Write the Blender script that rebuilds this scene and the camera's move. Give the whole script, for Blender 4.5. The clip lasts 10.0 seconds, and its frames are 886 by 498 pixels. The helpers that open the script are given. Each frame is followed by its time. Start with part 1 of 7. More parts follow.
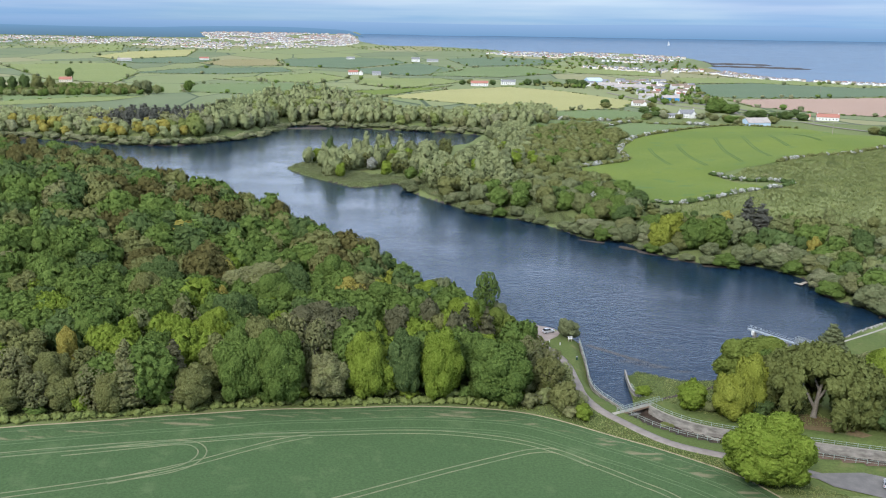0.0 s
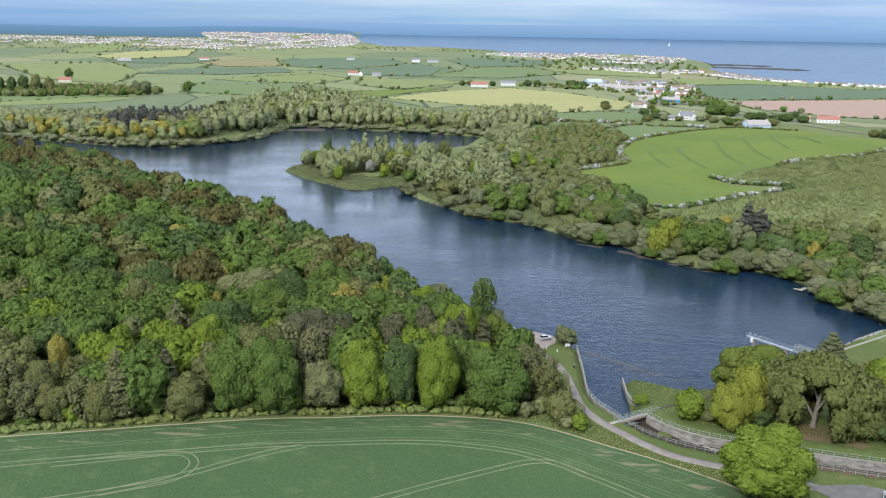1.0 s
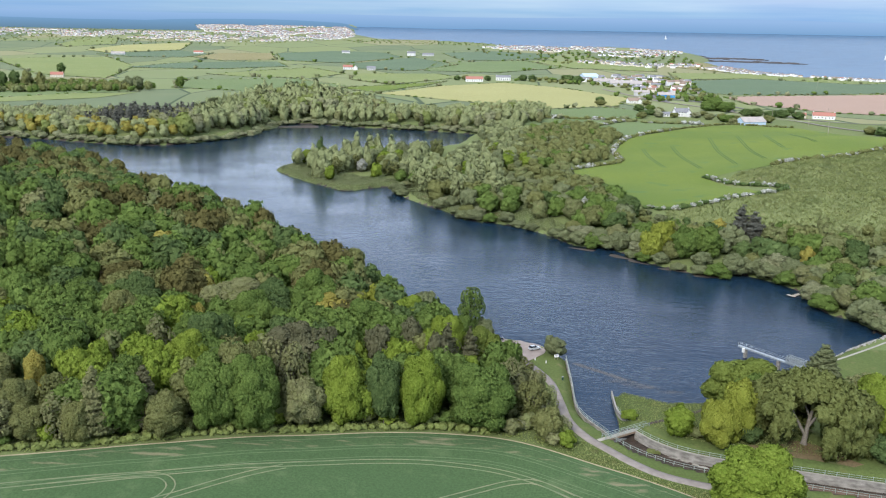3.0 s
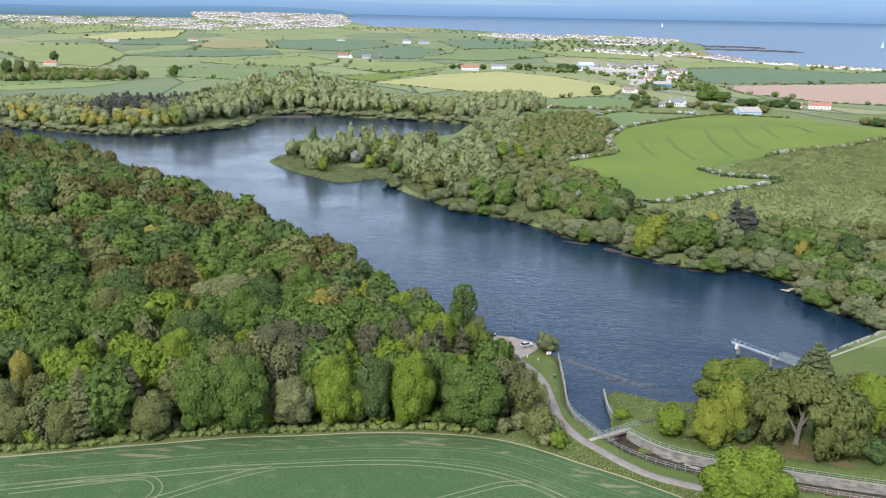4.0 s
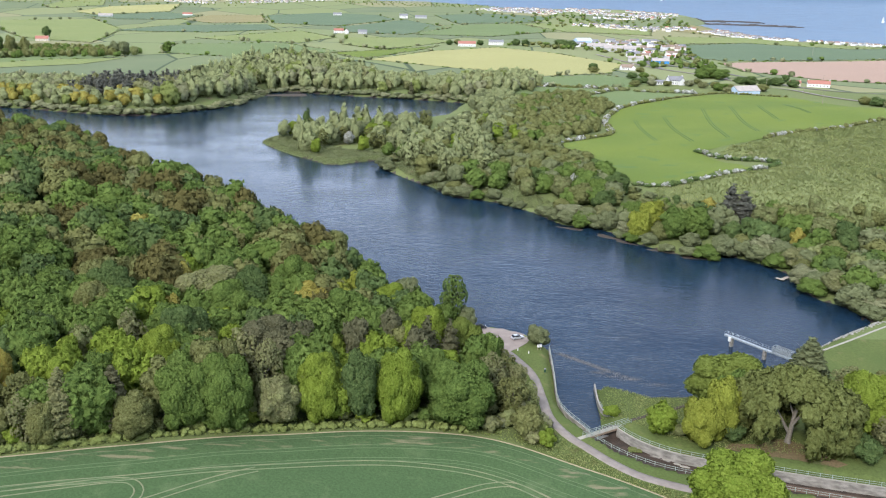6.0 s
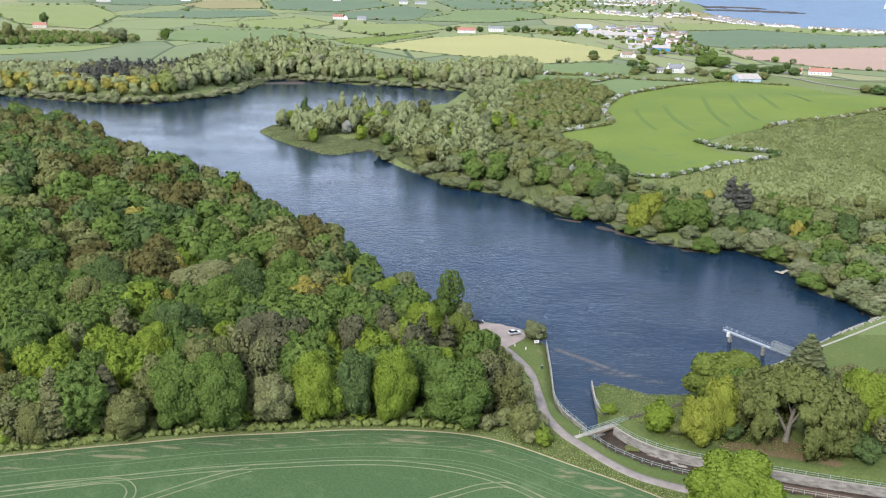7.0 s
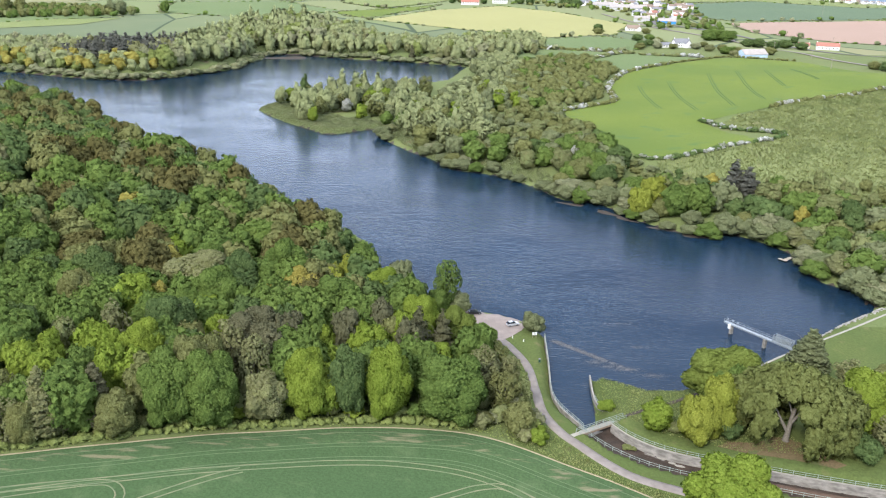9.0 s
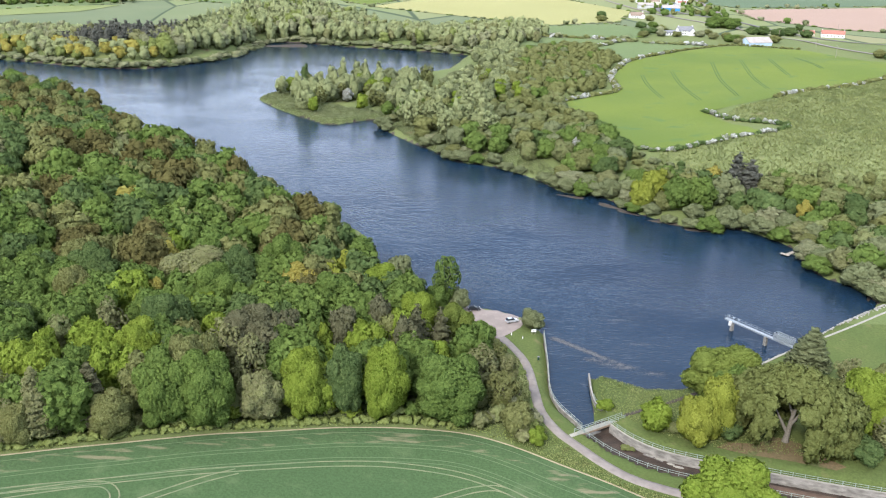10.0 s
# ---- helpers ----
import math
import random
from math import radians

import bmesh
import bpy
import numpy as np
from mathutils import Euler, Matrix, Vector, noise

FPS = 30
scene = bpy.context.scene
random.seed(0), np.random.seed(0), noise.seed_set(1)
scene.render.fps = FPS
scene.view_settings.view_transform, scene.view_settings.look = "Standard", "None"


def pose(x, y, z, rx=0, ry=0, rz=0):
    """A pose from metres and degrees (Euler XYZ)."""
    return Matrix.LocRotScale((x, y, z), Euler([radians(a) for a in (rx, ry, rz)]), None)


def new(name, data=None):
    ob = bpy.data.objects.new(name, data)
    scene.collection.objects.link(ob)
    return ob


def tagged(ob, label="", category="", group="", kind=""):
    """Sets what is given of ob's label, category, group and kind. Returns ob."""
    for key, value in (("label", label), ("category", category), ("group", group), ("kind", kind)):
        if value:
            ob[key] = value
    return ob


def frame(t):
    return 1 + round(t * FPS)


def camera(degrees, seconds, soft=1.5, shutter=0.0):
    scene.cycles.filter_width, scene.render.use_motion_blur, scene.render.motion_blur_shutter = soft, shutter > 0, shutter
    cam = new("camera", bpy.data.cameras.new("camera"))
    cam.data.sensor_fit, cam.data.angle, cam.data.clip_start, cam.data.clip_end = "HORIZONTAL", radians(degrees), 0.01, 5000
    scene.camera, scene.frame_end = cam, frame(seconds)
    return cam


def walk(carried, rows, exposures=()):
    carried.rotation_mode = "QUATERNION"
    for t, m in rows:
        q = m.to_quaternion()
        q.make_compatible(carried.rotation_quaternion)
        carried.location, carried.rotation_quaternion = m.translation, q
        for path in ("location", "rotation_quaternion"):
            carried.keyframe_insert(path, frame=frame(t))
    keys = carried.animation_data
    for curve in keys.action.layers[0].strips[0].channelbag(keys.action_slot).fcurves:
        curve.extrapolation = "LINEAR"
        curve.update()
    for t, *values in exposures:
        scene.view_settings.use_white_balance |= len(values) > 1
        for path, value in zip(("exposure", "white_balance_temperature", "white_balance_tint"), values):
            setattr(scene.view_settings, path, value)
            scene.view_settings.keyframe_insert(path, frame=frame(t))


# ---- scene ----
cam = camera(54.24, 10.0, 1.1)
# seconds, eye in metres, yaw, pitch, roll in degrees
PATH = [
    (0.0, 0.00, 0.00, 100.00, 0.001, -14.197, 0.896),
    (0.5, 0.57, 1.41, 100.57, 0.010, -14.207, 0.924),
    (1.0, 1.22, 2.73, 101.36, 0.023, -14.190, 0.990),
    (1.5, 1.92, 4.38, 102.38, 0.039, -14.192, 0.980),
    (2.0, 2.60, 5.91, 103.40, 0.056, -14.188, 1.018),
    (2.5, 3.45, 7.31, 104.45, -0.057, -14.369, 1.008),
    (4.0, 5.63, 11.46, 107.69, -0.489, -15.493, 1.074),
    (4.5, 6.40, 12.99, 108.70, -0.569, -15.933, 1.083),
    (5.0, 7.08, 14.20, 109.73, -0.618, -16.309, 1.125),
    (5.5, 7.67, 15.58, 110.72, -0.644, -16.733, 1.138),
    (7.0, 9.37, 20.03, 113.72, -0.663, -18.088, 1.174),
    (7.5, 9.83, 21.60, 114.68, -0.623, -18.589, 1.222),
    (8.0, 10.49, 23.17, 115.67, -0.541, -19.063, 1.212),
    (8.5, 10.99, 24.69, 116.87, -0.488, -19.532, 1.213),
    (9.0, 11.56, 26.26, 117.97, -0.415, -20.002, 1.205),
    (9.5, 12.09, 27.80, 119.08, -0.329, -20.468, 1.210),
    (10.0, 12.84, 29.24, 120.27, -0.220, -20.936, 1.213),
]


def flown(x, y, z, yaw, pitch, roll):
    return pose(x, y, z, 90 + pitch, 0, yaw) @ pose(0, 0, 0, 0, 0, roll)


walk(cam, [(t, flown(*row)) for t, *row in PATH], [(0.0, 0.19, 6060, 11), (2.5, 0.24, 6080, 11), (5.0, 0.37, 6110, 12), (7.5, 0.47, 6150, 13), (10.0, 0.66, 6170, 13)])

# ---- sky and sun ----
world = bpy.data.worlds.new("sky")
scene.world = world
world.use_nodes = True
wt = world.node_tree
wt.nodes.clear()
SUN_ELEVATION, SUN_TURN = 38.0, 208.0  # degrees; the turn is clockwise from +y, so the light comes from behind and a little to the left


def world_sky():
    n, l = wt.nodes, wt.links
    sky = n.new("ShaderNodeTexSky")
    sky.sky_type, sky.sun_disc = "NISHITA", False
    sky.sun_elevation, sky.sun_rotation = radians(SUN_ELEVATION), radians(SUN_TURN)
    sky.air_density, sky.dust_density, sky.ozone_density = 1.0, 0.6, 1.4
    coord = n.new("ShaderNodeTexCoord")
    stretch = n.new("ShaderNodeMapping")
    stretch.inputs["Scale"].default_value = (1.0, 1.0, 6.0)
    cloud = n.new("ShaderNodeTexNoise")
    cloud.inputs["Scale"].default_value, cloud.inputs["Detail"].default_value = 2.2, 6.0
    ramp = n.new("ShaderNodeValToRGB")
    ramp.color_ramp.elements[0].position, ramp.color_ramp.elements[0].color = 0.36, (0.58, 0.58, 0.58, 1)
    ramp.color_ramp.elements[1].position, ramp.color_ramp.elements[1].color = 0.60, (0.95, 0.95, 0.95, 1)
    mix = n.new("ShaderNodeMix")
    mix.data_type = "RGBA"
    mix.inputs["B"].default_value = (3.9, 4.35, 4.95, 1)
    back = n.new("ShaderNodeBackground")
    back.inputs["Strength"].default_value = 0.25
    out = n.new("ShaderNodeOutputWorld")
    l.new(coord.outputs["Generated"], stretch.inputs["Vector"])
    l.new(stretch.outputs["Vector"], cloud.inputs["Vector"])
    l.new(cloud.outputs["Fac"], ramp.inputs["Fac"])
    l.new(ramp.outputs["Color"], mix.inputs["Factor"])
    l.new(sky.outputs["Color"], mix.inputs["A"])
    # the cloud is brightened overhead as fill light, grey-blue and duller low down
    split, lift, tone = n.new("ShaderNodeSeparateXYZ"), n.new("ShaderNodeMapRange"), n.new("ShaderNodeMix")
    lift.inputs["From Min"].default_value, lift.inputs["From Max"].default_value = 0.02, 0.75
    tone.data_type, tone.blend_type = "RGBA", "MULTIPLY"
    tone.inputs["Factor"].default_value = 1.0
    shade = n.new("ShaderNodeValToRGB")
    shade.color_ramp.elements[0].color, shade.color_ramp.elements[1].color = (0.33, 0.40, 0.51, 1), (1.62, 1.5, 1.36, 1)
    # unseen bright and dark bands, added to shape what the water reflects
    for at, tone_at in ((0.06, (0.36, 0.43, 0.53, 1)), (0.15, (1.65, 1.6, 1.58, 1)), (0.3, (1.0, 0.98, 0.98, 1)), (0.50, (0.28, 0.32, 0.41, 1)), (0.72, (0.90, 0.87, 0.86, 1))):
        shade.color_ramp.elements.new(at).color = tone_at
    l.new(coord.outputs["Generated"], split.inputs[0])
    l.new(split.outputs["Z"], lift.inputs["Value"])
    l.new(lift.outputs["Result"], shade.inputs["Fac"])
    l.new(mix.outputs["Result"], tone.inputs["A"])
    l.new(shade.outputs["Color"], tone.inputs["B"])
    # veils of grey and blue just over the horizon
    veil_at, veil, veil_ramp, veil_mix = n.new("ShaderNodeMapping"), n.new("ShaderNodeTexNoise"), n.new("ShaderNodeValToRGB"), n.new("ShaderNodeMix")
    veil_at.inputs["Scale"].default_value = (3.0, 3.0, 70.0)
    veil.inputs["Scale"].default_value, veil.inputs["Detail"].default_value = 1.6, 5.0
    veil_ramp.color_ramp.elements[0].position, veil_ramp.color_ramp.elements[0].color = 0.35, (0.86, 0.92, 0.97, 1)
    veil_ramp.color_ramp.elements[1].position, veil_ramp.color_ramp.elements[1].color = 0.66, (1.14, 1.07, 1.03, 1)
    low, low_ramp, low_mix = n.new("ShaderNodeMapRange"), n.new("ShaderNodeValToRGB"), n.new("ShaderNodeMix")
    low.inputs["From Max"].default_value = 0.09
    low_ramp.color_ramp.elements[0].color, low_ramp.color_ramp.elements[1].color = (0.72, 0.88, 1.0, 1), (1.0, 1.0, 1.0, 1)
    low_ramp.color_ramp.elements.new(0.14).color = (0.82, 0.96, 1.04, 1)
    low_ramp.color_ramp.elements.new(0.42).color = (1.22, 1.15, 1.10, 1)
    for node in (veil_mix, low_mix):
        node.data_type, node.blend_type = "RGBA", "MULTIPLY"
        node.inputs["Factor"].default_value = 1.0
    l.new(coord.outputs["Generated"], veil_at.inputs["Vector"])
    l.new(veil_at.outputs["Vector"], veil.inputs["Vector"])
    l.new(veil.outputs["Fac"], veil_ramp.inputs["Fac"])
    l.new(split.outputs["Z"], low.inputs["Value"])
    l.new(low.outputs["Result"], low_ramp.inputs["Fac"])
    l.new(tone.outputs["Result"], veil_mix.inputs["A"])
    l.new(veil_ramp.outputs["Color"], veil_mix.inputs["B"])
    l.new(veil_mix.outputs["Result"], low_mix.inputs["A"])
    l.new(low_ramp.outputs["Color"], low_mix.inputs["B"])
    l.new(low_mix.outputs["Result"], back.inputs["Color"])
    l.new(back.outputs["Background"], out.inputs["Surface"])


world_sky()
sun = new("sun", bpy.data.lights.new("sun", "SUN"))
sun.data.energy, sun.data.angle, sun.data.color = 2.6, radians(10), (1.0, 0.93, 0.81)
sun.rotation_euler = (radians(90 - SUN_ELEVATION), 0, radians(180 - SUN_TURN))
# ---- the lie of the land ----
def spline(points, step, closed=False):
    """Points about step metres apart on a smooth line through the given ones."""
    p, out = np.array(points, float), []
    n = len(p)
    for i in range(n if closed else n - 1):
        a, b, c, d = (p[(i + k) % n] if closed else p[min(max(i + k, 0), n - 1)] for k in (-1, 0, 1, 2))
        m = max(2, int(np.linalg.norm(c - b) / step) + 1)
        u = np.arange(m)[:, None] / m
        out.append(0.5 * (2 * b + (c - a) * u + (2 * a - 5 * b + 4 * c - d) * u**2 + (3 * b - a - 3 * c + d) * u**3))
    if not closed:
        out.append(p[-1:])
    return np.concatenate(out)


def line_distance(x, y, line, closed=False):
    """Distance from points to a line of short pieces."""
    x, y = np.asarray(x, float), np.asarray(y, float)
    best = np.full(x.shape, 1e18)
    ends = np.roll(line, -1, 0) if closed else line[1:]
    for a, b in zip(line, ends):
        dx, dy = b - a
        u = np.clip(((x - a[0]) * dx + (y - a[1]) * dy) / max(dx * dx + dy * dy, 1e-9), 0, 1)
        best = np.minimum(best, (x - a[0] - u * dx) ** 2 + (y - a[1] - u * dy) ** 2)
    return np.sqrt(best)


def inside(x, y, poly):
    x, y = np.asarray(x, float), np.asarray(y, float)
    odd = np.zeros(x.shape, bool)
    for a, b in zip(poly, np.roll(poly, -1, 0)):
        if a[1] != b[1]:
            cross = (a[1] > y) != (b[1] > y)
            odd ^= cross & (x < (b[0] - a[0]) * (y - a[1]) / (b[1] - a[1]) + a[0])
    return odd


def signed(x, y, poly):
    """Distance to a closed outline: minus inside it."""
    d = line_distance(x, y, poly, True)
    return np.where(inside(x, y, poly), -d, d)


def smooth(u):
    u = np.clip(u, 0, 1)
    return u * u * (3 - 2 * u)


# The reservoir's shore, from the spillway's mouth round by the dam, the far bank and the near wood.
SHORE_DAM = [(45.6, 271), (44.6, 252), (43.6, 236), (45, 226), (49.5, 217.5), (53.3, 221), (54.4, 233), (55.6, 244), (61.5, 242.5),
             (70, 237), (78, 236.5), (98, 248), (120, 263.5), (138, 279), (160, 295)]
SHORE_RIGHT = [(163, 301), (159.5, 315), (153.5, 321), (151.5, 334), (154, 346), (149, 361.5), (137, 374), (122, 372), (104, 387), (96.6, 398),
               (87, 416), (71.5, 421), (57.7, 445), (39, 465), (18.4, 475), (6, 498), (-7.4, 516), (-22, 543), (-29, 569), (-44.5, 560),
               (-57.6, 552.5), (-70, 565.6), (-92, 590.7), (-114.8, 628), (-110, 650), (-92, 672), (-55, 690), (-20, 724), (10, 756), (24, 800), (30, 830)]
SHORE_FAR = [(36.7, 856), (-1, 873), (-40, 883), (-91, 899), (-139, 916), (-165, 900), (-172, 838), (-180, 802), (-205, 768), (-230, 744),
             (-257, 741), (-309, 754), (-365, 774), (-420, 770), (-425, 735), (-370, 712)]
SHORE_LEFT = [(-290, 660), (-226, 606), (-190, 560), (-160, 496), (-122, 470), (-104, 452), (-72, 412), (-38, 378), (-21, 363),
              (-14, 345), (-6, 318), (8, 297), (24, 289), (33, 286.5), (40.5, 281.5)]
LAKE = np.concatenate([np.array(SHORE_DAM, float), spline(SHORE_RIGHT, 6), spline(SHORE_FAR, 12), spline(SHORE_LEFT, 7)])

# The edge of the land against the sea.
COAST = np.array([(2400, 1750), (1010, 1765), (870, 1950), (790, 2080), (775, 2350), (800, 2560), (790, 2700), (860, 2790), (880, 2930), (880, 3090), (850, 3210),
                  (640, 3400), (480, 3330), (270, 3330), (190, 3480), (-20, 3640), (-240, 3680), (-390, 4060), (-460, 4700), (-480, 5400), (-6000, 5400),
                  (-6000, -900), (2400, -900)], float)

# The spillway: the line of its bed, and the walls beside it.
SPILL = np.array([(51.5, 219), (54.2, 213.5), (58, 208), (64, 202.8), (72, 199), (81, 196.2), (92, 192.6), (108, 188), (124, 184), (150, 178)], float)
SPILL_HALF = 3.6

# Heights of the ground that can be told: x, y, z.
LIE = """-55 181 6.2|-74 196 7|-110 194 9.5|-16 208 4|19 209 2.9|38 202 2.0|26 189 3.1|0 100 6|60 150 2.4|-100 60 9|100 100 3|47 206 2.4|66 189 2.4
38 233 2|32 272 1.3|100 178 2.2|105 248 4|132 266 4|158 284 4|97 208 4|110 200 3.3|140 240 3|62 222 3|66 232 2|41 255 1.5|58 200 2.5
-161 395 18|-152 471 11|-118 306 15|-106 409 9|-40 353 4|-93 296 10|-64 315 4|-28 279 3.5|-90 222 12|-57 226 7.5|0 220 3.6|-250 300 26|-300 450 20|-330 600 7|-284 552 9
173 546 9|213 561 15|258 576 18|226 486 17|195 490 14|123 627 7|197 377 8|140 410 5|311 874 11|263 947 11|440 1016 5|350 700 19|300 450 18|390 830 12|120 700 6
60 1550 5|-500 1100 8|-200 1000 4|300 1300 5|700 1300 4|-600 700 12|0 950 3|-500 1600 5|700 2000 1|0 2200 5|-1000 2500 5|120 560 7|20 560 2|-60 600 1.2|-160 1050 15|-100 1010 11|60 940 9|0 930 7|-220 1080 12"""
ANCHORS = np.array([[float(v) for v in s.split()] for s in LIE.replace("\n", "|").split("|")])


def far_rise(y):
    """The far country climbs gently to the skyline."""
    return 75 * (np.clip((np.asarray(y, float) - 2500) / 2400, 0, 1.05)) ** 1.25


def height(x, y):
    x, y = np.asarray(x, float), np.asarray(y, float)
    top, total = np.zeros(x.shape), np.zeros(x.shape)
    for ax, ay, az in ANCHORS:
        w = 1 / ((x - ax) ** 2 + (y - ay) ** 2 + 15.0**2) ** 1.6
        top, total = top + w * az, total + w
    z = top / total
    near = (np.abs(x) < 620) & (y > 150) & (y < 1050)
    d = np.full(x.shape, 400.0)
    if near.any():
        d[near] = signed(x[near], y[near], LAKE)
    bank = np.where(y < 290, 0.9, 0.35)
    z = np.where(d < 0, np.maximum(d * 0.5, -2.5), np.minimum(z, 0.15 + d * bank) * smooth(d / 3) + 0.15 * d.clip(0, 1))
    spill = line_distance(x, y, SPILL)
    cut = 1 - smooth((spill - SPILL_HALF - 0.7) / 0.7)
    cut = np.where((x > 46) & (y < 216.5) & (y > 150), cut, 0)
    z = z * (1 - cut) + 0.1 * cut
    z = z + far_rise(y)
    off = y > 1500
    if off.any():
        c = signed(x[off], y[off], COAST)
        land = 1 - smooth((c + 40) / 50)
        z[off] = (z[off] - far_rise(y[off])) * land + (1 - land) * -8.0 + far_rise(y[off])
    return z

# ---- materials ----
def material(name, rough=0.9, metal=0.0, spec=0.3):
    m = bpy.data.materials.new(name)
    m.use_nodes = True
    b = m.node_tree.nodes["Principled BSDF"]
    b.inputs["Roughness"].default_value, b.inputs["Metallic"].default_value = rough, metal
    b.inputs["Specular IOR Level"].default_value = spec
    return m, m.node_tree.nodes, m.node_tree.links, b


def blend(n, l, fac, a, b):
    """A colour between a and b; each a colour or an output."""
    mix = n.new("ShaderNodeMix")
    mix.data_type = "RGBA"
    for key, value in (("Factor", fac), ("A", a), ("B", b)):
        if isinstance(value, (int, float)):
            mix.inputs[key].default_value = value
        elif isinstance(value, tuple):
            mix.inputs[key].default_value = (*value, 1)
        else:
            l.new(value, mix.inputs[key])
    return mix.outputs["Result"]


def grain(n, l, scale, detail=4.0, low=0.35, high=0.65, stretch=(1, 1, 1), turn=0.0):
    """Noise over the place in metres, stretched to 0..1."""
    geo = n.new("ShaderNodeNewGeometry")
    place = n.new("ShaderNodeMapping")
    place.inputs["Scale"].default_value = stretch
    place.inputs["Rotation"].default_value = (0, 0, radians(turn))
    tex = n.new("ShaderNodeTexNoise")
    tex.inputs["Scale"].default_value, tex.inputs["Detail"].default_value = scale, detail
    span = n.new("ShaderNodeMapRange")
    span.inputs["From Min"].default_value, span.inputs["From Max"].default_value = low, high
    l.new(geo.outputs["Position"], place.inputs["Vector"])
    l.new(place.outputs["Vector"], tex.inputs["Vector"])
    l.new(tex.outputs["Fac"], span.inputs["Value"])
    return span.outputs["Result"]


def bump(n, l, b, value, depth, strength=0.6):
    node = n.new("ShaderNodeBump")
    node.inputs["Distance"].default_value, node.inputs["Strength"].default_value = depth, strength
    l.new(value, node.inputs["Height"])
    l.new(node.outputs["Normal"], b.inputs["Normal"])


def plain(name, a, c, scale=0.8, rough=0.85, metal=0.0, depth=0.0, spec=0.3, stretch=(1, 1, 1)):
    """Two colours in a coarse and a fine grain."""
    m, n, l, b = material(name, rough, metal, spec)
    coarse, fine = grain(n, l, scale, stretch=stretch), grain(n, l, scale * 7, stretch=stretch)
    mid = blend(n, l, coarse, a, c)
    l.new(blend(n, l, blend(n, l, fine, (0.0, 0.0, 0.0), (0.45, 0.45, 0.45)), mid, tuple((x + y) * 0.42 for x, y in zip(a, c))), b.inputs["Base Color"])
    if depth:
        bump(n, l, b, fine, depth)
    return m


def ground_material(name, a, c, worn, big=0.02, worn_share=0.62, streak=1.0, depth=0.15):
    """Grass or crop: patches, fine tufts and worn spots; streak: below 1 the spots are drawn out along x."""
    m, n, l, b = material(name, 0.95, 0.0, 0.15)
    patch, tuft = grain(n, l, big, 5), grain(n, l, 1.6, 3, 0.3, 0.7)
    spot = grain(n, l, big * 4, 6, worn_share, worn_share + 0.14, (streak, 1, 1))
    col = blend(n, l, patch, a, c)
    col = blend(n, l, tuft, col, tuple(0.72 * (x + y) / 2 for x, y in zip(a, c)))
    l.new(blend(n, l, spot, col, worn), b.inputs["Base Color"])
    bump(n, l, b, tuft, depth, 0.5)
    return m


def foliage(name, a, c, d, clear=0.42, share=0.75):
    """Leaves: the tree's own shade between a and c, with d on single sprays; light passes through."""
    # d raised by a fifth: sparkle of lit leaves put into the spray colour
    d = tuple(min(0.95, 1.22 * v) for v in d)
    m = bpy.data.materials.new(name)
    m.use_nodes = True
    n, l = m.node_tree.nodes, m.node_tree.links
    n.clear()
    tint, info = n.new("ShaderNodeAttribute"), n.new("ShaderNodeObjectInfo")
    tint.attribute_name = "tint"
    add = n.new("ShaderNodeMath")
    add.operation = "ADD"
    l.new(tint.outputs["Fac"], add.inputs[0])
    l.new(info.outputs["Random"], add.inputs[1])
    frac = n.new("ShaderNodeMath")
    frac.operation = "FRACT"
    l.new(add.outputs[0], frac.inputs[0])
    isle = n.new("ShaderNodeNewGeometry")
    col = blend(n, l, frac.outputs[0], a, c)
    spray = n.new("ShaderNodeMath")
    spray.operation, spray.inputs[1].default_value = "MULTIPLY", share
    l.new(isle.outputs["Random Per Island"], spray.inputs[0])
    col = blend(n, l, spray.outputs[0], col, d)
    patch = grain(n, l, 0.35, 3)
    soft = n.new("ShaderNodeMath")
    soft.operation, soft.inputs[1].default_value = "MULTIPLY", 0.35
    l.new(patch, soft.inputs[0])
    col = blend(n, l, soft.outputs[0], col, tuple(0.8 * v for v in a))
    # single leaves, with the shade in the openings between them painted darker
    fine = grain(n, l, 2.3, 3, 0.3, 0.7)
    gap_shade = n.new("ShaderNodeMath")
    gap_shade.operation, gap_shade.inputs[1].default_value = "MULTIPLY", 0.36
    l.new(fine, gap_shade.inputs[0])
    col = blend(n, l, gap_shade.outputs[0], col, tuple(0.45 * v for v in a))
    relief = n.new("ShaderNodeBump")
    relief.invert = True
    relief.inputs["Distance"].default_value, relief.inputs["Strength"].default_value = 0.22, 0.75
    l.new(fine, relief.inputs["Height"])
    puff, turn = n.new("ShaderNodeAttribute"), n.new("ShaderNodeVectorTransform")
    puff.attribute_name = "puff"
    turn.vector_type, turn.convert_from, turn.convert_to = "NORMAL", "OBJECT", "WORLD"
    l.new(puff.outputs["Vector"], turn.inputs["Vector"])
    l.new(turn.outputs["Vector"], relief.inputs["Normal"])
    lit, through_leaf, both, out = (n.new(k) for k in ("ShaderNodeBsdfDiffuse", "ShaderNodeBsdfTranslucent", "ShaderNodeMixShader", "ShaderNodeOutputMaterial"))
    for shader in (lit, through_leaf):
        l.new(col, shader.inputs["Color"])
        l.new(relief.outputs["Normal"], shader.inputs["Normal"])
    both.inputs["Fac"].default_value = clear
    l.new(lit.outputs[0], both.inputs[1])
    l.new(through_leaf.outputs[0], both.inputs[2])
    l.new(both.outputs[0], out.inputs["Surface"])
    return m


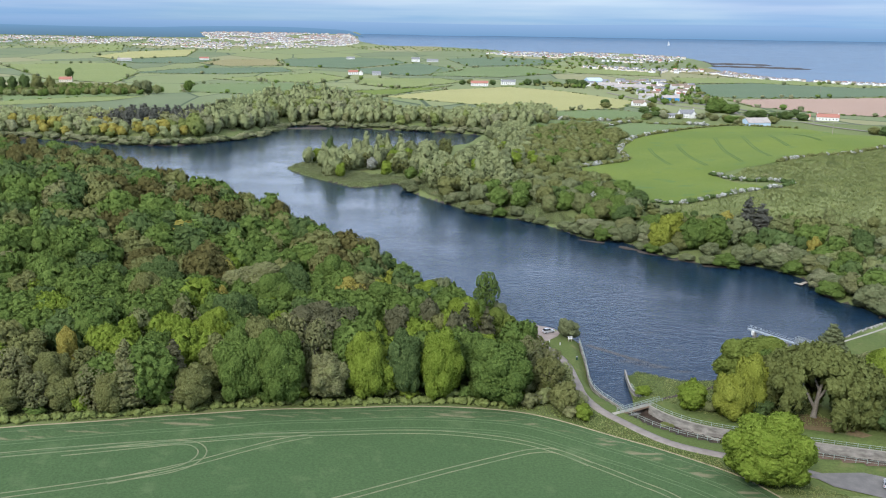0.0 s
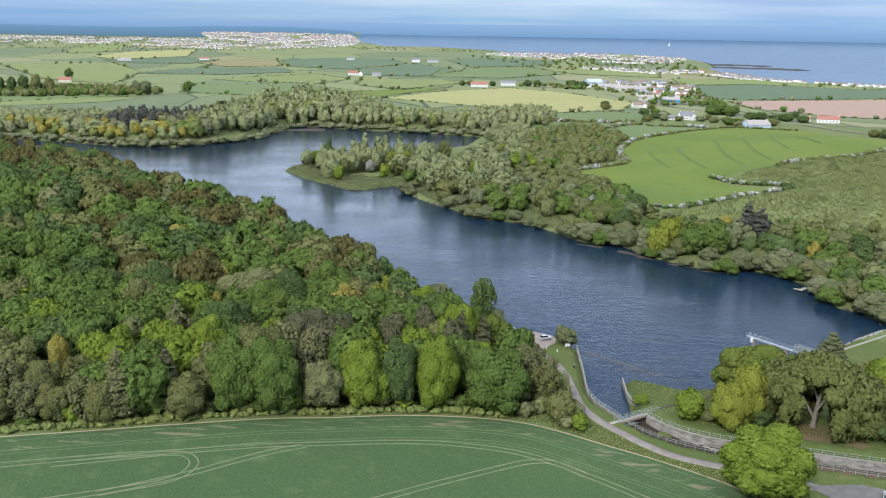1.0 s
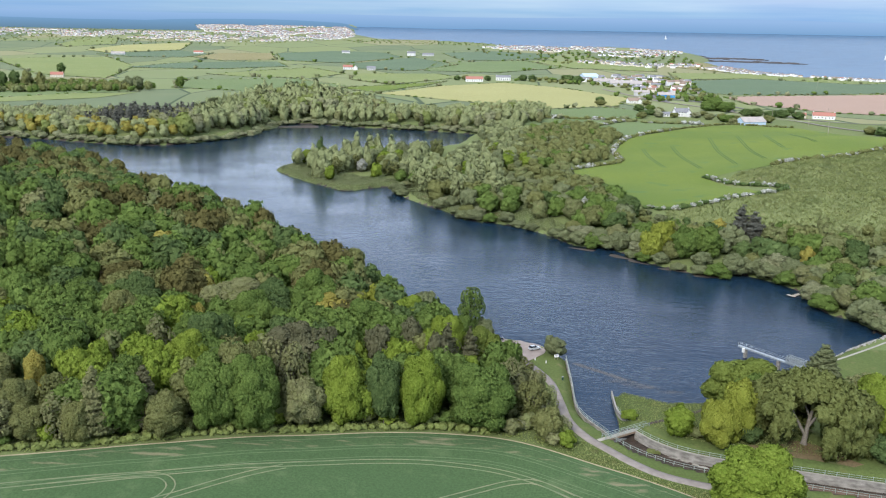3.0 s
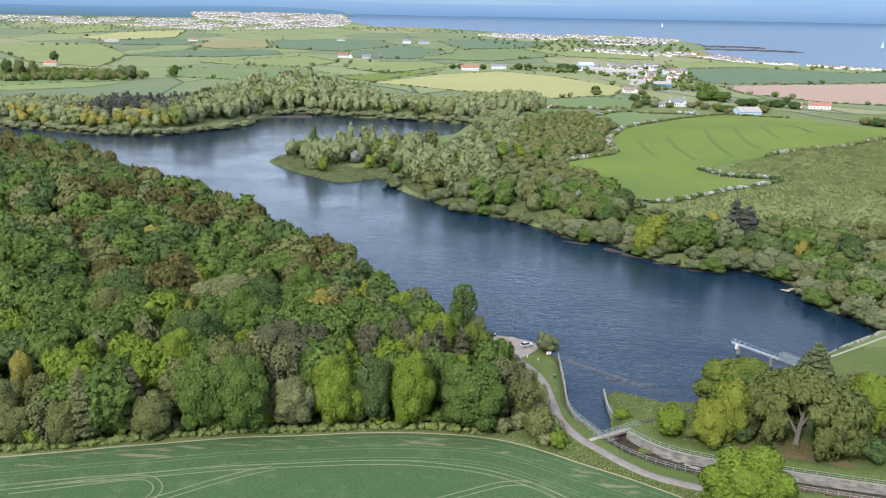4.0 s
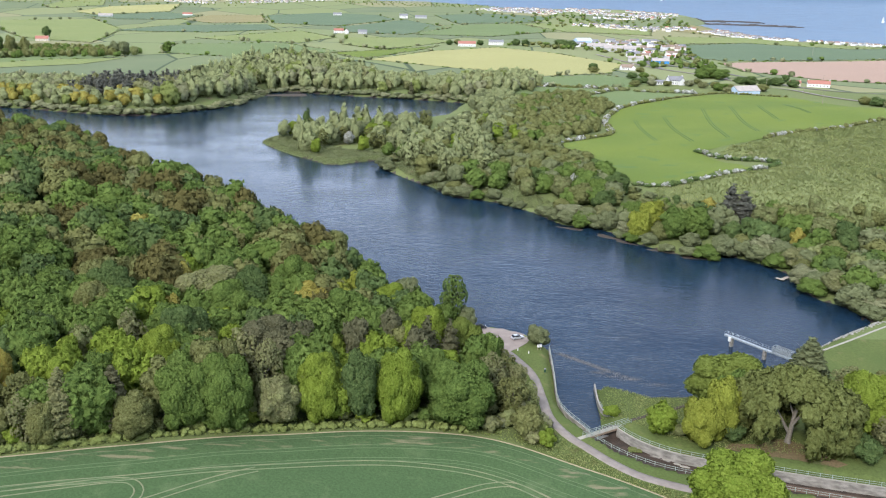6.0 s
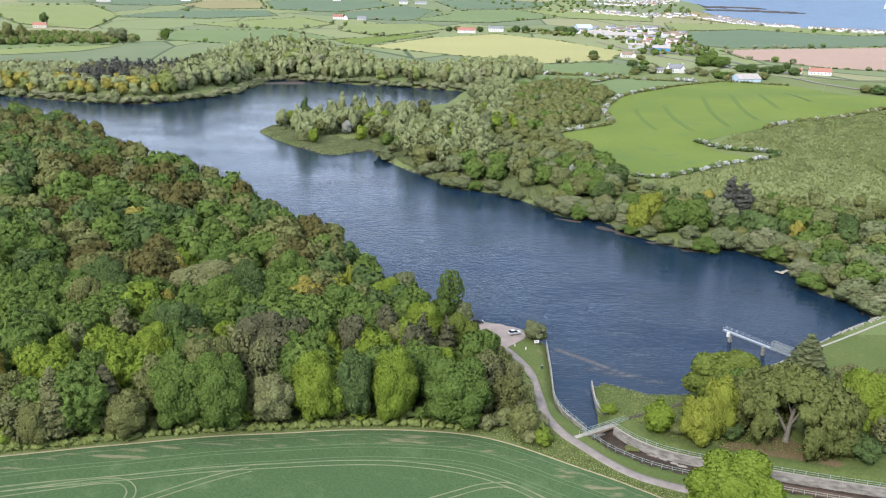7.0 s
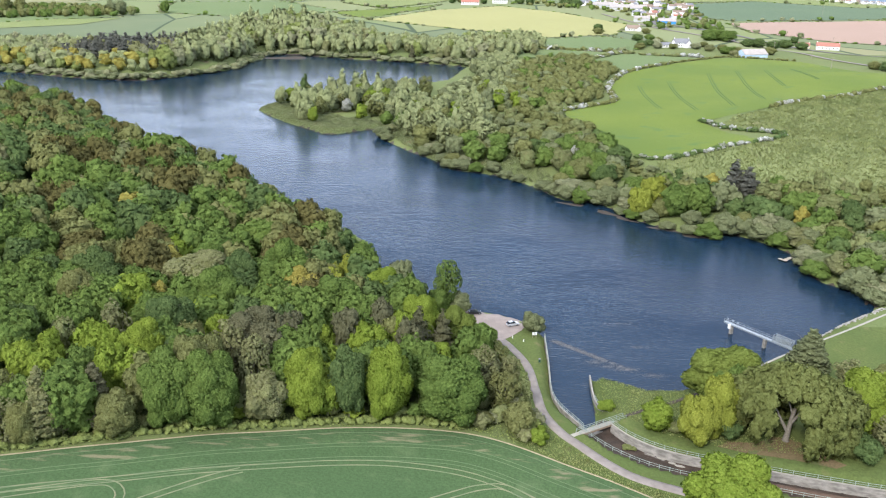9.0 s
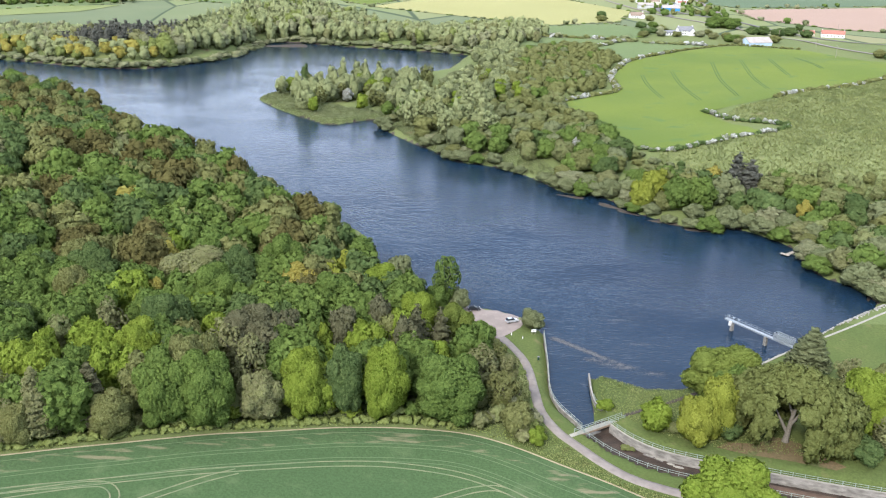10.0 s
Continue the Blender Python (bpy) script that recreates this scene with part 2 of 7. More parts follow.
def water_material(name, deep, wave, height, rough):
    m, n, l, b = material(name, rough, 0.0, 0.5)
    b.inputs["IOR"].default_value = 1.333
    drift = grain(n, l, 0.012, 4, 0.35, 0.7, (1, 2.2, 1), 25)
    l.new(blend(n, l, drift, deep, tuple(1.35 * v for v in deep)), b.inputs["Base Color"])
    small, gust = grain(n, l, wave, 3, 0.2, 0.8, (1, 2.4, 1), 20), grain(n, l, 0.02, 4, 0.15, 0.7, (1, 1.5, 1), 30)
    times = n.new("ShaderNodeMath")
    times.operation = "MULTIPLY"
    l.new(small, times.inputs[0])
    l.new(gust, times.inputs[1])
    swell = grain(n, l, wave * 0.3, 2, 0.2, 0.8, (1, 2.0, 1), 35)
    half = n.new("ShaderNodeMath")
    half.operation = "MULTIPLY_ADD"
    half.inputs[1].default_value = 0.6
    l.new(swell, half.inputs[0])
    l.new(times.outputs[0], half.inputs[2])
    bump(n, l, b, half.outputs[0], height, 1.0)
    return m


LEAF = {
    "green": foliage("leaf_green", (0.138, 0.216, 0.056), (0.193, 0.278, 0.067), (0.231, 0.320, 0.085)),
    "lime": foliage("leaf_lime", (0.226, 0.326, 0.047), (0.279, 0.362, 0.056), (0.329, 0.416, 0.078)),
    "dark": foliage("leaf_dark", (0.110, 0.176, 0.065), (0.149, 0.217, 0.074), (0.195, 0.262, 0.092)),
    "olive": foliage("leaf_olive", (0.213, 0.237, 0.090), (0.272, 0.282, 0.103), (0.310, 0.329, 0.131)),
    "rust": foliage("leaf_rust", (0.266, 0.271, 0.124), (0.310, 0.323, 0.140), (0.301, 0.378, 0.151)),
    "grey": foliage("leaf_grey", (0.276, 0.286, 0.142), (0.360, 0.357, 0.178), (0.318, 0.350, 0.142)),
    "gold": foliage("leaf_gold", (0.413, 0.361, 0.086), (0.497, 0.416, 0.098), (0.475, 0.473, 0.135)),
    "willow": foliage("leaf_willow", (0.219, 0.257, 0.131), (0.272, 0.304, 0.154), (0.310, 0.343, 0.174)),
    "pine": foliage("leaf_pine", (0.150, 0.157, 0.088), (0.190, 0.190, 0.106), (0.220, 0.221, 0.125)),
    "fir": foliage("leaf_fir", (0.146, 0.155, 0.131), (0.190, 0.194, 0.159), (0.233, 0.238, 0.195)),
    "may": foliage("leaf_may", (0.23, 0.261, 0.145), (0.314, 0.334, 0.218), (0.92, 0.92, 0.92), share=1.1),
    "weed": foliage("leaf_weed", (0.271, 0.331, 0.099), (0.315, 0.375, 0.116), (0.342, 0.397, 0.143)),
    "young": foliage("leaf_young", (0.288, 0.344, 0.142), (0.361, 0.399, 0.168), (0.382, 0.414, 0.189)),
    "scrub": foliage("leaf_scrub", (0.273, 0.333, 0.128), (0.351, 0.387, 0.151), (0.351, 0.394, 0.157)),
    "tuft": foliage("leaf_tuft", (0.230, 0.290, 0.096), (0.308, 0.333, 0.127), (0.351, 0.363, 0.157)),
    "weep": foliage("leaf_weep", (0.196, 0.229, 0.074), (0.233, 0.266, 0.083), (0.273, 0.307, 0.109)),
    # poplar and hazel leaves are paled to put distance haze into their colour
    "poplar": foliage("leaf_hazed_poplar", (0.361, 0.416, 0.201), (0.422, 0.462, 0.224), (0.459, 0.501, 0.254)),
    "hazel": foliage("leaf_hazel", (0.307, 0.329, 0.184), (0.364, 0.375, 0.210), (0.410, 0.428, 0.249)),
    "bronze": foliage("leaf_bronze", (0.149, 0.142, 0.054), (0.188, 0.171, 0.064), (0.218, 0.207, 0.077)),
    "yellow": foliage("leaf_yellow", (0.305, 0.363, 0.059), (0.362, 0.397, 0.068), (0.407, 0.448, 0.094)),
    "fresh": foliage("leaf_fresh", (0.202, 0.262, 0.058), (0.236, 0.295, 0.067), (0.267, 0.332, 0.083)),
}
BARK = plain("bark", (0.10, 0.085, 0.065), (0.17, 0.15, 0.12), 3.0, 0.95, depth=0.03)
PALE_BARK = plain("pale_bark", (0.15, 0.135, 0.11), (0.24, 0.22, 0.185), 3.0, 0.95, depth=0.03)
ROUGH_GRASS = ground_material("rough_grass", (0.135, 0.175, 0.062), (0.175, 0.205, 0.075), (0.18, 0.155, 0.08))
LAWN = ground_material("mown_grass", (0.088, 0.125, 0.036), (0.118, 0.147, 0.044), (0.145, 0.14, 0.06), 0.06, 0.60)
CROP = ground_material("young_crop", (0.062, 0.110, 0.044), (0.078, 0.130, 0.051), (0.092, 0.135, 0.060), 0.03, 0.58)
CROP_BRIGHT = ground_material("bright_crop", (0.112, 0.168, 0.034), (0.178, 0.225, 0.040), (0.088, 0.148, 0.045), 0.015, 0.60)
PASTURE = ground_material("pasture", (0.195, 0.24, 0.085), (0.235, 0.27, 0.10), (0.225, 0.245, 0.115), 0.008)
PASTURE_DARK = ground_material("dark_crop", (0.118, 0.168, 0.098), (0.138, 0.19, 0.108), (0.158, 0.195, 0.112), 0.008, 0.7)
PASTURE_MID = ground_material("mid_pasture", (0.145, 0.20, 0.082), (0.175, 0.225, 0.092), (0.20, 0.22, 0.10), 0.008, 0.7)
RAPE = ground_material("pale_yellow_crop", (0.335, 0.33, 0.135), (0.385, 0.37, 0.155), (0.29, 0.32, 0.125), 0.006, 0.66)
PLOUGH = ground_material("ploughed_soil", (0.37, 0.262, 0.20), (0.415, 0.295, 0.23), (0.34, 0.262, 0.195), 0.008, 0.7)
STUBBLE = ground_material("tan_field", (0.24, 0.22, 0.10), (0.28, 0.25, 0.12), (0.20, 0.21, 0.09), 0.008, 0.7)
THIN_CROP = ground_material("sparse_crop", (0.064, 0.110, 0.045), (0.080, 0.130, 0.052), (0.18, 0.17, 0.10), 0.16, 0.54, 0.22)
EARTH = ground_material("trodden_earth", (0.19, 0.135, 0.075), (0.15, 0.125, 0.06), (0.10, 0.12, 0.045), 0.10, 0.52)


def patchwork(name, colours, size):
    """Far country: small fields of several greens and tans, with darker lines of growth between them."""
    m, n, l, b = material(name, 0.95, 0.0, 0.1)
    geo, place = n.new("ShaderNodeNewGeometry"), n.new("ShaderNodeMapping")
    place.inputs["Scale"].default_value = (1, 0.55, 0)
    l.new(geo.outputs["Position"], place.inputs["Vector"])
    cells, rims = n.new("ShaderNodeTexVoronoi"), n.new("ShaderNodeTexVoronoi")
    rims.feature = "DISTANCE_TO_EDGE"
    for tex in (cells, rims):
        tex.inputs["Scale"].default_value = 1 / size
        l.new(place.outputs["Vector"], tex.inputs["Vector"])
    split, ramp = n.new("ShaderNodeSeparateColor"), n.new("ShaderNodeValToRGB")
    l.new(cells.outputs["Color"], split.inputs["Color"])
    l.new(split.outputs["Red"], ramp.inputs["Fac"])
    ramp.color_ramp.interpolation = "CONSTANT"
    while len(ramp.color_ramp.elements) < len(colours):
        ramp.color_ramp.elements.new(0.5)
    for k, c in enumerate(colours):
        ramp.color_ramp.elements[k].position, ramp.color_ramp.elements[k].color = k / len(colours), (*c, 1)
    edge = n.new("ShaderNodeMapRange")
    edge.inputs["From Min"].default_value, edge.inputs["From Max"].default_value = 0.006, 0.013
    l.new(rims.outputs["Distance"], edge.inputs["Value"])
    patch = grain(n, l, 0.01, 5)
    soft = n.new("ShaderNodeMath")
    soft.operation, soft.inputs[1].default_value = "MULTIPLY", 0.35
    l.new(patch, soft.inputs[0])
    col = blend(n, l, soft.outputs[0], ramp.outputs["Color"], (0.20, 0.215, 0.115))
    l.new(blend(n, l, edge.outputs["Result"], (0.065, 0.09, 0.05), col), b.inputs["Base Color"])
    return m


FAR_FIELDS = patchwork("far_fields", [(0.15, 0.185, 0.092), (0.205, 0.23, 0.105), (0.18, 0.215, 0.095), (0.24, 0.235, 0.122), (0.13, 0.165, 0.09), (0.19, 0.22, 0.095)], 190)
SCRUB_GROUND = ground_material("rough_scrub_ground", (0.19, 0.23, 0.092), (0.235, 0.265, 0.105), (0.25, 0.24, 0.12), 0.03, 0.6)
SILT = plain("wet_pale_silt", (0.10, 0.085, 0.07), (0.24, 0.225, 0.205), 1.4, 0.5, depth=0.03)
BROWN_SILT = plain("brown_silt", (0.085, 0.055, 0.038), (0.15, 0.10, 0.072), 0.5, 0.8, depth=0.05)
SOIL = plain("bare_soil", (0.28, 0.24, 0.15), (0.36, 0.30, 0.19), 1.2, 0.95, depth=0.04)
TRAM = plain("worn_wheel_track", (0.125, 0.165, 0.085), (0.21, 0.21, 0.12), 0.35, 0.95)
TRACK_DARK = plain("dark_wheel_track", (0.05, 0.10, 0.025), (0.07, 0.13, 0.035), 0.3, 0.95)
DRILL = plain("faint_drill_line", (0.085, 0.135, 0.062), (0.115, 0.155, 0.075), 0.4, 0.95)
TARMAC = plain("worn_tarmac", (0.20, 0.172, 0.15), (0.265, 0.235, 0.21), 0.5, 0.9, depth=0.02)
DARK_TARMAC = plain("asphalt", (0.12, 0.115, 0.11), (0.17, 0.16, 0.15), 0.4, 0.9, depth=0.02)
GRAVEL = plain("car_park_gravel", (0.225, 0.19, 0.17), (0.29, 0.245, 0.22), 0.35, 0.95, depth=0.03)
CONCRETE = plain("stained_concrete", (0.15, 0.14, 0.125), (0.37, 0.35, 0.315), 0.9, 0.9, depth=0.03, stretch=(0.5, 0.5, 1.3))
PALE_CONCRETE = plain("pale_concrete", (0.28, 0.265, 0.225), (0.36, 0.34, 0.29), 0.7, 0.9, depth=0.02)
WET_BED = plain("wet_silt", (0.026, 0.02, 0.015), (0.065, 0.045, 0.033), 0.35, 0.6, depth=0.08, spec=0.3)
WEED = plain("drifting_weed", (0.10, 0.102, 0.105), (0.15, 0.15, 0.152), 1.0, 0.9)
MUD = plain("brown_mud", (0.05, 0.041, 0.032), (0.08, 0.064, 0.048), 0.4, 0.8, depth=0.05)
RUBBLE = plain("shore_stone", (0.26, 0.25, 0.22), (0.42, 0.40, 0.36), 1.6, 0.95, depth=0.1)
RAIL = plain("pale_green_paint", (0.25, 0.30, 0.265), (0.33, 0.375, 0.34), 4.0, 0.55)
BROWN_RAIL = plain("brown_rail", (0.22, 0.16, 0.11), (0.28, 0.21, 0.15), 4.0, 0.8)
STEEL = plain("galvanised_steel", (0.34, 0.38, 0.41), (0.46, 0.50, 0.52), 3.0, 0.5, 0.5)
WHITE_PAINT = plain("white_paint", (0.72, 0.72, 0.70), (0.82, 0.82, 0.80), 0.5, 0.7)
GREY_WALL = plain("grey_render", (0.45, 0.46, 0.47), (0.56, 0.56, 0.55), 0.5, 0.85)
CREAM = plain("cream_render", (0.58, 0.53, 0.43), (0.68, 0.63, 0.52), 0.5, 0.85)
SLATE = plain("slate_roof", (0.18, 0.185, 0.20), (0.26, 0.26, 0.275), 0.8, 0.75)
RED_TILE = plain("red_roof_tile", (0.33, 0.145, 0.11), (0.41, 0.19, 0.145), 0.8, 0.85)
BROWN_TILE = plain("brown_roof_tile", (0.24, 0.18, 0.14), (0.30, 0.23, 0.18), 0.8, 0.85)
SHEET_ROOF = plain("weathered_sheet_roof", (0.33, 0.30, 0.28), (0.42, 0.38, 0.35), 0.3, 0.7)
BLUE_SHEET = plain("pale_blue_sheet", (0.42, 0.55, 0.68), (0.50, 0.62, 0.74), 0.4, 0.6)
BLUE_PAINT = plain("blue_paint", (0.06, 0.28, 0.62), (0.08, 0.33, 0.70), 0.4, 0.6)
WOOD = plain("weathered_wood", (0.30, 0.26, 0.20), (0.42, 0.37, 0.30), 1.5, 0.9)
GLASS = material("dark_glass", 0.08, 0.0, 0.6)[0]
GLASS.node_tree.nodes["Principled BSDF"].inputs["Base Color"].default_value = (0.02, 0.025, 0.03, 1)
SILVER = material("silver_car_paint", 0.3, 0.5, 0.5)[0]
SILVER.node_tree.nodes["Principled BSDF"].inputs["Base Color"].default_value = (0.62, 0.65, 0.69, 1)
BLACK_PAINT = material("dark_car_paint", 0.25, 0.2, 0.5)[0]
BLACK_PAINT.node_tree.nodes["Principled BSDF"].inputs["Base Color"].default_value = (0.02, 0.022, 0.026, 1)
TYRE = plain("tyre_rubber", (0.02, 0.02, 0.02), (0.04, 0.04, 0.04), 3.0, 0.9)
LAKE_WATER = water_material("lake_water", (0.008, 0.021, 0.040), 0.6, 0.105, 0.05)
SEA_WATER = water_material("sea_water", (0.045, 0.098, 0.165), 0.05, 1.2, 0.40)


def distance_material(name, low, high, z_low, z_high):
    """Far land as a plain glowing backdrop, its haze put into the colour as an upward fade."""
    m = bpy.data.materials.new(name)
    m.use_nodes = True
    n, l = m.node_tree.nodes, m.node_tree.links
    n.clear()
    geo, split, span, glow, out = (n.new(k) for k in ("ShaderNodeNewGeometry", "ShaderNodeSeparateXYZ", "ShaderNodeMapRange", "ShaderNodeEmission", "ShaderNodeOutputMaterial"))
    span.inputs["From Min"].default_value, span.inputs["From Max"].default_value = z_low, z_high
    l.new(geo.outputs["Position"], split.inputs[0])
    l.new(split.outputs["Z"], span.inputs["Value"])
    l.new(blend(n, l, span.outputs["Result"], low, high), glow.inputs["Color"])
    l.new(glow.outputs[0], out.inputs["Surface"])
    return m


# hill blue that fades into the sky's colour: painted haze
FAR_HILL = distance_material("hazy_hill_glow", (0.185, 0.325, 0.51), (0.275, 0.415, 0.62), 72, 136)


# ---- mesh helpers ----
def mesh_of(name, verts, faces, mats, smooth_faces=False, puff=None, tint=None, index=None):
    me = bpy.data.meshes.new(name)
    verts = np.asarray(verts, np.float32)
    if isinstance(faces, np.ndarray):
        k = faces.shape[1]
        me.vertices.add(len(verts))
        me.vertices.foreach_set("co", verts.ravel())
        me.loops.add(faces.size)
        me.loops.foreach_set("vertex_index", faces.astype(np.int32).ravel())
        me.polygons.add(len(faces))
        me.polygons.foreach_set("loop_start", np.arange(0, faces.size, k, dtype=np.int32))
        me.update(calc_edges=True)
    else:
        me.from_pydata([tuple(v) for v in verts.tolist()], [], faces)
        me.update()
    for m in mats if isinstance(mats, (list, tuple)) else [mats]:
        me.materials.append(m)
    if smooth_faces:
        me.polygons.foreach_set("use_smooth", [True] * len(me.polygons))
    if index is not None:
        me.polygons.foreach_set("material_index", np.asarray(index, np.int32))
    if puff is not None:
        me.attributes.new("puff", "FLOAT_VECTOR", "POINT").data.foreach_set("vector", np.asarray(puff, np.float32).ravel())
    if tint is not None:
        me.attributes.new("tint", "FLOAT", "POINT").data.foreach_set("value", np.asarray(tint, np.float32))
    return me


def part(name, me, parent, label="", at=None):
    """A mesh, or a bmesh with its material, as one part under a thing."""
    if isinstance(me, tuple):
        bm, mat = me
        me = bpy.data.meshes.new(name)
        bm.to_mesh(me)
        bm.free()
        me.materials.append(mat)
    ob = new(name, me)
    ob.parent = parent
    if at is not None:
        ob.matrix_basis = at
    return tagged(ob, label)


def box_bm(sx, sy, sz, x=0.0, y=0.0, z=0.0, bevel=0.0, turn=0.0):
    """A box whose underside is centred on x, y, z."""
    bm = bmesh.new()
    bmesh.ops.create_cube(bm, size=1.0, matrix=Matrix.Translation((x, y, z + sz / 2)) @ Matrix.Rotation(turn, 4, "Z") @ Matrix.Diagonal((sx, sy, sz, 1)))
    if bevel:
        bmesh.ops.bevel(bm, geom=bm.edges[:], offset=bevel, segments=1, affect="EDGES")
    return bm


def ground_z(x, y):
    return float(height(np.array([x], float), np.array([y], float))[0])


def ribbon(name, line, half, lift, mat, skirt=0.15, step=None):
    """A strip of ground that follows the land: a path or a road."""
    line = np.asarray(line, float)
    tang = np.gradient(line, axis=0)
    tang /= np.linalg.norm(tang, axis=1)[:, None] + 1e-9
    side = np.stack([tang[:, 1], -tang[:, 0]], 1)
    half = np.broadcast_to(half, len(line))
    rows = []
    for u, drop in ((-1.02, -skirt), (-1, 0), (-0.4, 0.02), (0.4, 0.02), (1, 0), (1.02, -skirt)):
        p = line + side * (u * half)[:, None]
        rows.append(np.c_[p, height(p[:, 0], p[:, 1]) + lift + drop])
    v = np.stack(rows, 1).reshape(-1, 3)
    i = (np.arange(len(line) - 1)[:, None] * 6 + np.arange(5)).ravel()
    return mesh_of(name, v, np.stack([i, i + 1, i + 7, i + 6], 1)[:, ::-1], mat, True)


def land_sheet(name, outline, step, lift, mat):
    """A field: the land inside an outline, a little proud of the ground."""
    from mathutils.geometry import delaunay_2d_cdt
    rim = []
    for a, b in zip(outline, np.roll(outline, -1, 0)):
        m = max(1, int(np.linalg.norm(b - a) / step))
        rim += [a + (b - a) * k / m for k in range(m)]
    rim = np.array(rim)
    lo, hi = rim.min(0), rim.max(0)
    gx, gy = (g.ravel() for g in np.meshgrid(np.arange(lo[0], hi[0], step), np.arange(lo[1], hi[1], step)))
    keep = signed(gx, gy, rim) < -step * 0.4
    p = np.concatenate([rim, np.c_[gx, gy][keep]])
    r = list(range(len(rim)))
    v, _, f, *_ = delaunay_2d_cdt([Vector(q) for q in p], [], [r], 1, 1e-4)
    v = np.array([tuple(q) for q in v])
    z = height(v[:, 0], v[:, 1]) + lift
    return mesh_of(name, np.c_[v, z], [tuple(q) for q in f], mat, True)

# ---- ground, water, fields ----
def axis(*spans):
    out = []
    for a, b, n in spans:
        out += list(np.linspace(a, b, n, endpoint=False))
    return np.array(out + [spans[-1][1]])


GX = axis((-5200, -1400, 24), (-1400, -460, 20), (-460, -130, 36), (-130, 28, 40), (28, 126, 82), (126, 250, 36), (250, 480, 28), (480, 1100, 30), (1100, 3600, 22))
GY = axis((-700, 0, 14), (0, 165, 33), (165, 300, 100), (300, 680, 76), (680, 960, 40), (960, 1500, 30), (1500, 3700, 44), (3700, 4950, 26))


def ground_sheet():
    x, y = np.meshgrid(GX, GY)
    z = height(x.ravel(), y.ravel())
    nx = len(GX)
    i = (np.arange(len(GY) - 1)[:, None] * nx + np.arange(nx - 1)).ravel()
    faces = np.stack([i, i + 1, i + nx + 1, i + nx], 1)
    v = np.c_[x.ravel(), y.ravel(), z]
    mid = v[faces].mean(1)
    lowest = v[faces][:, :, 2].min(1)
    index = np.zeros(len(faces), int)
    index[(mid[:, 2] < -0.1) & (mid[:, 1] < 1000)] = 1
    spill = (line_distance(mid[:, 0], mid[:, 1], SPILL) < SPILL_HALF + 0.4) & (mid[:, 1] < 217) & (mid[:, 0] > 46)
    index[spill] = 2
    lawn = ((mid[:, 1] < 275) & (mid[:, 1] > 170) & (mid[:, 0] > 32)) | (mid[:, 1] < 0)
    index[lawn & (index == 0)] = 3
    far = (mid[:, 1] > 960) & (index == 0)
    index[far] = 4
    ob = new("ground", mesh_of("ground", v, faces, [ROUGH_GRASS, MUD, WET_BED, LAWN, FAR_FIELDS], True, index=index))
    return tagged(ob, "rolling green farmland with rough grass banks", "ground", kind="structure")


ground_sheet()


def water_sheet(name, verts, mat, label):
    ob = new(name, mesh_of(name, verts, [tuple(range(len(verts)))], mat))
    return tagged(ob, label, "water", kind="structure")


water_sheet("reservoir_water", [(-470, 216.6, 0), (54.5, 216.6, 0), (56.5, 230, 0), (58, 236, 0), (200, 236, 0), (200, 940, 0), (-470, 940, 0)], LAKE_WATER,
            "dark blue rippled reservoir between wooded banks")


def sea_sheet():
    ys = np.linspace(1650, 4960, 50)
    z = -4 + far_rise(ys)
    v = np.concatenate([np.c_[np.full(50, -1500.0), ys, z], np.c_[np.full(50, 4200.0), ys, z]])
    i = np.arange(49)
    ob = new("sea", mesh_of("sea", v, np.stack([i, i + 50, i + 51, i + 1], 1), SEA_WATER, True))
    tagged(ob, "calm grey-blue sea beyond the coast", "water", kind="structure")


sea_sheet()


def skyline(name, y, points, label, mat):
    """A far ridge, as thick as a hill."""
    top = spline(points, 60)
    n = len(top)
    v = np.concatenate([np.c_[top[:, 0], np.full(n, y - 40), np.full(n, 40)], np.c_[top[:, 0], np.full(n, y), top[:, 1]], np.c_[top[:, 0], np.full(n, y + 60), np.full(n, 40)]])
    i = np.arange(n - 1)
    f = np.concatenate([np.stack([i, i + 1, i + n + 1, i + n], 1), np.stack([i + n, i + n + 1, i + 2 * n + 1, i + 2 * n], 1)])
    tagged(new(name, mesh_of(name, v, f, mat, True)), label, "hills", kind="structure")


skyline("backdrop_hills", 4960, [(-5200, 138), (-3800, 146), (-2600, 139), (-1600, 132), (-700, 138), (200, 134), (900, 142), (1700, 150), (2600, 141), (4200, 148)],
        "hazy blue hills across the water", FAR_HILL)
# glowing strips in painted haze blue that cover the ground beyond the town
FAR_PLAIN = distance_material("hazy_plain_glow", (0.115, 0.20, 0.27), (0.165, 0.30, 0.46), 45, 96)
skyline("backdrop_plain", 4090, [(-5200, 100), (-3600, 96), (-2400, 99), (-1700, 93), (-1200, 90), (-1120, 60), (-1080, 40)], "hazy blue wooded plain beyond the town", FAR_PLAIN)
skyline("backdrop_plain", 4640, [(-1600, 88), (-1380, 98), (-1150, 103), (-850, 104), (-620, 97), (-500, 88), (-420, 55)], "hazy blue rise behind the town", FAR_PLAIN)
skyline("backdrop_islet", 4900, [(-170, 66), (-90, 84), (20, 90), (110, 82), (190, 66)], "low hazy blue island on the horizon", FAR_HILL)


def field(outline, mat, label, step=30.0, lift=0.35, name="field", bend=0.0):
    line = spline(outline, bend, True) if bend else np.array(outline, float)
    ob = new(name, land_sheet(name, line, step, lift, mat))
    return tagged(ob, label, "field", kind="structure")


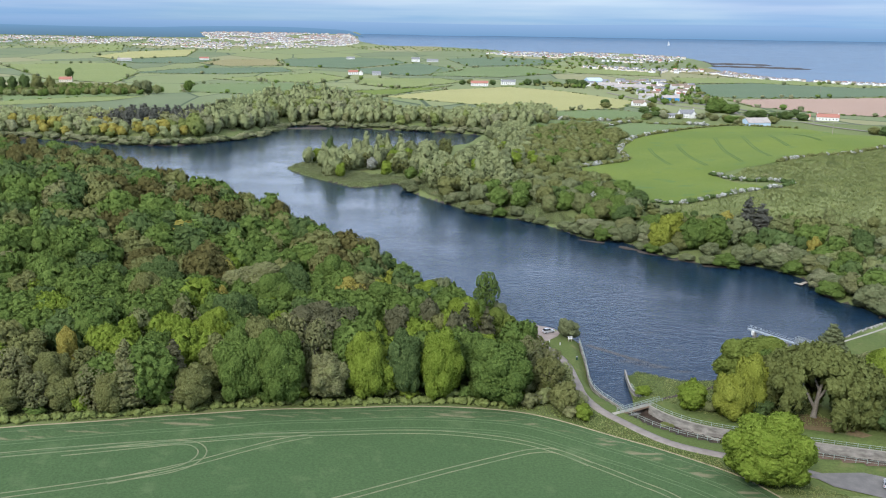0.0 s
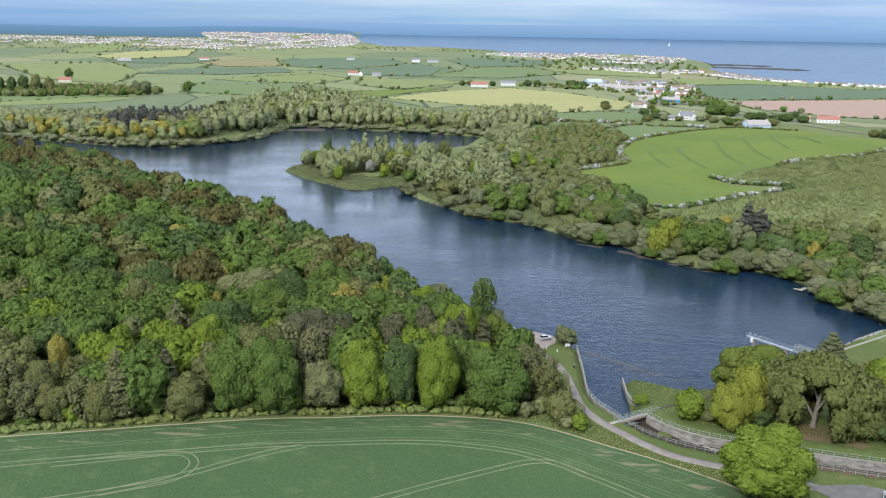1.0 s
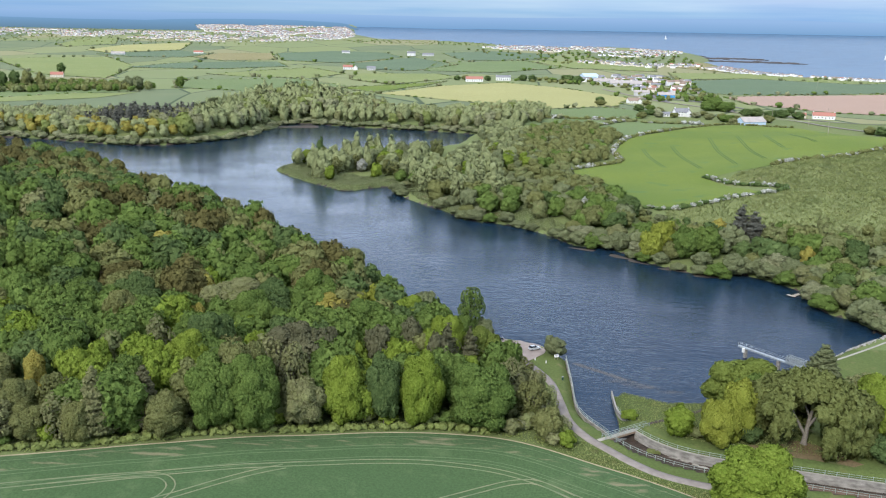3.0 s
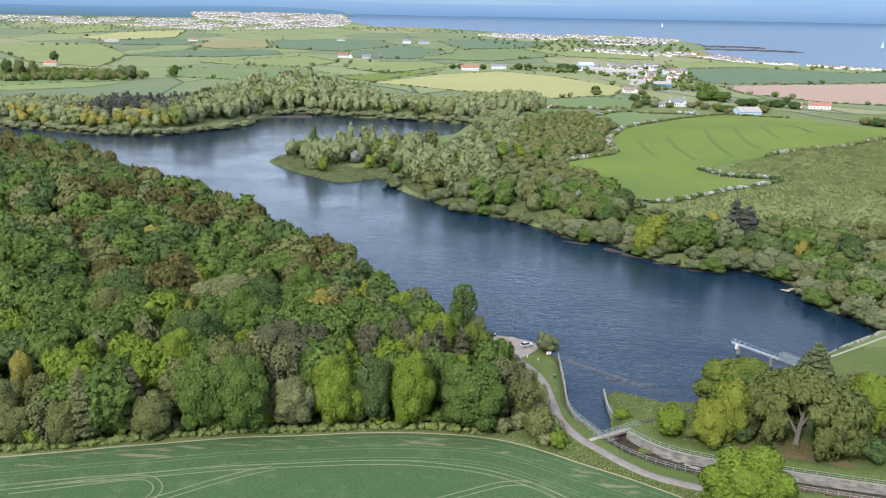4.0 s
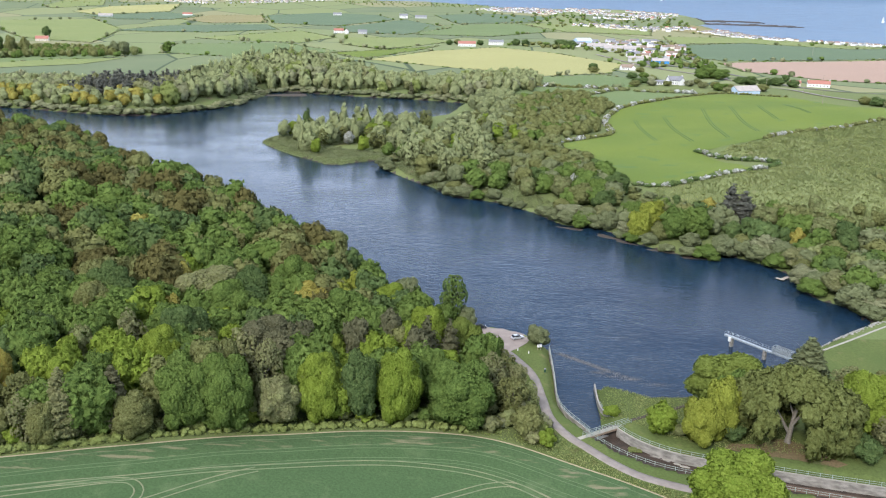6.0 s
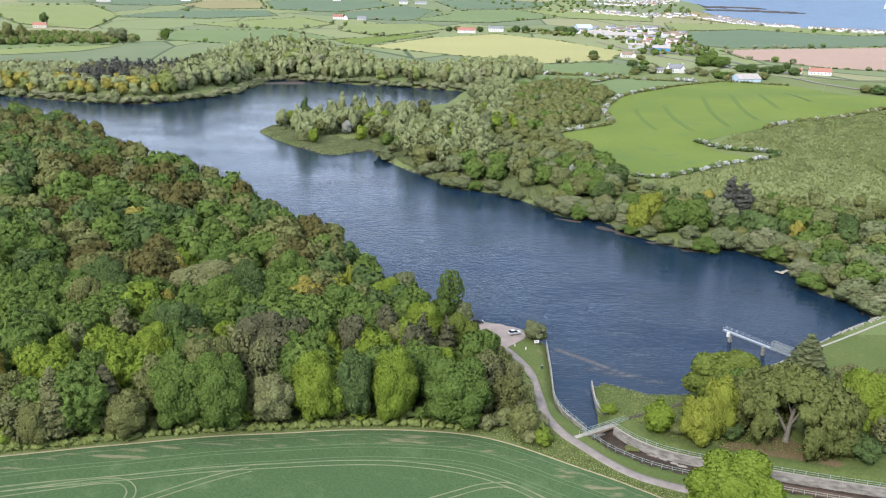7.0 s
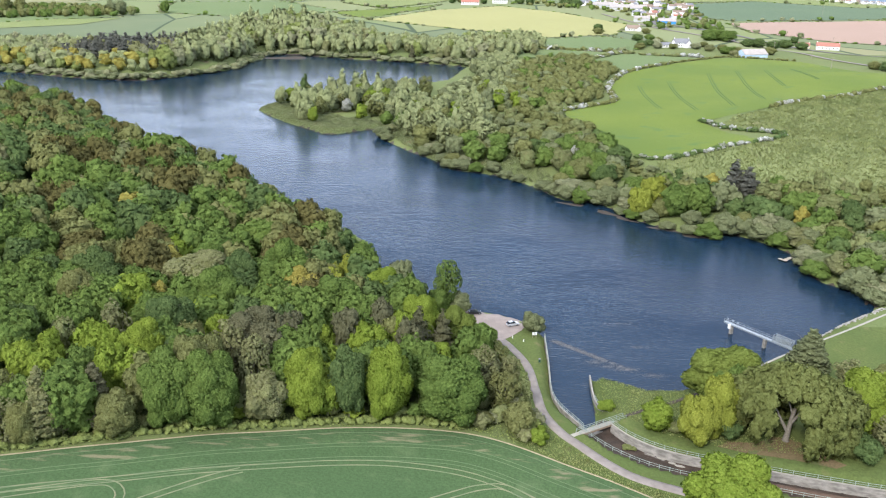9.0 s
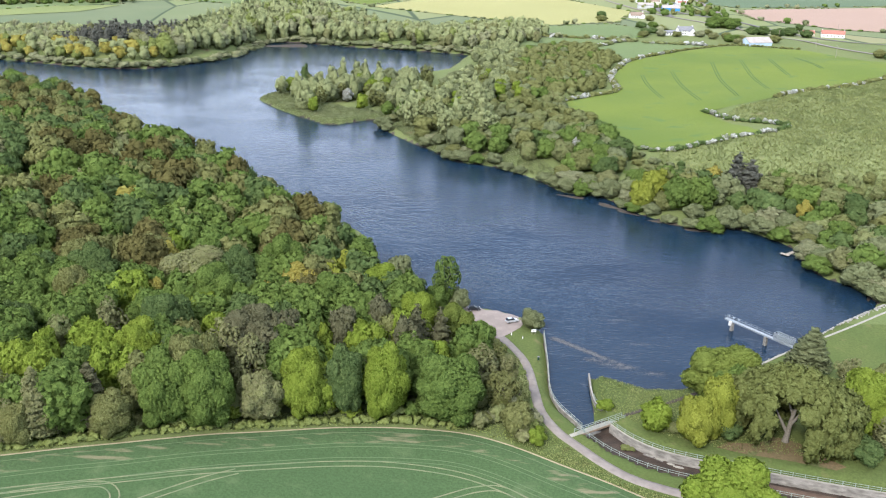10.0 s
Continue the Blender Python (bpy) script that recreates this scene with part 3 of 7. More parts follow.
# The crop field below the wood.
EDGE = spline([(-190, 152), (-140, 170), (-102, 183.5), (-84, 190.4), (-72.6, 194), (-61, 197), (-49.1, 200.4), (-37, 204.4), (-25, 207.6), (-10.8, 210.1), (5, 211.2), (19, 210.2), (31, 205.6), (44, 197), (54.5, 189.8), (67.4, 179.1), (74, 169.3), (90, 140), (110, 100)], 3)
field(np.concatenate([EDGE, [(140, -60), (-260, -60), (-240, 140)]]), CROP, "green young cereal crop with worn wheel tracks", 4.0, 0.10, "crop_field")


def track(line, half, mat, name, label, lift, step=2.0):
    ob = new(name, ribbon(name, spline(line, step), half, lift, mat))
    return tagged(ob, label, name.replace("_", " "), kind="structure")


def beside(line, off):
    line = np.asarray(line, float)
    tang = np.gradient(line, axis=0)
    tang /= np.linalg.norm(tang, axis=1)[:, None]
    return line + np.stack([tang[:, 1], -tang[:, 0]], 1) * off


for off, half in ((4.4, 2.6),):
    tagged(new("thin_crop", ribbon("thin_crop", beside(EDGE, off), half, 0.125, THIN_CROP, 0.02)), "patchy sparse crop with pale bare spots", "crop", kind="structure")
tagged(new("soil_margin", ribbon("soil_margin", beside(EDGE, 0.1), 0.22, 0.16, SOIL)), "narrow pale bare-soil strip along the crop's edge", "soil", kind="structure")
for off in (2.3, 6.9, 8.3, 12.6, 14.0):
    tagged(new("drill_line", ribbon("drill_line", beside(EDGE, off)[2:-2], 0.13, 0.14, DRILL, 0.02)), "faint pale drill line in the crop", "drill line", kind="structure")
WHEELS = {
    "long": [(-150, 152), (-120, 163), (-96, 172), (-85.5, 176), (-74.5, 179.6), (-62.6, 182.6), (-50, 185.6), (-37.5, 189), (-24.6, 192.6), (-11, 195), (3, 195.8), (16.8, 193.6), (27.2, 188.6), (35.5, 182), (44.4, 174.3), (51.7, 167), (60, 150)],
    "loop": [(-84, 174.5), (-68.4, 180.2), (-61, 182.4), (-56.7, 182.3), (-53.8, 178.8), (-54.4, 174), (-58.4, 169.8), (-69, 165), (-79, 160.6), (-100, 152)],
    "sweep": [(-70, 164), (-54.2, 173.4), (-46, 179.3), (-37, 186), (-31, 190)],
    "fork": [(-32, 154), (-19.8, 162.5), (-9.5, 169.6), (2.8, 177.6), (16.2, 185.2), (22.5, 188), (28, 188), (35, 182)],
}
for row in WHEELS.values():
    for off in (-0.95, 0.95):
        tagged(new("wheel_track", ribbon("wheel_track", beside(spline(row, 2), off), 0.17, 0.15, TRAM)), "pale worn tractor wheel track in the crop", "wheel track", kind="structure")

# The bright field on the rise beyond the water.
field([(92, 605), (136, 647), (146, 722), (172, 779), (221, 824), (270, 862), (296, 874), (348, 850), (373, 784), (388, 735), (425, 690), (348, 667), (285, 629), (230, 591), (200, 572), (176, 564), (183, 530), (189, 496), (158, 479), (131, 470), (117, 476), (108, 530)],
      CROP_BRIGHT, "bright green sloping crop field ringed by hedges", 12.0, 0.25)
FIELDS = [
    ([(-83, 1193), (-40, 1304), (1, 1426), (111, 1545), (195, 1429), (272, 1252), (218, 1079), (115, 1033), (79, 1087)], RAPE, "pale yellow flowering crop field"),
    ([(110, 1021), (206, 1057), (248, 976), (190, 900), (128, 928)], PASTURE_MID, "green grazing meadow below the yellow field"),
    ([(48, 905), (107, 955), (128, 928), (190, 900), (262, 866), (221, 832), (172, 788), (152, 858), (112, 868), (84, 872)], PASTURE_MID, "rough green grazing between hawthorn hedges"),
    ([(420, 1298), (531, 1346), (900, 1490), (700, 1000), (533, 1054), (484, 1079), (410, 1170)], PLOUGH, "pinkish-brown ploughed field"),
    ([(437, 1635), (640, 1842), (900, 1700), (900, 1500), (725, 1443), (440, 1334), (401, 1410)], PASTURE_DARK, "dark green crop field near the coast"),
    ([(522, 2029), (710, 2046), (870, 1720), (788, 1671), (640, 1850), (454, 1698)], PASTURE, "pale green strip of pasture near the coast"),
    ([(728, 2600), (770, 2420), (740, 2130), (684, 2087), (592, 2306), (690, 2480)], STUBBLE, "pale straw-coloured links ground by the shore"),
    ([(-760, 985), (-539, 1057), (-472, 1144), (-397, 1164), (-419, 1082), (-513, 1005), (-700, 900)], PASTURE, "light green pasture behind the far wood"),
    ([(-581, 1141), (-521, 1245), (-404, 1183), (-472, 1144), (-539, 1057)], PASTURE_MID, "green pasture with a hedge"),
    ([(-1062, 2662), (-1050, 2942), (-880, 3141), (-803, 2738), (-952, 2526)], RAPE, "pale yellow crop field below the town"),
    ([(-1249, 2880), (-1334, 3325), (-1220, 3363), (-1099, 3000), (-1177, 2797)], PASTURE, "light green field below the town"),
    ([(-657, 2339), (-643, 2585), (-502, 2623), (-415, 2243), (-537, 2156)], STUBBLE, "tan stubble field between hedges"),
    ([(-486, 2628), (-338, 2797), (-174, 2749), (-113, 2555), (-233, 2152), (-396, 2215)], PASTURE_DARK, "dark green hedged crop field"),
    ([(-591, 2008), (-397, 2146), (-333, 1933), (-450, 1803), (-640, 1794)], PASTURE_DARK, "dark green hedged crop field"),
    ([(-226, 2091), (-81, 2565), (43, 2161), (-58, 1850), (-180, 1882)], PASTURE_DARK, "dark green hedged crop field"),
    ([(-432, 1644), (-279, 1899), (-185, 1704), (-227, 1544), (-342, 1572)], PASTURE, "pale green hedged pasture"),
    ([(1, 2799), (170, 2941), (378, 2811), (279, 2551), (63, 2405)], PASTURE_DARK, "dark green hedged crop field"),
    ([(-13, 2237), (222, 2466), (284, 2102), (119, 1838), (-34, 1858)], PASTURE_MID, "green hedged pasture"),
    ([(-143, 1317), (-80, 1401), (11, 1552), (-26, 1418), (-85, 1221), (-119, 1245)], CROP_BRIGHT, "bright green strip of crop"),
    ([(-163, 1710), (-10, 1758), (33, 1659), (-81, 1430), (-156, 1532)], PASTURE, "pale green hedged pasture"),
    ([(-1041, 2059), (-853, 2262), (-635, 1835), (-555, 1465), (-709, 1555)], PASTURE, "pale rough hillside pasture"),
    ([(-420, 1480), (-250, 1520), (-130, 1330), (-240, 1180), (-380, 1260)], PASTURE_MID, "green hedged pasture behind the wood"),
    ([(-950, 2450), (-800, 2700), (-660, 2560), (-670, 2300), (-800, 2290)], PASTURE_DARK, "dark green hedged crop field"),
    ([(-310, 578), (-283, 566), (-272, 536), (-330, 520), (-360, 560)], PASTURE, "small light green meadow behind the wood"),
    ([(300, 2500), (560, 2330), (500, 2060), (310, 2090), (240, 2440)], PASTURE, "pale green pasture by the village"),
]
for outline, mat, label in FIELDS:
    field(outline, mat, label, 35.0, 0.45 if outline[0][1] < 1700 else 0.9)

# ---- roads and paths ----
ROAD = [(29.5, 268), (33.9, 260.7), (37.9, 248.5), (38.9, 233), (39.6, 221.5), (42.7, 212.5), (46.8, 206.2), (52.4, 198.4), (58, 193), (66.5, 188.6), (74, 186), (82, 181.5), (90, 177), (99, 173), (112, 166), (140, 150)]
tagged(new("road", ribbon("road", spline(ROAD, 2), np.interp(np.linspace(0, 1, len(spline(ROAD, 2))), [0, 0.06, 0.5, 1], [1.9, 1.2, 1.4, 2.0]), 0.10, TARMAC)),
       "narrow pale worn tarmac lane along the water", "road", kind="structure")
tagged(new("car_park", land_sheet("car_park", np.array([(14, 284), (26, 286.8), (32, 285.6), (37.5, 282.6), (41, 278.2), (38.6, 272.2), (34.6, 267.2), (31, 263.8), (27.4, 268.5), (20, 276)], float), 2.0, 0.14, GRAVEL)),
       "pinkish-grey gravel car park at the water's edge", "car park", kind="structure")
tagged(new("layby", land_sheet("layby", np.array([(84, 179.5), (91, 180.2), (97.5, 180.6), (103, 178), (114, 170), (108, 162), (98, 169), (88, 174)], float), 1.5, 0.16, DARK_TARMAC)),
       "grey asphalt parking place beside the lane", "parking place", kind="structure")
for line, half in (([(452, 1740), (430, 1590), (414, 1480), (398, 1330), (380, 1200), (362, 1110), (350, 1050)], 3.4), ([(350, 1050), (364, 990), (379, 927), (384, 871), (402, 830), (440, 780)], 2.2), ([(350, 1050), (310, 1160), (290, 1260), (262, 1420)], 2.4)):
    tagged(new("road", ribbon("road", spline(line, 20), half, 0.7, TARMAC)), "grey country road between farms and village", "road", kind="structure")
DAM = spline([(96, 241.5), (105.3, 248.5), (117.6, 257.8), (132.2, 267.3), (145, 276), (158, 285), (190, 306)], 2)
tagged(new("dam_path", ribbon("dam_path", beside(DAM, 0.9), 0.36, 0.10, PALE_CONCRETE)), "thin pale concrete path along the grassy dam crest", "path", kind="structure")
tagged(new("footpath", ribbon("footpath", spline([(60.5, 220), (66, 223), (73, 226.5), (84, 233), (96, 241.5)], 1.5), 0.6, 0.08, MUD)), "brown trodden earth path from the bridge", "path", kind="structure")
track([(306, 1180), (318, 1330), (336, 1480), (420, 1620), (470, 1900)], 4.5, DARK_TARMAC, "road", "grey main road through the village", 0.9, 20)
track([(480, 905), (425, 985), (395, 1060), (372, 1140), (330, 1260)], 3.0, DARK_TARMAC, "road", "grey country road past the farm", 0.7, 20)


# ---- spillway, walls, rails ----
def wall_strip(name, line, thick, low, high, mat, label, group=""):
    """An upright wall along a line; low and high are heights of its foot and top."""
    line = np.asarray(line, float)
    a, b = beside(line, -thick / 2), beside(line, thick / 2)
    n = len(line)
    lo, hi = np.broadcast_to(low, n), np.broadcast_to(high, n)
    v = np.concatenate([np.c_[a, lo], np.c_[a, hi], np.c_[b, hi], np.c_[b, lo]])
    i = np.arange(n - 1)
    f = [tuple(q) for k in range(3) for q in np.stack([i + k * n, i + 1 + k * n, i + 1 + (k + 1) * n, i + (k + 1) * n], 1).tolist()]
    f += [(0, n, 2 * n, 3 * n), (4 * n - 1, 3 * n - 1, 2 * n - 1, n - 1)]
    root = new(name, None)
    part("wall_body", mesh_of(name, v, f, mat), root)
    for key, u0, u1, up, stuff in (("coping", thick / 2 - 0.36, thick / 2 + 0.08, 0.14, PALE_CONCRETE), ("turf", -thick / 2 - 0.5, thick / 2 - 0.36, 0.10, LAWN)):
        if key == "turf" and thick < 1:
            continue
        if thick < 1:
            u0 = -thick / 2 - 0.05
        cope_a, cope_b = beside(line, u0), beside(line, u1)
        v = np.concatenate([np.c_[cope_a, hi], np.c_[cope_a, hi + up], np.c_[cope_b, hi + up], np.c_[cope_b, hi]])
        part(key, mesh_of(key, v, f, stuff if thick > 1 else CONCRETE), root, "pale concrete coping" if key == "coping" else "grass strip behind the coping")
    return tagged(root, label, "wall", group, "structure")


SPILL_LINE = spline(SPILL, 2)
FAR_SIDE = beside(SPILL_LINE, -SPILL_HALF - 0.4)
NEAR_SIDE = beside(SPILL_LINE, SPILL_HALF + 1.5)
FAR_SIDE, NEAR_SIDE = FAR_SIDE[FAR_SIDE[:, 1] < 217.5], NEAR_SIDE[NEAR_SIDE[:, 1] < 214.5]
wall_strip("spillway_wall", FAR_SIDE, 1.5, -1.3, 2.55, CONCRETE, "tall stained pale concrete spillway wall")
QUAY = np.array([(45.4, 269), (44.9, 258), (44.3, 247), (43.5, 236), (43.9, 230), (45.4, 225), (47.6, 220.5), (49.4, 216.5)])
wall_strip("quay_wall", spline(QUAY, 2), 0.28, -1.5, 1.35, CONCRETE, "low grey concrete wall along the inlet")
TIP = np.array([(57.6, 219.5), (55.2, 226), (54.6, 233), (55.4, 244)])
wall_strip("quay_wall", spline(TIP, 2), 0.3, -1.5, 1.5, CONCRETE, "dark stained concrete wall at the grassy tongue")


def rails(name, line, gap, top, posts_mat, label, bars=(0.45, 1.0), base=None, group="fences"):
    """A fence: posts at even steps, and rails from post to post."""
    line = np.asarray(line, float)
    step = np.r_[0, np.cumsum(np.linalg.norm(np.diff(line, axis=0), axis=1))]
    n = max(2, int(step[-1] / gap) + 1)
    s = np.linspace(0, step[-1], n)
    p = np.stack([np.interp(s, step, line[:, 0]), np.interp(s, step, line[:, 1])], 1)
    z = np.full(n, base) if base is not None else height(p[:, 0], p[:, 1])
    root = new(name, None)
    root.location = (*p[0], z[0])
    bm = box_bm(0.12, 0.12, top + 0.1, bevel=0.015)
    post = bpy.data.meshes.new("post")
    bm.to_mesh(post)
    bm.free()
    post.materials.append(posts_mat)
    bm = box_bm(1.0, 0.07, 0.07)
    bar = bpy.data.meshes.new("rail")
    bm.to_mesh(bar)
    bm.free()
    bar.materials.append(posts_mat)
    for k in range(n):
        part("post", post, root, at=pose(p[k, 0] - p[0, 0], p[k, 1] - p[0, 1], z[k] - z[0] - 0.1))
        if k:
            a, b = np.r_[p[k - 1], z[k - 1]], np.r_[p[k], z[k]]
            d = b - a
            flat, mid = math.hypot(d[0], d[1]), (a + b) / 2 - np.r_[p[0], z[0]]
            turn = Euler((0, -math.atan2(d[2], flat), math.atan2(d[1], d[0])))
            for h in bars:
                part("rail", bar, root, at=Matrix.LocRotScale((mid[0], mid[1], mid[2] + h - 0.035), turn, (np.linalg.norm(d), 1, 1)))
    return tagged(root, label, "fence", group)


rails("railing", spline(QUAY, 2), 2.4, 1.1, RAIL, "pale green metal railing along the inlet wall", base=1.48)
rails("railing", NEAR_SIDE[:48], 2.4, 1.1, RAIL, "pale green metal railing along the spillway", base=None)
rails("railing", NEAR_SIDE[47:], 2.4, 1.1, BROWN_RAIL, "brown weathered railing along the spillway", base=None)
rails("railing", beside(FAR_SIDE, 0.45), 2.6, 1.1, RAIL, "pale green metal railing on the spillway wall", base=2.68)
rails("railing", spline(TIP, 2)[: 8], 2.2, 1.1, RAIL, "pale green metal railing on the inlet wall", base=1.63)


def footbridge(a, b, z):
    a, b = np.array(a, float), np.array(b, float)
    d = np.linalg.norm(b - a)
    root = new("footbridge", None)
    root.matrix_basis = pose((a[0] + b[0]) / 2, (a[1] + b[1]) / 2, z, 0, 0, math.degrees(math.atan2(b[1] - a[1], b[0] - a[0])))
    part("deck", (box_bm(d, 1.3, 0.18, bevel=0.02), PALE_CONCRETE), root, "pale concrete deck")
    for y in (-0.75, 0.75):
        part("beam", (box_bm(d - 2, 0.22, 0.45, 0, y * 0.8, -0.45), BROWN_RAIL), root, "rusty steel beam")
    for y in (-0.62, 0.62):
        for k in range(8):
            part("post", (box_bm(0.1, 0.1, 1.1, -d / 2 + 1.8 + k * (d - 2.2) / 7.0, y, 0.15), RAIL), root)
        for h in (0.6, 1.1):
            part("rail", (box_bm(d - 2.2, 0.08, 0.08, 0.7, y, 0.15 + h), RAIL), root)
    return tagged(root, "small concrete footbridge with pale green railings over the spillway", "bridge")


for pts, half, mat, label in (([(82, 196.6), (90, 194.4), (98, 191.8), (110, 188.0), (122, 184.2)], 1.3, BROWN_SILT, "brown silt bed of the drained spillway"),
                              ([(63, 207.2), (65, 206), (67.2, 204.2)], 0.4, SILT, "pale silt bar on the wet spillway bed")):
    tagged(new("silt_bar", ribbon("silt_bar", spline(pts, 1.5), half, 0.05, mat, 0.04)), label, "silt", kind="structure")


def stone_slab(x, y, l, w, turn, seed):
    """A broken flat slab with an uneven rim, lying on the wet bed."""
    rng = np.random.default_rng(seed)
    a = np.linspace(0, 2 * math.pi, 9, endpoint=False)
    r = rng.uniform(0.75, 1.1, 9)
    v = [(l / 2 * q * k * math.cos(t), w / 2 * q * k * math.sin(t), z) for q, z in ((1.0, -0.1), (1.0, 0.12), (0.92, 0.17)) for t, k in zip(a, r)]
    f = [(g * 9 + k, g * 9 + (k + 1) % 9, g * 9 + 9 + (k + 1) % 9, g * 9 + 9 + k) for g in (0, 1) for k in range(9)] + [tuple(range(18, 27))]
    ob = new("stone_slab", mesh_of("stone_slab", v, f, PALE_CONCRETE))
    ob.matrix_basis = pose(x, y, 0.1, 0, 0, turn)
    return tagged(ob, "pale broken stone slab on the wet spillway bed", "stone", "slabs in the spillway")


for k, row in enumerate(((64.6, 206.6, 2.6, 0.8, -32), (66.4, 205.2, 2.2, 0.9, -36), (68.6, 203.2, 2.0, 1.0, -30), (70.3, 201.9, 2.6, 0.9, -20), (74.6, 202.3, 2.2, 0.6, -15), (77.0, 201.6, 1.6, 0.6, -12))):
    stone_slab(*row, k + 3)
footbridge((45.6, 210.6), (60.6, 219.6), 2.45)
part_sill = box_bm(8.0, 0.8, 1.7, 0, 0, -1.3, 0.05)
sill = new("weir_sill", bpy.data.meshes.new("weir_sill"))
part_sill.to_mesh(sill.data)
part_sill.free()
sill.data.materials.append(CONCRETE)
sill.matrix_basis = pose(53.6, 216.4, 0.0, 0, 0, 32)
tagged(sill, "low stained concrete weir across the spillway head", "weir", kind="structure")


def draw_off_walkway():
    """A steel gangway from the dam to the valve shaft."""
    a, b, z = np.array((104.2, 278.6)), np.array((118.6, 259.0)), 3.3
    d = float(np.linalg.norm(b - a))
    root = new("steel_walkway", None)
    root.matrix_basis = pose((a[0] + b[0]) / 2, (a[1] + b[1]) / 2, z, 0, 0, math.degrees(math.atan2(b[1] - a[1], b[0] - a[0])))
    part("deck", (box_bm(d, 1.3, 0.14, bevel=0.01), STEEL), root, "galvanised grating deck")
    for y in (-0.55, 0.55):
        part("beam", (box_bm(d, 0.16, 0.28, 0, y, -0.28), STEEL), root)
    for y in (-0.62, 0.62):
        for k in range(12):
            part("post", (box_bm(0.06, 0.06, 1.1, -d / 2 + 0.1 + k * (d - 0.2) / 11.0, y, 0.14), STEEL), root)
        for h in (0.55, 1.1):
            part("rail", (box_bm(d, 0.05, 0.05, 0, y, 0.1 + h), STEEL), root)
    for x in (-d / 2 + 2.6, 2.6):
        part("pier", (box_bm(0.9, 1.1, 5.6, x, 0, -5.9, 0.05), CONCRETE), root, "stained concrete pier standing in water")
    part("valve_box", (box_bm(0.8, 0.7, 1.5, -d / 2 + 2.4, -0.95, -1.4, 0.06), WHITE_PAINT), root, "white valve cabinet")
    for k, x in enumerate((-d / 2 + 1.0, -d / 2 + 2.7, -d / 2 + 4.6)):
        part("valve_wheel", (box_bm(0.4, 0.4, 0.3, x, 0.1, 1.0, 0.08), STEEL), root)
        part("valve_stem", (box_bm(0.1, 0.1, 1.0, x, 0.1, 0.1), STEEL), root)
    x0, x1 = d / 2 - 6.6, d / 2 - 0.4
    for y in (-1.0, 1.0):
        for k in range(30):
            part("gate_bar", (box_bm(0.08, 0.08, 2.4, x0 + k * (x1 - x0) / 29.0, y, 0.0), STEEL), root)
        for h in (0.1, 0.9, 1.7, 2.35):
            part("gate_rail", (box_bm(x1 - x0, 0.08, 0.1, (x0 + x1) / 2, y, h), STEEL), root)
    for x in (x0, x1):
        for h in (0.1, 2.35):
            part("gate_rail", (box_bm(0.08, 2.0, 0.1, x, 0, h), STEEL), root)
    return tagged(root, "galvanised steel walkway with a barred cage over the water", "walkway")


draw_off_walkway()


def jetty():
    root = new("jetty", None)
    root.matrix_basis = pose(150.4, 345.6, 0.45, 0, 0, 38)
    for k in range(9):
        part("plank", (box_bm(0.48, 1.6, 0.08, -2.4 + k * 0.52, 0, 0, 0.01), WOOD), root)
    for x in (-2.3, 0, 1.8):
        for y in (-0.7, 0.7):
            part("pile", (box_bm(0.14, 0.14, 2.2, x, y, -1.9), WOOD), root)
    part("head", (box_bm(1.6, 3.6, 0.1, -3.4, 0.6, 0.0, 0.02), WOOD), root)
    return tagged(root, "small weathered wooden fishing jetty", "jetty")


jetty()


def scatter_stones(name, line, n, size, seed, label, spread=0.8):
    """Loose stones along a shore, joined."""
    rng = np.random.default_rng(seed)
    line = np.asarray(line, float)
    bm = bmesh.new()
    bmesh.ops.create_icosphere(bm, subdivisions=2, radius=1)
    base = np.array([v.co[:] for v in bm.verts])
    tri = np.array([[v.index for v in f.verts] for f in bm.faces])
    bm.free()
    k = rng.uniform(0, len(line) - 1.01, n)
    p = line[k.astype(int)] + (line[k.astype(int) + 1] - line[k.astype(int)]) * (k % 1)[:, None] + rng.normal(0, spread, (n, 2))
    s = size * rng.uniform(0.4, 1.5, (n, 1, 3))
    v = base[None] * (1 + rng.normal(0, 0.12, (n, 42, 1))) * s
    if name == "reef":
        v *= (2.6, 2.6, 0.28)
    v[:, :, :2] += p[:, None]
    v[:, :, 2] += np.maximum(height(p[:, 0], p[:, 1]), np.where(p[:, 1] > 1500, -4.0 + far_rise(p[:, 1]), -0.1))[:, None]
    f = (tri[None] + 42 * np.arange(n)[:, None, None]).reshape(-1, 3)
    tagged(new(name, mesh_of(name, v.reshape(-1, 3), f, RUBBLE if name != "reef" else MUD)), label, "stones", kind="stuff")


tagged(new("bare_earth", land_sheet("bare_earth", np.array([(80, 206), (86, 203), (97, 199.8), (105, 197), (108, 198.4), (103, 203), (100, 208), (95, 210), (90, 207), (83, 208)], float), 1.5, 0.07, EARTH)),
       "brown trodden earth under the weeping tree", "earth", kind="structure")
for a, b in (((170, 718), (162, 613)), ((196, 728), (182, 596)), ((238, 764), (208, 602)), ((265, 774), (236, 624)), ((291, 778), (272, 683)), ((318, 790), (304, 700))):
    for off in (-1.0, 1.0):
        tagged(new("wheel_track", ribbon("wheel_track", beside(spline([a, ((a[0] + b[0]) / 2 - 2, (a[1] + b[1]) / 2), b], 6), off), 0.32, 0.36, TRACK_DARK)), "dark tractor wheel track in the bright crop", "wheel track", kind="structure")


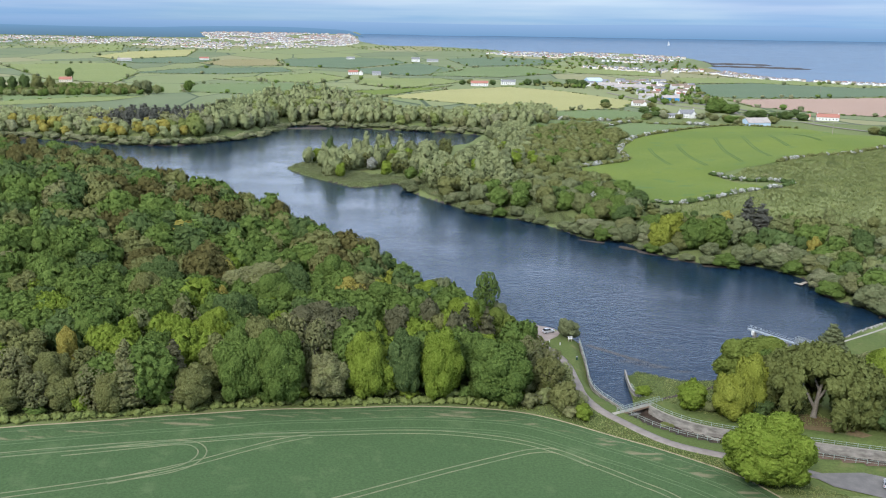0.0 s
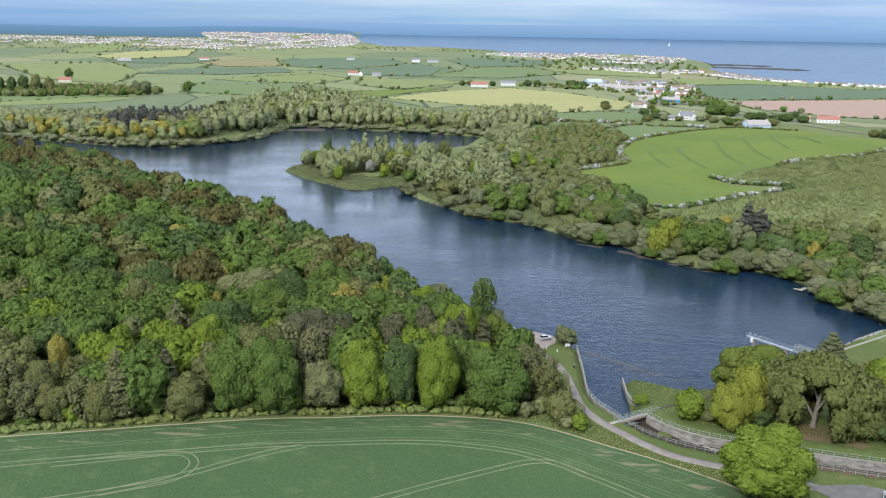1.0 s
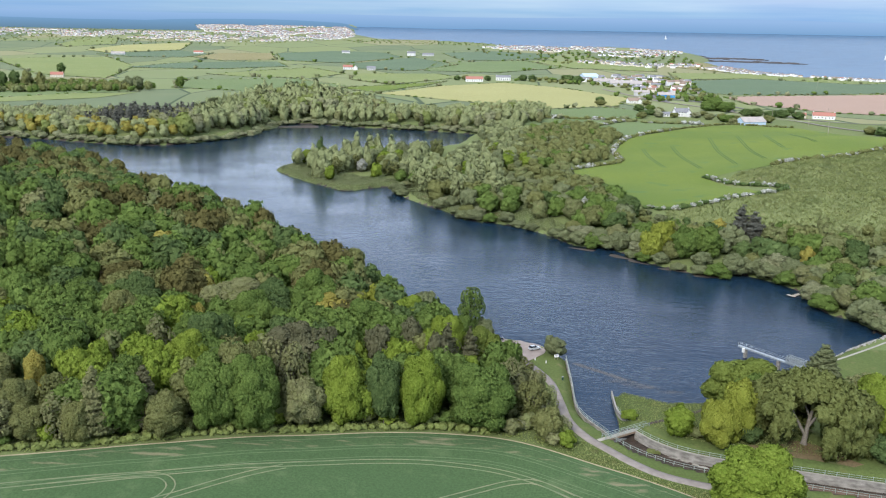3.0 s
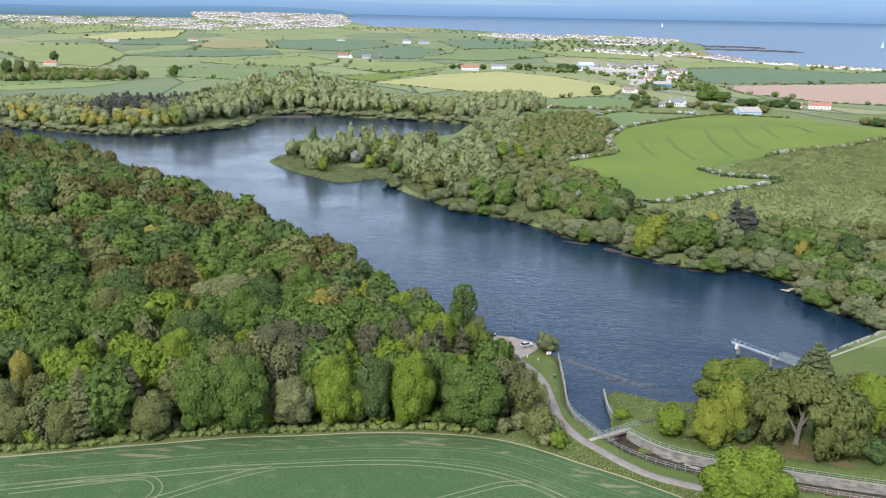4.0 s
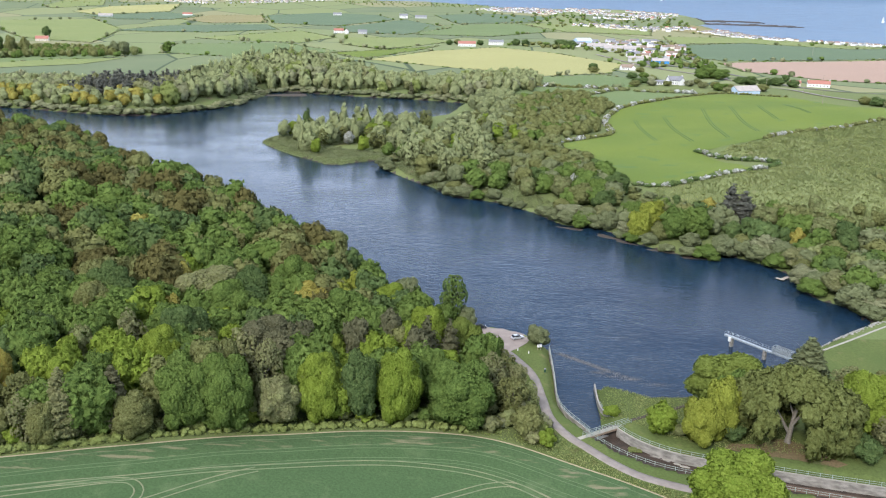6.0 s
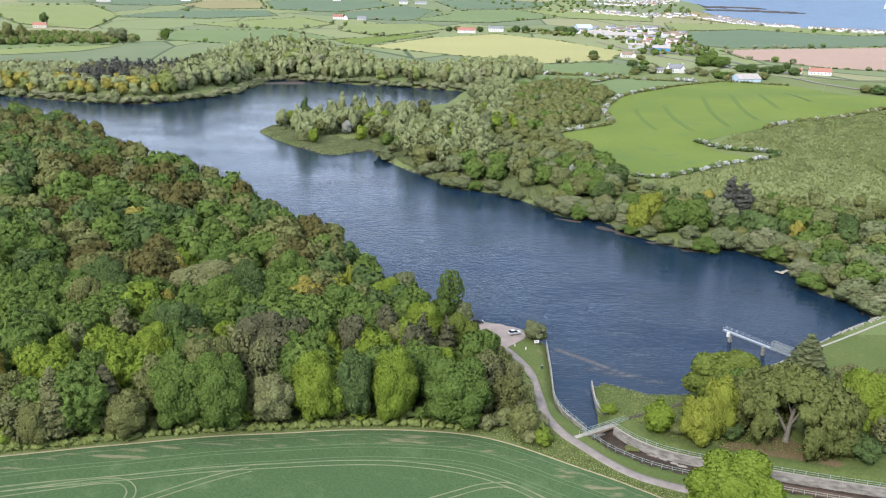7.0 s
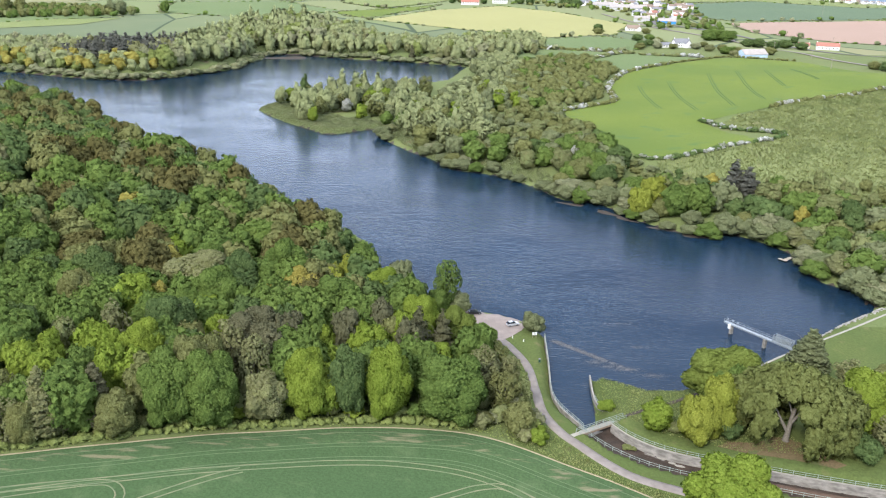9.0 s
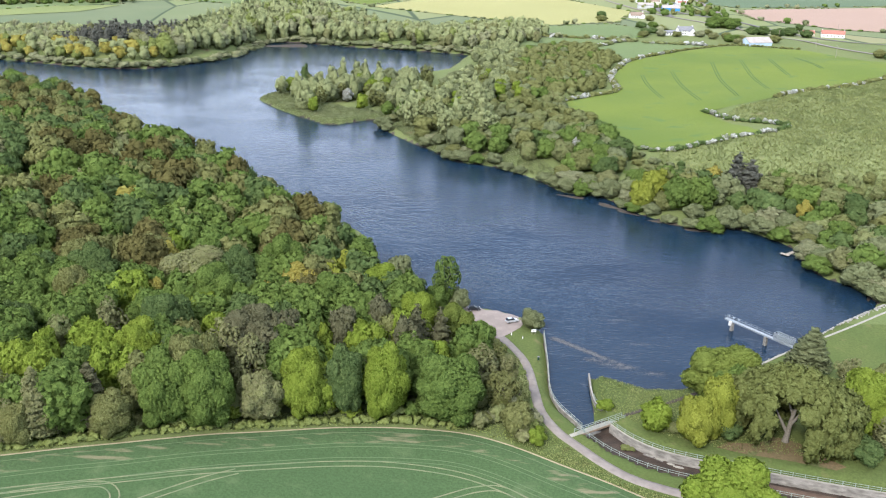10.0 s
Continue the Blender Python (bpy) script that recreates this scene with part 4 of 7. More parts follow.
def mud_bank(x, y, l, w, turn):
    """A low bar of silt just above the water."""
    rng = np.random.default_rng(int(abs(x)))
    a = np.linspace(0, 2 * math.pi, 28, endpoint=False)
    v, f = [(0, 0, 0.16)], []
    for ring, z in ((0.45, 0.15), (0.8, 0.09), (1.0, -0.05)):
        r = ring * (1 + 0.22 * np.sin(3 * a + x) + rng.normal(0, 0.06, 28))
        v += [(l / 2 * q * math.cos(t), w / 2 * q * math.sin(t), z) for t, q in zip(a, r)]
    f += [(0, 1 + k, 1 + (k + 1) % 28) for k in range(28)]
    for ring in (0, 28):
        f += [(1 + ring + k, 29 + ring + k, 29 + ring + (k + 1) % 28, 1 + ring + (k + 1) % 28) for k in range(28)]
    ob = new("mud_bank", mesh_of("mud_bank", v, f, MUD, True))
    ob.matrix_basis = pose(x, y, 0, 0, 0, turn)
    return tagged(ob, "low brown mud bank at the water's edge", "mud", kind="structure")


for row in ((89, 402, 14, 4.5, -45), (95.5, 393.5, 12, 3.5, -45), (110, 380.5, 16, 4.5, -25), (121, 371.5, 14, 4, -15), (74, 415, 14, 3.5, -25), (-140, 893, 46, 22, 10), (163, 305.5, 9, 2.0, 62)):
    mud_bank(*row)
scatter_stones("shore_stones", beside(DAM, -2.6), 420, 0.32, 3, "grey rubble stones along the dam's waterline", 0.7)
scatter_stones("reef", spline([(860, 2800), (930, 2790), (1010, 2770), (1090, 2730)], 4), 220, 5.0, 6, "dark rocky reef off the headland", 15)
scatter_stones("reef", spline([(880, 2930), (960, 2940), (1040, 2910)], 4), 200, 5.0, 7, "dark rocky reef off the headland", 16)
scatter_stones("shore_stones", spline([(26, 288), (33, 286), (39, 282)], 1), 60, 0.16, 4, "small stones at the car park's edge", 0.4)


def floating_weed(spots, seed):
    """Thin brown flecks of weed drifting on the water."""
    rng = np.random.default_rng(seed)
    v = []
    for x, y, ax, ay, n in spots:
        for _ in range(n * 6):
            px, py = x + rng.normal(0, ax), y + rng.normal(0, ay)
            s, a = rng.uniform(0.05, 0.15), rng.uniform(0, 6.28)
            c = np.array((px, py, 0.012 + rng.uniform(0, 0.01)))
            u, w = np.array((math.cos(a), math.sin(a) * 0.6, 0)) * s, np.array((-math.sin(a), math.cos(a) * 0.6, 0)) * s * 0.6
            v += [c - u, c + w, c + u, c - u, c + u, c - w]
    me = mesh_of("floating_weed", np.array(v), np.arange(len(v)).reshape(-1, 3), WEED)
    tagged(new("floating_weed", me), "thin brown weed drifting on the water", "weed", kind="stuff")


drift = [(48.6 + 19.2 * u, 268.4 - 17.7 * u, 0.7, 0.5, 60) for u in (0, 0.05, 0.1, 0.15, 0.2, 0.25, 0.3, 0.35, 0.4, 0.45, 0.5, 0.55, 0.6, 0.65, 0.7, 0.8, 0.9, 1.0)]
floating_weed(drift + [(59, 255, 1.8, 0.8, 130), (67, 250.6, 2.6, 0.8, 150), (74.5, 247.2, 2.2, 0.7, 110), (62.5, 252.3, 1.6, 0.5, 80), (71, 282.2, 2.6, 0.5, 50), (74, 265.6, 2.4, 0.5, 46)], 17)

# ---- trees ----
def unit_ball(sub):
    bm = bmesh.new()
    bmesh.ops.create_icosphere(bm, subdivisions=sub, radius=1)
    v, f = np.array([q.co[:] for q in bm.verts]), np.array([[q.index for q in t.verts] for t in bm.faces])
    bm.free()
    return v, f


BALL0, BALL1 = unit_ball(1), unit_ball(2)


def cap_shape(k, angles):
    """A small dome of leaves: an apex and rings of k corners at the given angles from it."""
    v, f = [(0.0, 0.0, 1.0)], [(0, 1 + j, 1 + (j + 1) % k) for j in range(k)]
    for g, a in enumerate(angles):
        for j in range(k):
            t = 2 * math.pi * (j + 0.5 * (g % 2)) / k
            v.append((math.sin(radians(a)) * math.cos(t), math.sin(radians(a)) * math.sin(t), math.cos(radians(a))))
        if g:
            p, q = 1 + (g - 1) * k, 1 + g * k
            for j in range(k):
                e = (j + 1) % k
                f += [(p + j, q + j, p + e), (p + e, q + j, q + e)] if g % 2 else [(p + j, q + j, q + e), (p + j, q + e, p + e)]
    return np.array(v), np.array(f)


def sprays(rng, lobes, clumps, cap, extra, core=0.92, ball=BALL0, under=0.5, tall=1.0, fill=0.70, loose=0.16):
    """A crown: an inner mass for every lobe, domed clumps of leaves set side by side over it, and loose sprays.
    Returns vertices, triangles and soft normals."""
    lobes = np.asarray(lobes, float)
    c, r = lobes[:, :3], lobes[:, 3:6]
    mid = np.array([0, 0, (c[:, 2] - r[:, 2]).min() * 0.6 + (c[:, 2] + r[:, 2]).max() * 0.4])
    bv, bf = ball
    n = len(lobes)
    v = c[:, None] + bv[None] * r[:, None] * core * (1 + rng.normal(0, 0.06, (n, len(bv), 1)))
    nv = np.broadcast_to(bv[None], v.shape).reshape(-1, 3)
    f = (bf[None] + len(bv) * np.arange(n)[:, None, None]).reshape(-1, 3)
    v = v.reshape(-1, 3)
    size = (r[:, 0] * r[:, 1] * r[:, 2]) ** (2 / 3)
    k = rng.choice(n, clumps * 12 + 60, p=size / size.sum())
    d = rng.normal(size=(len(k), 3))
    d /= np.linalg.norm(d, axis=1)[:, None]
    keep = (d[:, 2] > -0.3) | (rng.random(len(d)) < under)
    k, d = k[keep], d[keep]
    at = c[k] + d * r[k] * rng.uniform(0.96, 1.03, (len(k), 1))
    hidden = np.zeros(len(at), bool)
    for j in range(n):
        hidden |= (k != j) & ((((at - c[j]) / r[j]) ** 2).sum(1) < 0.88)
    show = 1 - hidden.mean()
    at, d, k = at[~hidden], d[~hidden], k[~hidden]
    span = math.sqrt(4 * math.pi * size.sum() * show * 0.85 / clumps)
    # clumps keep their distance from one another
    kept = []
    for i in range(len(at)):
        if not kept or np.min(((at[kept] - at[i]) ** 2).sum(1)) > (0.78 * span) ** 2:
            kept.append(i)
    at, d, k = at[kept], d[kept], k[kept]
    m = len(at)
    up = d / r[k]
    up /= np.linalg.norm(up, axis=1)[:, None]
    up += (0, 0, 0.3)
    up /= np.linalg.norm(up, axis=1)[:, None]
    e1 = np.cross(up, rng.normal(size=(m, 3)))
    e1 /= np.linalg.norm(e1, axis=1)[:, None] + 1e-9
    e2 = np.cross(up, e1)
    wide = span * fill * rng.uniform(0.78, 1.22, m)
    out = (at - mid) / (np.linalg.norm(at - mid, axis=1)[:, None] + 1e-6)

    def on_dome(q, local, reach, stray=0.12):
        way = e1[q] * local[..., :1] + e2[q] * local[..., 1:2] + up[q] * local[..., 2:]
        spot = at[q] + (way * reach - up[q] * 0.5) * wide[q][..., None] * (1, 1, tall)
        soft = 0.6 * way + 0.25 * up[q] + 0.45 * out[q] + (0, 0, 0.12) + rng.normal(0, stray, way.shape)
        return spot, soft / np.linalg.norm(soft, axis=-1)[..., None], way

    cv, cf = cap
    q = np.repeat(np.arange(m)[:, None], len(cv), 1)
    dv, dn, _ = on_dome(q, np.broadcast_to(cv[None], (m, len(cv), 3)), 0.84 + rng.normal(0, loose, (m, len(cv), 1)))
    df = (cf[None] + len(cv) * np.arange(m)[:, None, None]).reshape(-1, 3) + len(v)
    vs, ns, fs = [v, dv.reshape(-1, 3)], [nv, dn.reshape(-1, 3)], [f, df]
    if extra:
        q = np.repeat(np.arange(m), extra)
        local = rng.normal(size=(len(q), 3)) + (0, 0, 0.5)
        local[:, 2] = np.abs(local[:, 2])
        local /= np.linalg.norm(local, axis=1)[:, None]
        p, soft, way = on_dome(q, local, 0.97 + rng.normal(0, 0.11, (len(q), 1)), 0.3)
        face = way + rng.normal(0, 0.34, way.shape)
        u = np.cross(face, rng.normal(size=face.shape))
        u /= np.linalg.norm(u, axis=1)[:, None] + 1e-9
        w = np.cross(face, u)
        w /= np.linalg.norm(w, axis=1)[:, None] + 1e-9
        s = (wide[q] * rng.uniform(0.34, 0.68, len(q)))[:, None]
        tri = np.stack([p + 1.15 * u * s, p - 0.6 * u * s + 0.6 * w * s, p - 0.5 * u * s - 0.62 * w * s], 1).reshape(-1, 3)
        fs.append(np.arange(len(tri)).reshape(-1, 3) + len(v) + dv.shape[0] * dv.shape[1])
        vs.append(tri)
        ns.append(np.repeat(soft, 3, 0))
    core_out = (v - mid) / (np.linalg.norm(v - mid, axis=1)[:, None] + 1e-6)
    ns[0] = 0.5 * nv + 0.6 * core_out
    ns[0] /= np.linalg.norm(ns[0], axis=1)[:, None] + 1e-9
    return np.concatenate(vs), np.concatenate(fs), np.concatenate(ns)


CAP_LOW = cap_shape(5, (74,))


def lobes_round(rng, n, width=1.0, low=0.12, top=1.0, fat=0.36):
    """A broad crown: one middle mass and lobes round it. Unit height; width is the crown's half-breadth."""
    mid, half = (low + top) / 2, (top - low) / 2
    deep = 0.77
    out = [(0, 0, mid, width * deep, width * deep, half * (deep + 0.03))]
    for i in range(n):
        z = -0.8 + 1.72 * (i + rng.uniform(0.2, 0.8)) / n
        a = i * 2.399 + rng.uniform(-0.4, 0.4)
        q = math.sqrt(max(0.03, 1 - z * z)) * (rng.uniform(0.58, 0.78))
        r = fat * rng.uniform(0.7, 1.15)
        out.append((math.cos(a) * q * width, math.sin(a) * q * width, mid + z * half * 0.74, r * width, r * width, r * half * 0.95))
    return out


def lobes_tall(rng, n, width=1.0, low=0.08):
    out = []
    for i in range(n):
        t = (i + 0.5) / n
        q = width * (0.35 + 0.65 * math.sin(math.pi * min(1, 0.25 + 0.72 * t)))
        a = rng.uniform(0, 6.28)
        out.append((math.cos(a) * q * 0.45, math.sin(a) * q * 0.45, low + (1 - low) * (0.06 + 0.86 * t), q * 0.72, q * 0.72, 1.5 / n + 0.07))
    return out


def lobes_cone(rng, n, width=1.0, low=0.1):
    """Boughs in tiers that get shorter towards the tip."""
    out = [(0, 0, low + (1 - low) * 0.45, width * 0.35, width * 0.35, 0.42)]
    for i in range(n):
        t = (i + 0.3) / n
        q = width * (1 - t) ** 0.75
        for j in range(5 if t < 0.6 else 3 if t < 0.85 else 1):
            a = j * 1.2566 + i * 0.7 + rng.uniform(-0.25, 0.25)
            off = rng.uniform(0.42, 0.62) if t < 0.85 else 0.05
            out.append((math.cos(a) * q * off, math.sin(a) * q * off, low + (1 - low) * (t + 0.04) + rng.uniform(-0.03, 0.03), q * 0.46 + 0.02, q * 0.46 + 0.02, 0.5 / n))
    return out


def lobes_open(rng, n, width=1.0, low=0.15):
    """Loose boughs round a bare middle."""
    out = []
    for i in range(n):
        z = low + (0.93 - low) * (i + rng.uniform(0.2, 0.8)) / n
        a, q = i * 2.399 + rng.uniform(-0.4, 0.4), math.sqrt(max(0.05, 1 - (2 * (z - low) / (1 - low) - 0.9) ** 2)) * rng.uniform(0.35, 0.8)
        r = rng.uniform(0.24, 0.36)
        out.append((math.cos(a) * q * width, math.sin(a) * q * width, z, r * width, r * width, r * 0.42))
    return out


def tube(points, radii, sides=6):
    """A tapered limb."""
    p = np.asarray(points, float)
    t = np.gradient(p, axis=0)
    t /= np.linalg.norm(t, axis=1)[:, None] + 1e-9
    a = np.cross(t, (0.31, 0.93, 0.2))
    a /= np.linalg.norm(a, axis=1)[:, None] + 1e-9
    b = np.cross(t, a)
    ang = np.linspace(0, 2 * math.pi, sides, endpoint=False)
    v = (p[:, None] + np.asarray(radii)[:, None, None] * (a[:, None] * np.cos(ang)[None, :, None] + b[:, None] * np.sin(ang)[None, :, None])).reshape(-1, 3)
    f = []
    for i in range(len(p) - 1):
        for k in range(sides):
            q, e = i * sides + k, i * sides + (k + 1) % sides
            f += [(q, e, e + sides), (q, e + sides, q + sides)]
    return v, np.array(f)


def limbs(rng, reach, thick, count, start=0.12, top=0.85, sides=5):
    """Trunk and limbs of a tree of unit height."""
    bend = rng.uniform(-0.03, 0.03, 2)
    parts_v, parts_f, at = [], [], 0
    trunk = np.array([(0, 0, -0.04), (0, 0, 0.02), (bend[0], bend[1], 0.3), (bend[0] * 2, bend[1] * 1.2, 0.6), (bend[0] * 2.4, bend[1] * 0.6, top)])
    rows = [(trunk, thick * np.array([1.5, 1.0, 0.72, 0.42, 0.1]))]
    for i in range(count):
        a, z = i * 2.4 + rng.uniform(-0.4, 0.4), start + (0.6 - start) * (i + 0.5) / count
        d = np.array([math.cos(a), math.sin(a)]) * reach * rng.uniform(0.6, 0.95)
        o = np.array([np.interp(z, trunk[:, 2], trunk[:, 0]), np.interp(z, trunk[:, 2], trunk[:, 1])])
        rows.append((np.array([(*o, z), (*(o + d * 0.35), z + 0.10), (*(o + d * 0.7), z + 0.22), (*(o + d), z + 0.3)]), thick * np.array([0.5, 0.36, 0.22, 0.06])))
    for p, r in rows:
        v, f = tube(p, r, sides)
        parts_v.append(v)
        parts_f.append(f + at)
        at += len(v)
    return np.concatenate(parts_v), np.concatenate(parts_f)


SHAPES = {  # leaves, half-breadth, share of the height that the trunk shows
    "round": lambda rng, n: lobes_round(rng, n, 0.36, 0.02),
    "dome": lambda rng, n: lobes_round(rng, n, 0.50, -0.06, 1.0, 0.33),
    "bush": lambda rng, n: lobes_round(rng, n, 0.55, 0.0, 1.0, 0.38),
    "tall": lambda rng, n: lobes_tall(rng, n, 0.19),
    "cone": lambda rng, n: lobes_cone(rng, max(4, n // 2), 0.24),
    "open": lambda rng, n: lobes_open(rng, n + 4, 0.34),
}
WIDTH = {"round": 0.72, "dome": 1.0, "bush": 1.1, "tall": 0.38, "cone": 0.48, "open": 0.68}
DETAIL = {  # lobes, clumps, shape of a clump, loose sprays to a clump, inner mass
    "big": (14, 950, CAP_LOW, 10, BALL1), "high": (10, 520, CAP_LOW, 11, BALL1), "mid": (8, 165, CAP_LOW, 9, BALL0), "low": (7, 74, CAP_LOW, 6, BALL0), "mix": (6, 54, CAP_LOW, 5, BALL0),
    "far": (4, 26, CAP_LOW, 3, BALL0), "tiny": (2, 9, CAP_LOW, 2, BALL0), "dot": (1, 4, CAP_LOW, 1, BALL0)}
CROWNS = {}


def crown_arrays(shape, detail, variant):
    key = (shape, detail, variant)
    if key not in CROWNS:
        rng = np.random.default_rng(sum(map(ord, shape + detail)) * 7 + variant)
        n, clumps, cap, extra, ball = DETAIL[detail]
        more = {"big": 30, "high": 22, "mid": 14, "low": 11, "mix": 9}.get(detail, n + 2)
        lobes = SHAPES[shape](rng, n if shape in ("round", "dome", "bush") else more)
        if shape == "open":
            CROWNS[key] = sprays(rng, lobes, int(clumps * 1.15), cap, extra + 3, 0.4, ball, 0.8, 1.0, 0.44, 0.3)
        elif shape in ("tall", "cone"):
            CROWNS[key] = sprays(rng, lobes, clumps, cap, extra + 2, 0.8, ball, 0.7, 1.5 if shape == "tall" else 0.6, 0.6, 0.26)
        else:
            CROWNS[key] = sprays(rng, lobes, clumps, cap, extra, 0.94, ball, 0.5)
    return CROWNS[key]


TREE_MESH = {}


def tree_mesh(shape, leaf, detail, variant):
    key = (shape, leaf, detail, variant)
    if key not in TREE_MESH:
        v, f, p = crown_arrays(shape, detail, variant)
        rng = np.random.default_rng(variant + 50)
        tv, tf = limbs(rng, WIDTH[shape] * 0.42, 0.016 if shape != "open" else 0.02, {"big": 9, "high": 9, "mid": 5}.get(detail, 3), 0.15, 0.85 if shape != "bush" else 0.6)
        TREE_MESH[key] = (mesh_of("crown", v, f, LEAF[leaf], puff=p), mesh_of("trunk", tv, tf, PALE_BARK if shape == "open" else BARK, True))
    return TREE_MESH[key]


NAMES = {"round": "broadleaf_tree", "dome": "broadleaf_tree", "bush": "bush", "tall": "poplar_tree", "cone": "conifer_tree", "open": "open_crowned_tree"}
SHADE = {"hazel": "pale olive", "bronze": "dark bronze-green", "poplar": "pale silvery-green", "green": "fresh green", "lime": "bright lime-green", "dark": "dark green", "olive": "olive-green", "rust": "reddish-olive young", "grey": "greyish-brown sparse", "gold": "golden-yellow",
         "willow": "grey-green", "pine": "dark grey-brown", "fir": "blackish-green", "may": "white-flowering", "weed": "bright green", "fresh": "fresh yellow-green", "yellow": "yellow-green", "weep": "olive-green", "scrub": "pale green", "tuft": "grass-green", "young": "pale green"}
KIND = {"round": "round-crowned broadleaf tree", "dome": "broad domed broadleaf tree", "bush": "rounded bush", "tall": "slender upright poplar", "cone": "pointed conifer", "open": "thin-leaved tree with bare limbs"}


def tree(x, y, tall, wide, shape, leaf, where, detail="mid", variant=0, turn=0.0, group=""):
    """One tree: a trunk with limbs and a crown; tall and wide in metres."""
    if tall < 9 and detail == "high":
        detail = "mid"
    if wide > 12.8 and detail == "high":
        detail = "big"
    crown, trunk = tree_mesh(shape, leaf, detail, variant)
    root = new(NAMES[shape], None)
    root.location = (x, y, ground_z(x, y) - 0.1)
    root.rotation_euler = (0, 0, turn)
    s = wide / WIDTH[shape]
    root.scale = (s, s, tall)
    part("trunk", trunk, root)
    part("crown", crown, root, SHADE[leaf] + " leaves")
    return tagged(root, SHADE[leaf] + " " + KIND[shape] + " " + where, "bush" if shape == "bush" else "tree", group)


def wood(name, spots, label, detail="low"):
    """Far woodland as one mass of trees: rows of x, y, height, breadth, shape, leaf."""
    rng = np.random.default_rng(len(spots))
    keys = sorted({s[5] for s in spots})
    vs, fs, ps, ts, ms, at = [], [], [], [], [], 0
    z = height(np.array([s[0] for s in spots], float), np.array([s[1] for s in spots], float))
    for (x, y, tall, wide, shape, leaf), g in zip(spots, z):
        v, f, p = crown_arrays(shape, detail, int(rng.integers(0, 4)))
        a = rng.uniform(0, 6.28)
        c, s = math.cos(a), math.sin(a)
        turn = np.array([[c, s, 0], [-s, c, 0], [0, 0, 1]])
        k = wide / WIDTH[shape]
        vs.append((v * (k, k, tall)) @ turn + (x, y, g - 0.2))
        ps.append(p @ turn)
        fs.append(f + at)
        ts.append(np.full(len(v), rng.random()))
        ms.append(np.full(len(f), keys.index(leaf)))
        at += len(v)
    me = mesh_of(name, np.concatenate(vs), np.concatenate(fs), [LEAF[k] for k in keys], puff=np.concatenate(ps), tint=np.concatenate(ts), index=np.concatenate(ms))
    return tagged(new(name, me), label, "woodland", kind="stuff")


def sown(outline, gap, seed, keep=None):
    """Spots about gap metres apart inside an outline."""
    rng = np.random.default_rng(seed)
    o = np.array(outline, float)
    lo, hi = o.min(0), o.max(0)
    gx, gy = np.meshgrid(np.arange(lo[0], hi[0], gap), np.arange(lo[1], hi[1], gap * 0.87))
    gx = gx + (np.arange(gx.shape[0]) % 2)[:, None] * gap / 2
    p = np.c_[gx.ravel(), gy.ravel()] + rng.normal(0, gap * 0.27, (gx.size, 2))
    p = p[inside(p[:, 0], p[:, 1], o)]
    if keep is not None:
        p = p[keep(p[:, 0], p[:, 1])]
    return p, rng


def pick(rng, table, x, y):
    """A row of a table of (weight, shape, leaf, lowest, highest, breadth); like trees stand in patches."""
    w = np.cumsum([t[0] for t in table])
    u = 0.5 + 0.62 * noise.noise((x / 24, y / 24, 3.3)) + 0.25 * noise.noise((x / 9, y / 9, 8.1)) + rng.normal(0, 0.09)
    return table[min(len(table) - 1, int(np.searchsorted(w / w[-1], u % 1.0)))]


def spots_of(points, rng, table, size=None):
    out = []
    for x, y in points:
        _, shape, leaf, low, high, broad = pick(rng, table(x, y) if callable(table) else table, x, y)
        tall = rng.uniform(low, high) * (size(x, y) if size else 1)
        out.append((x, y, tall, tall * broad * rng.uniform(0.85, 1.15), shape, leaf))
    return out


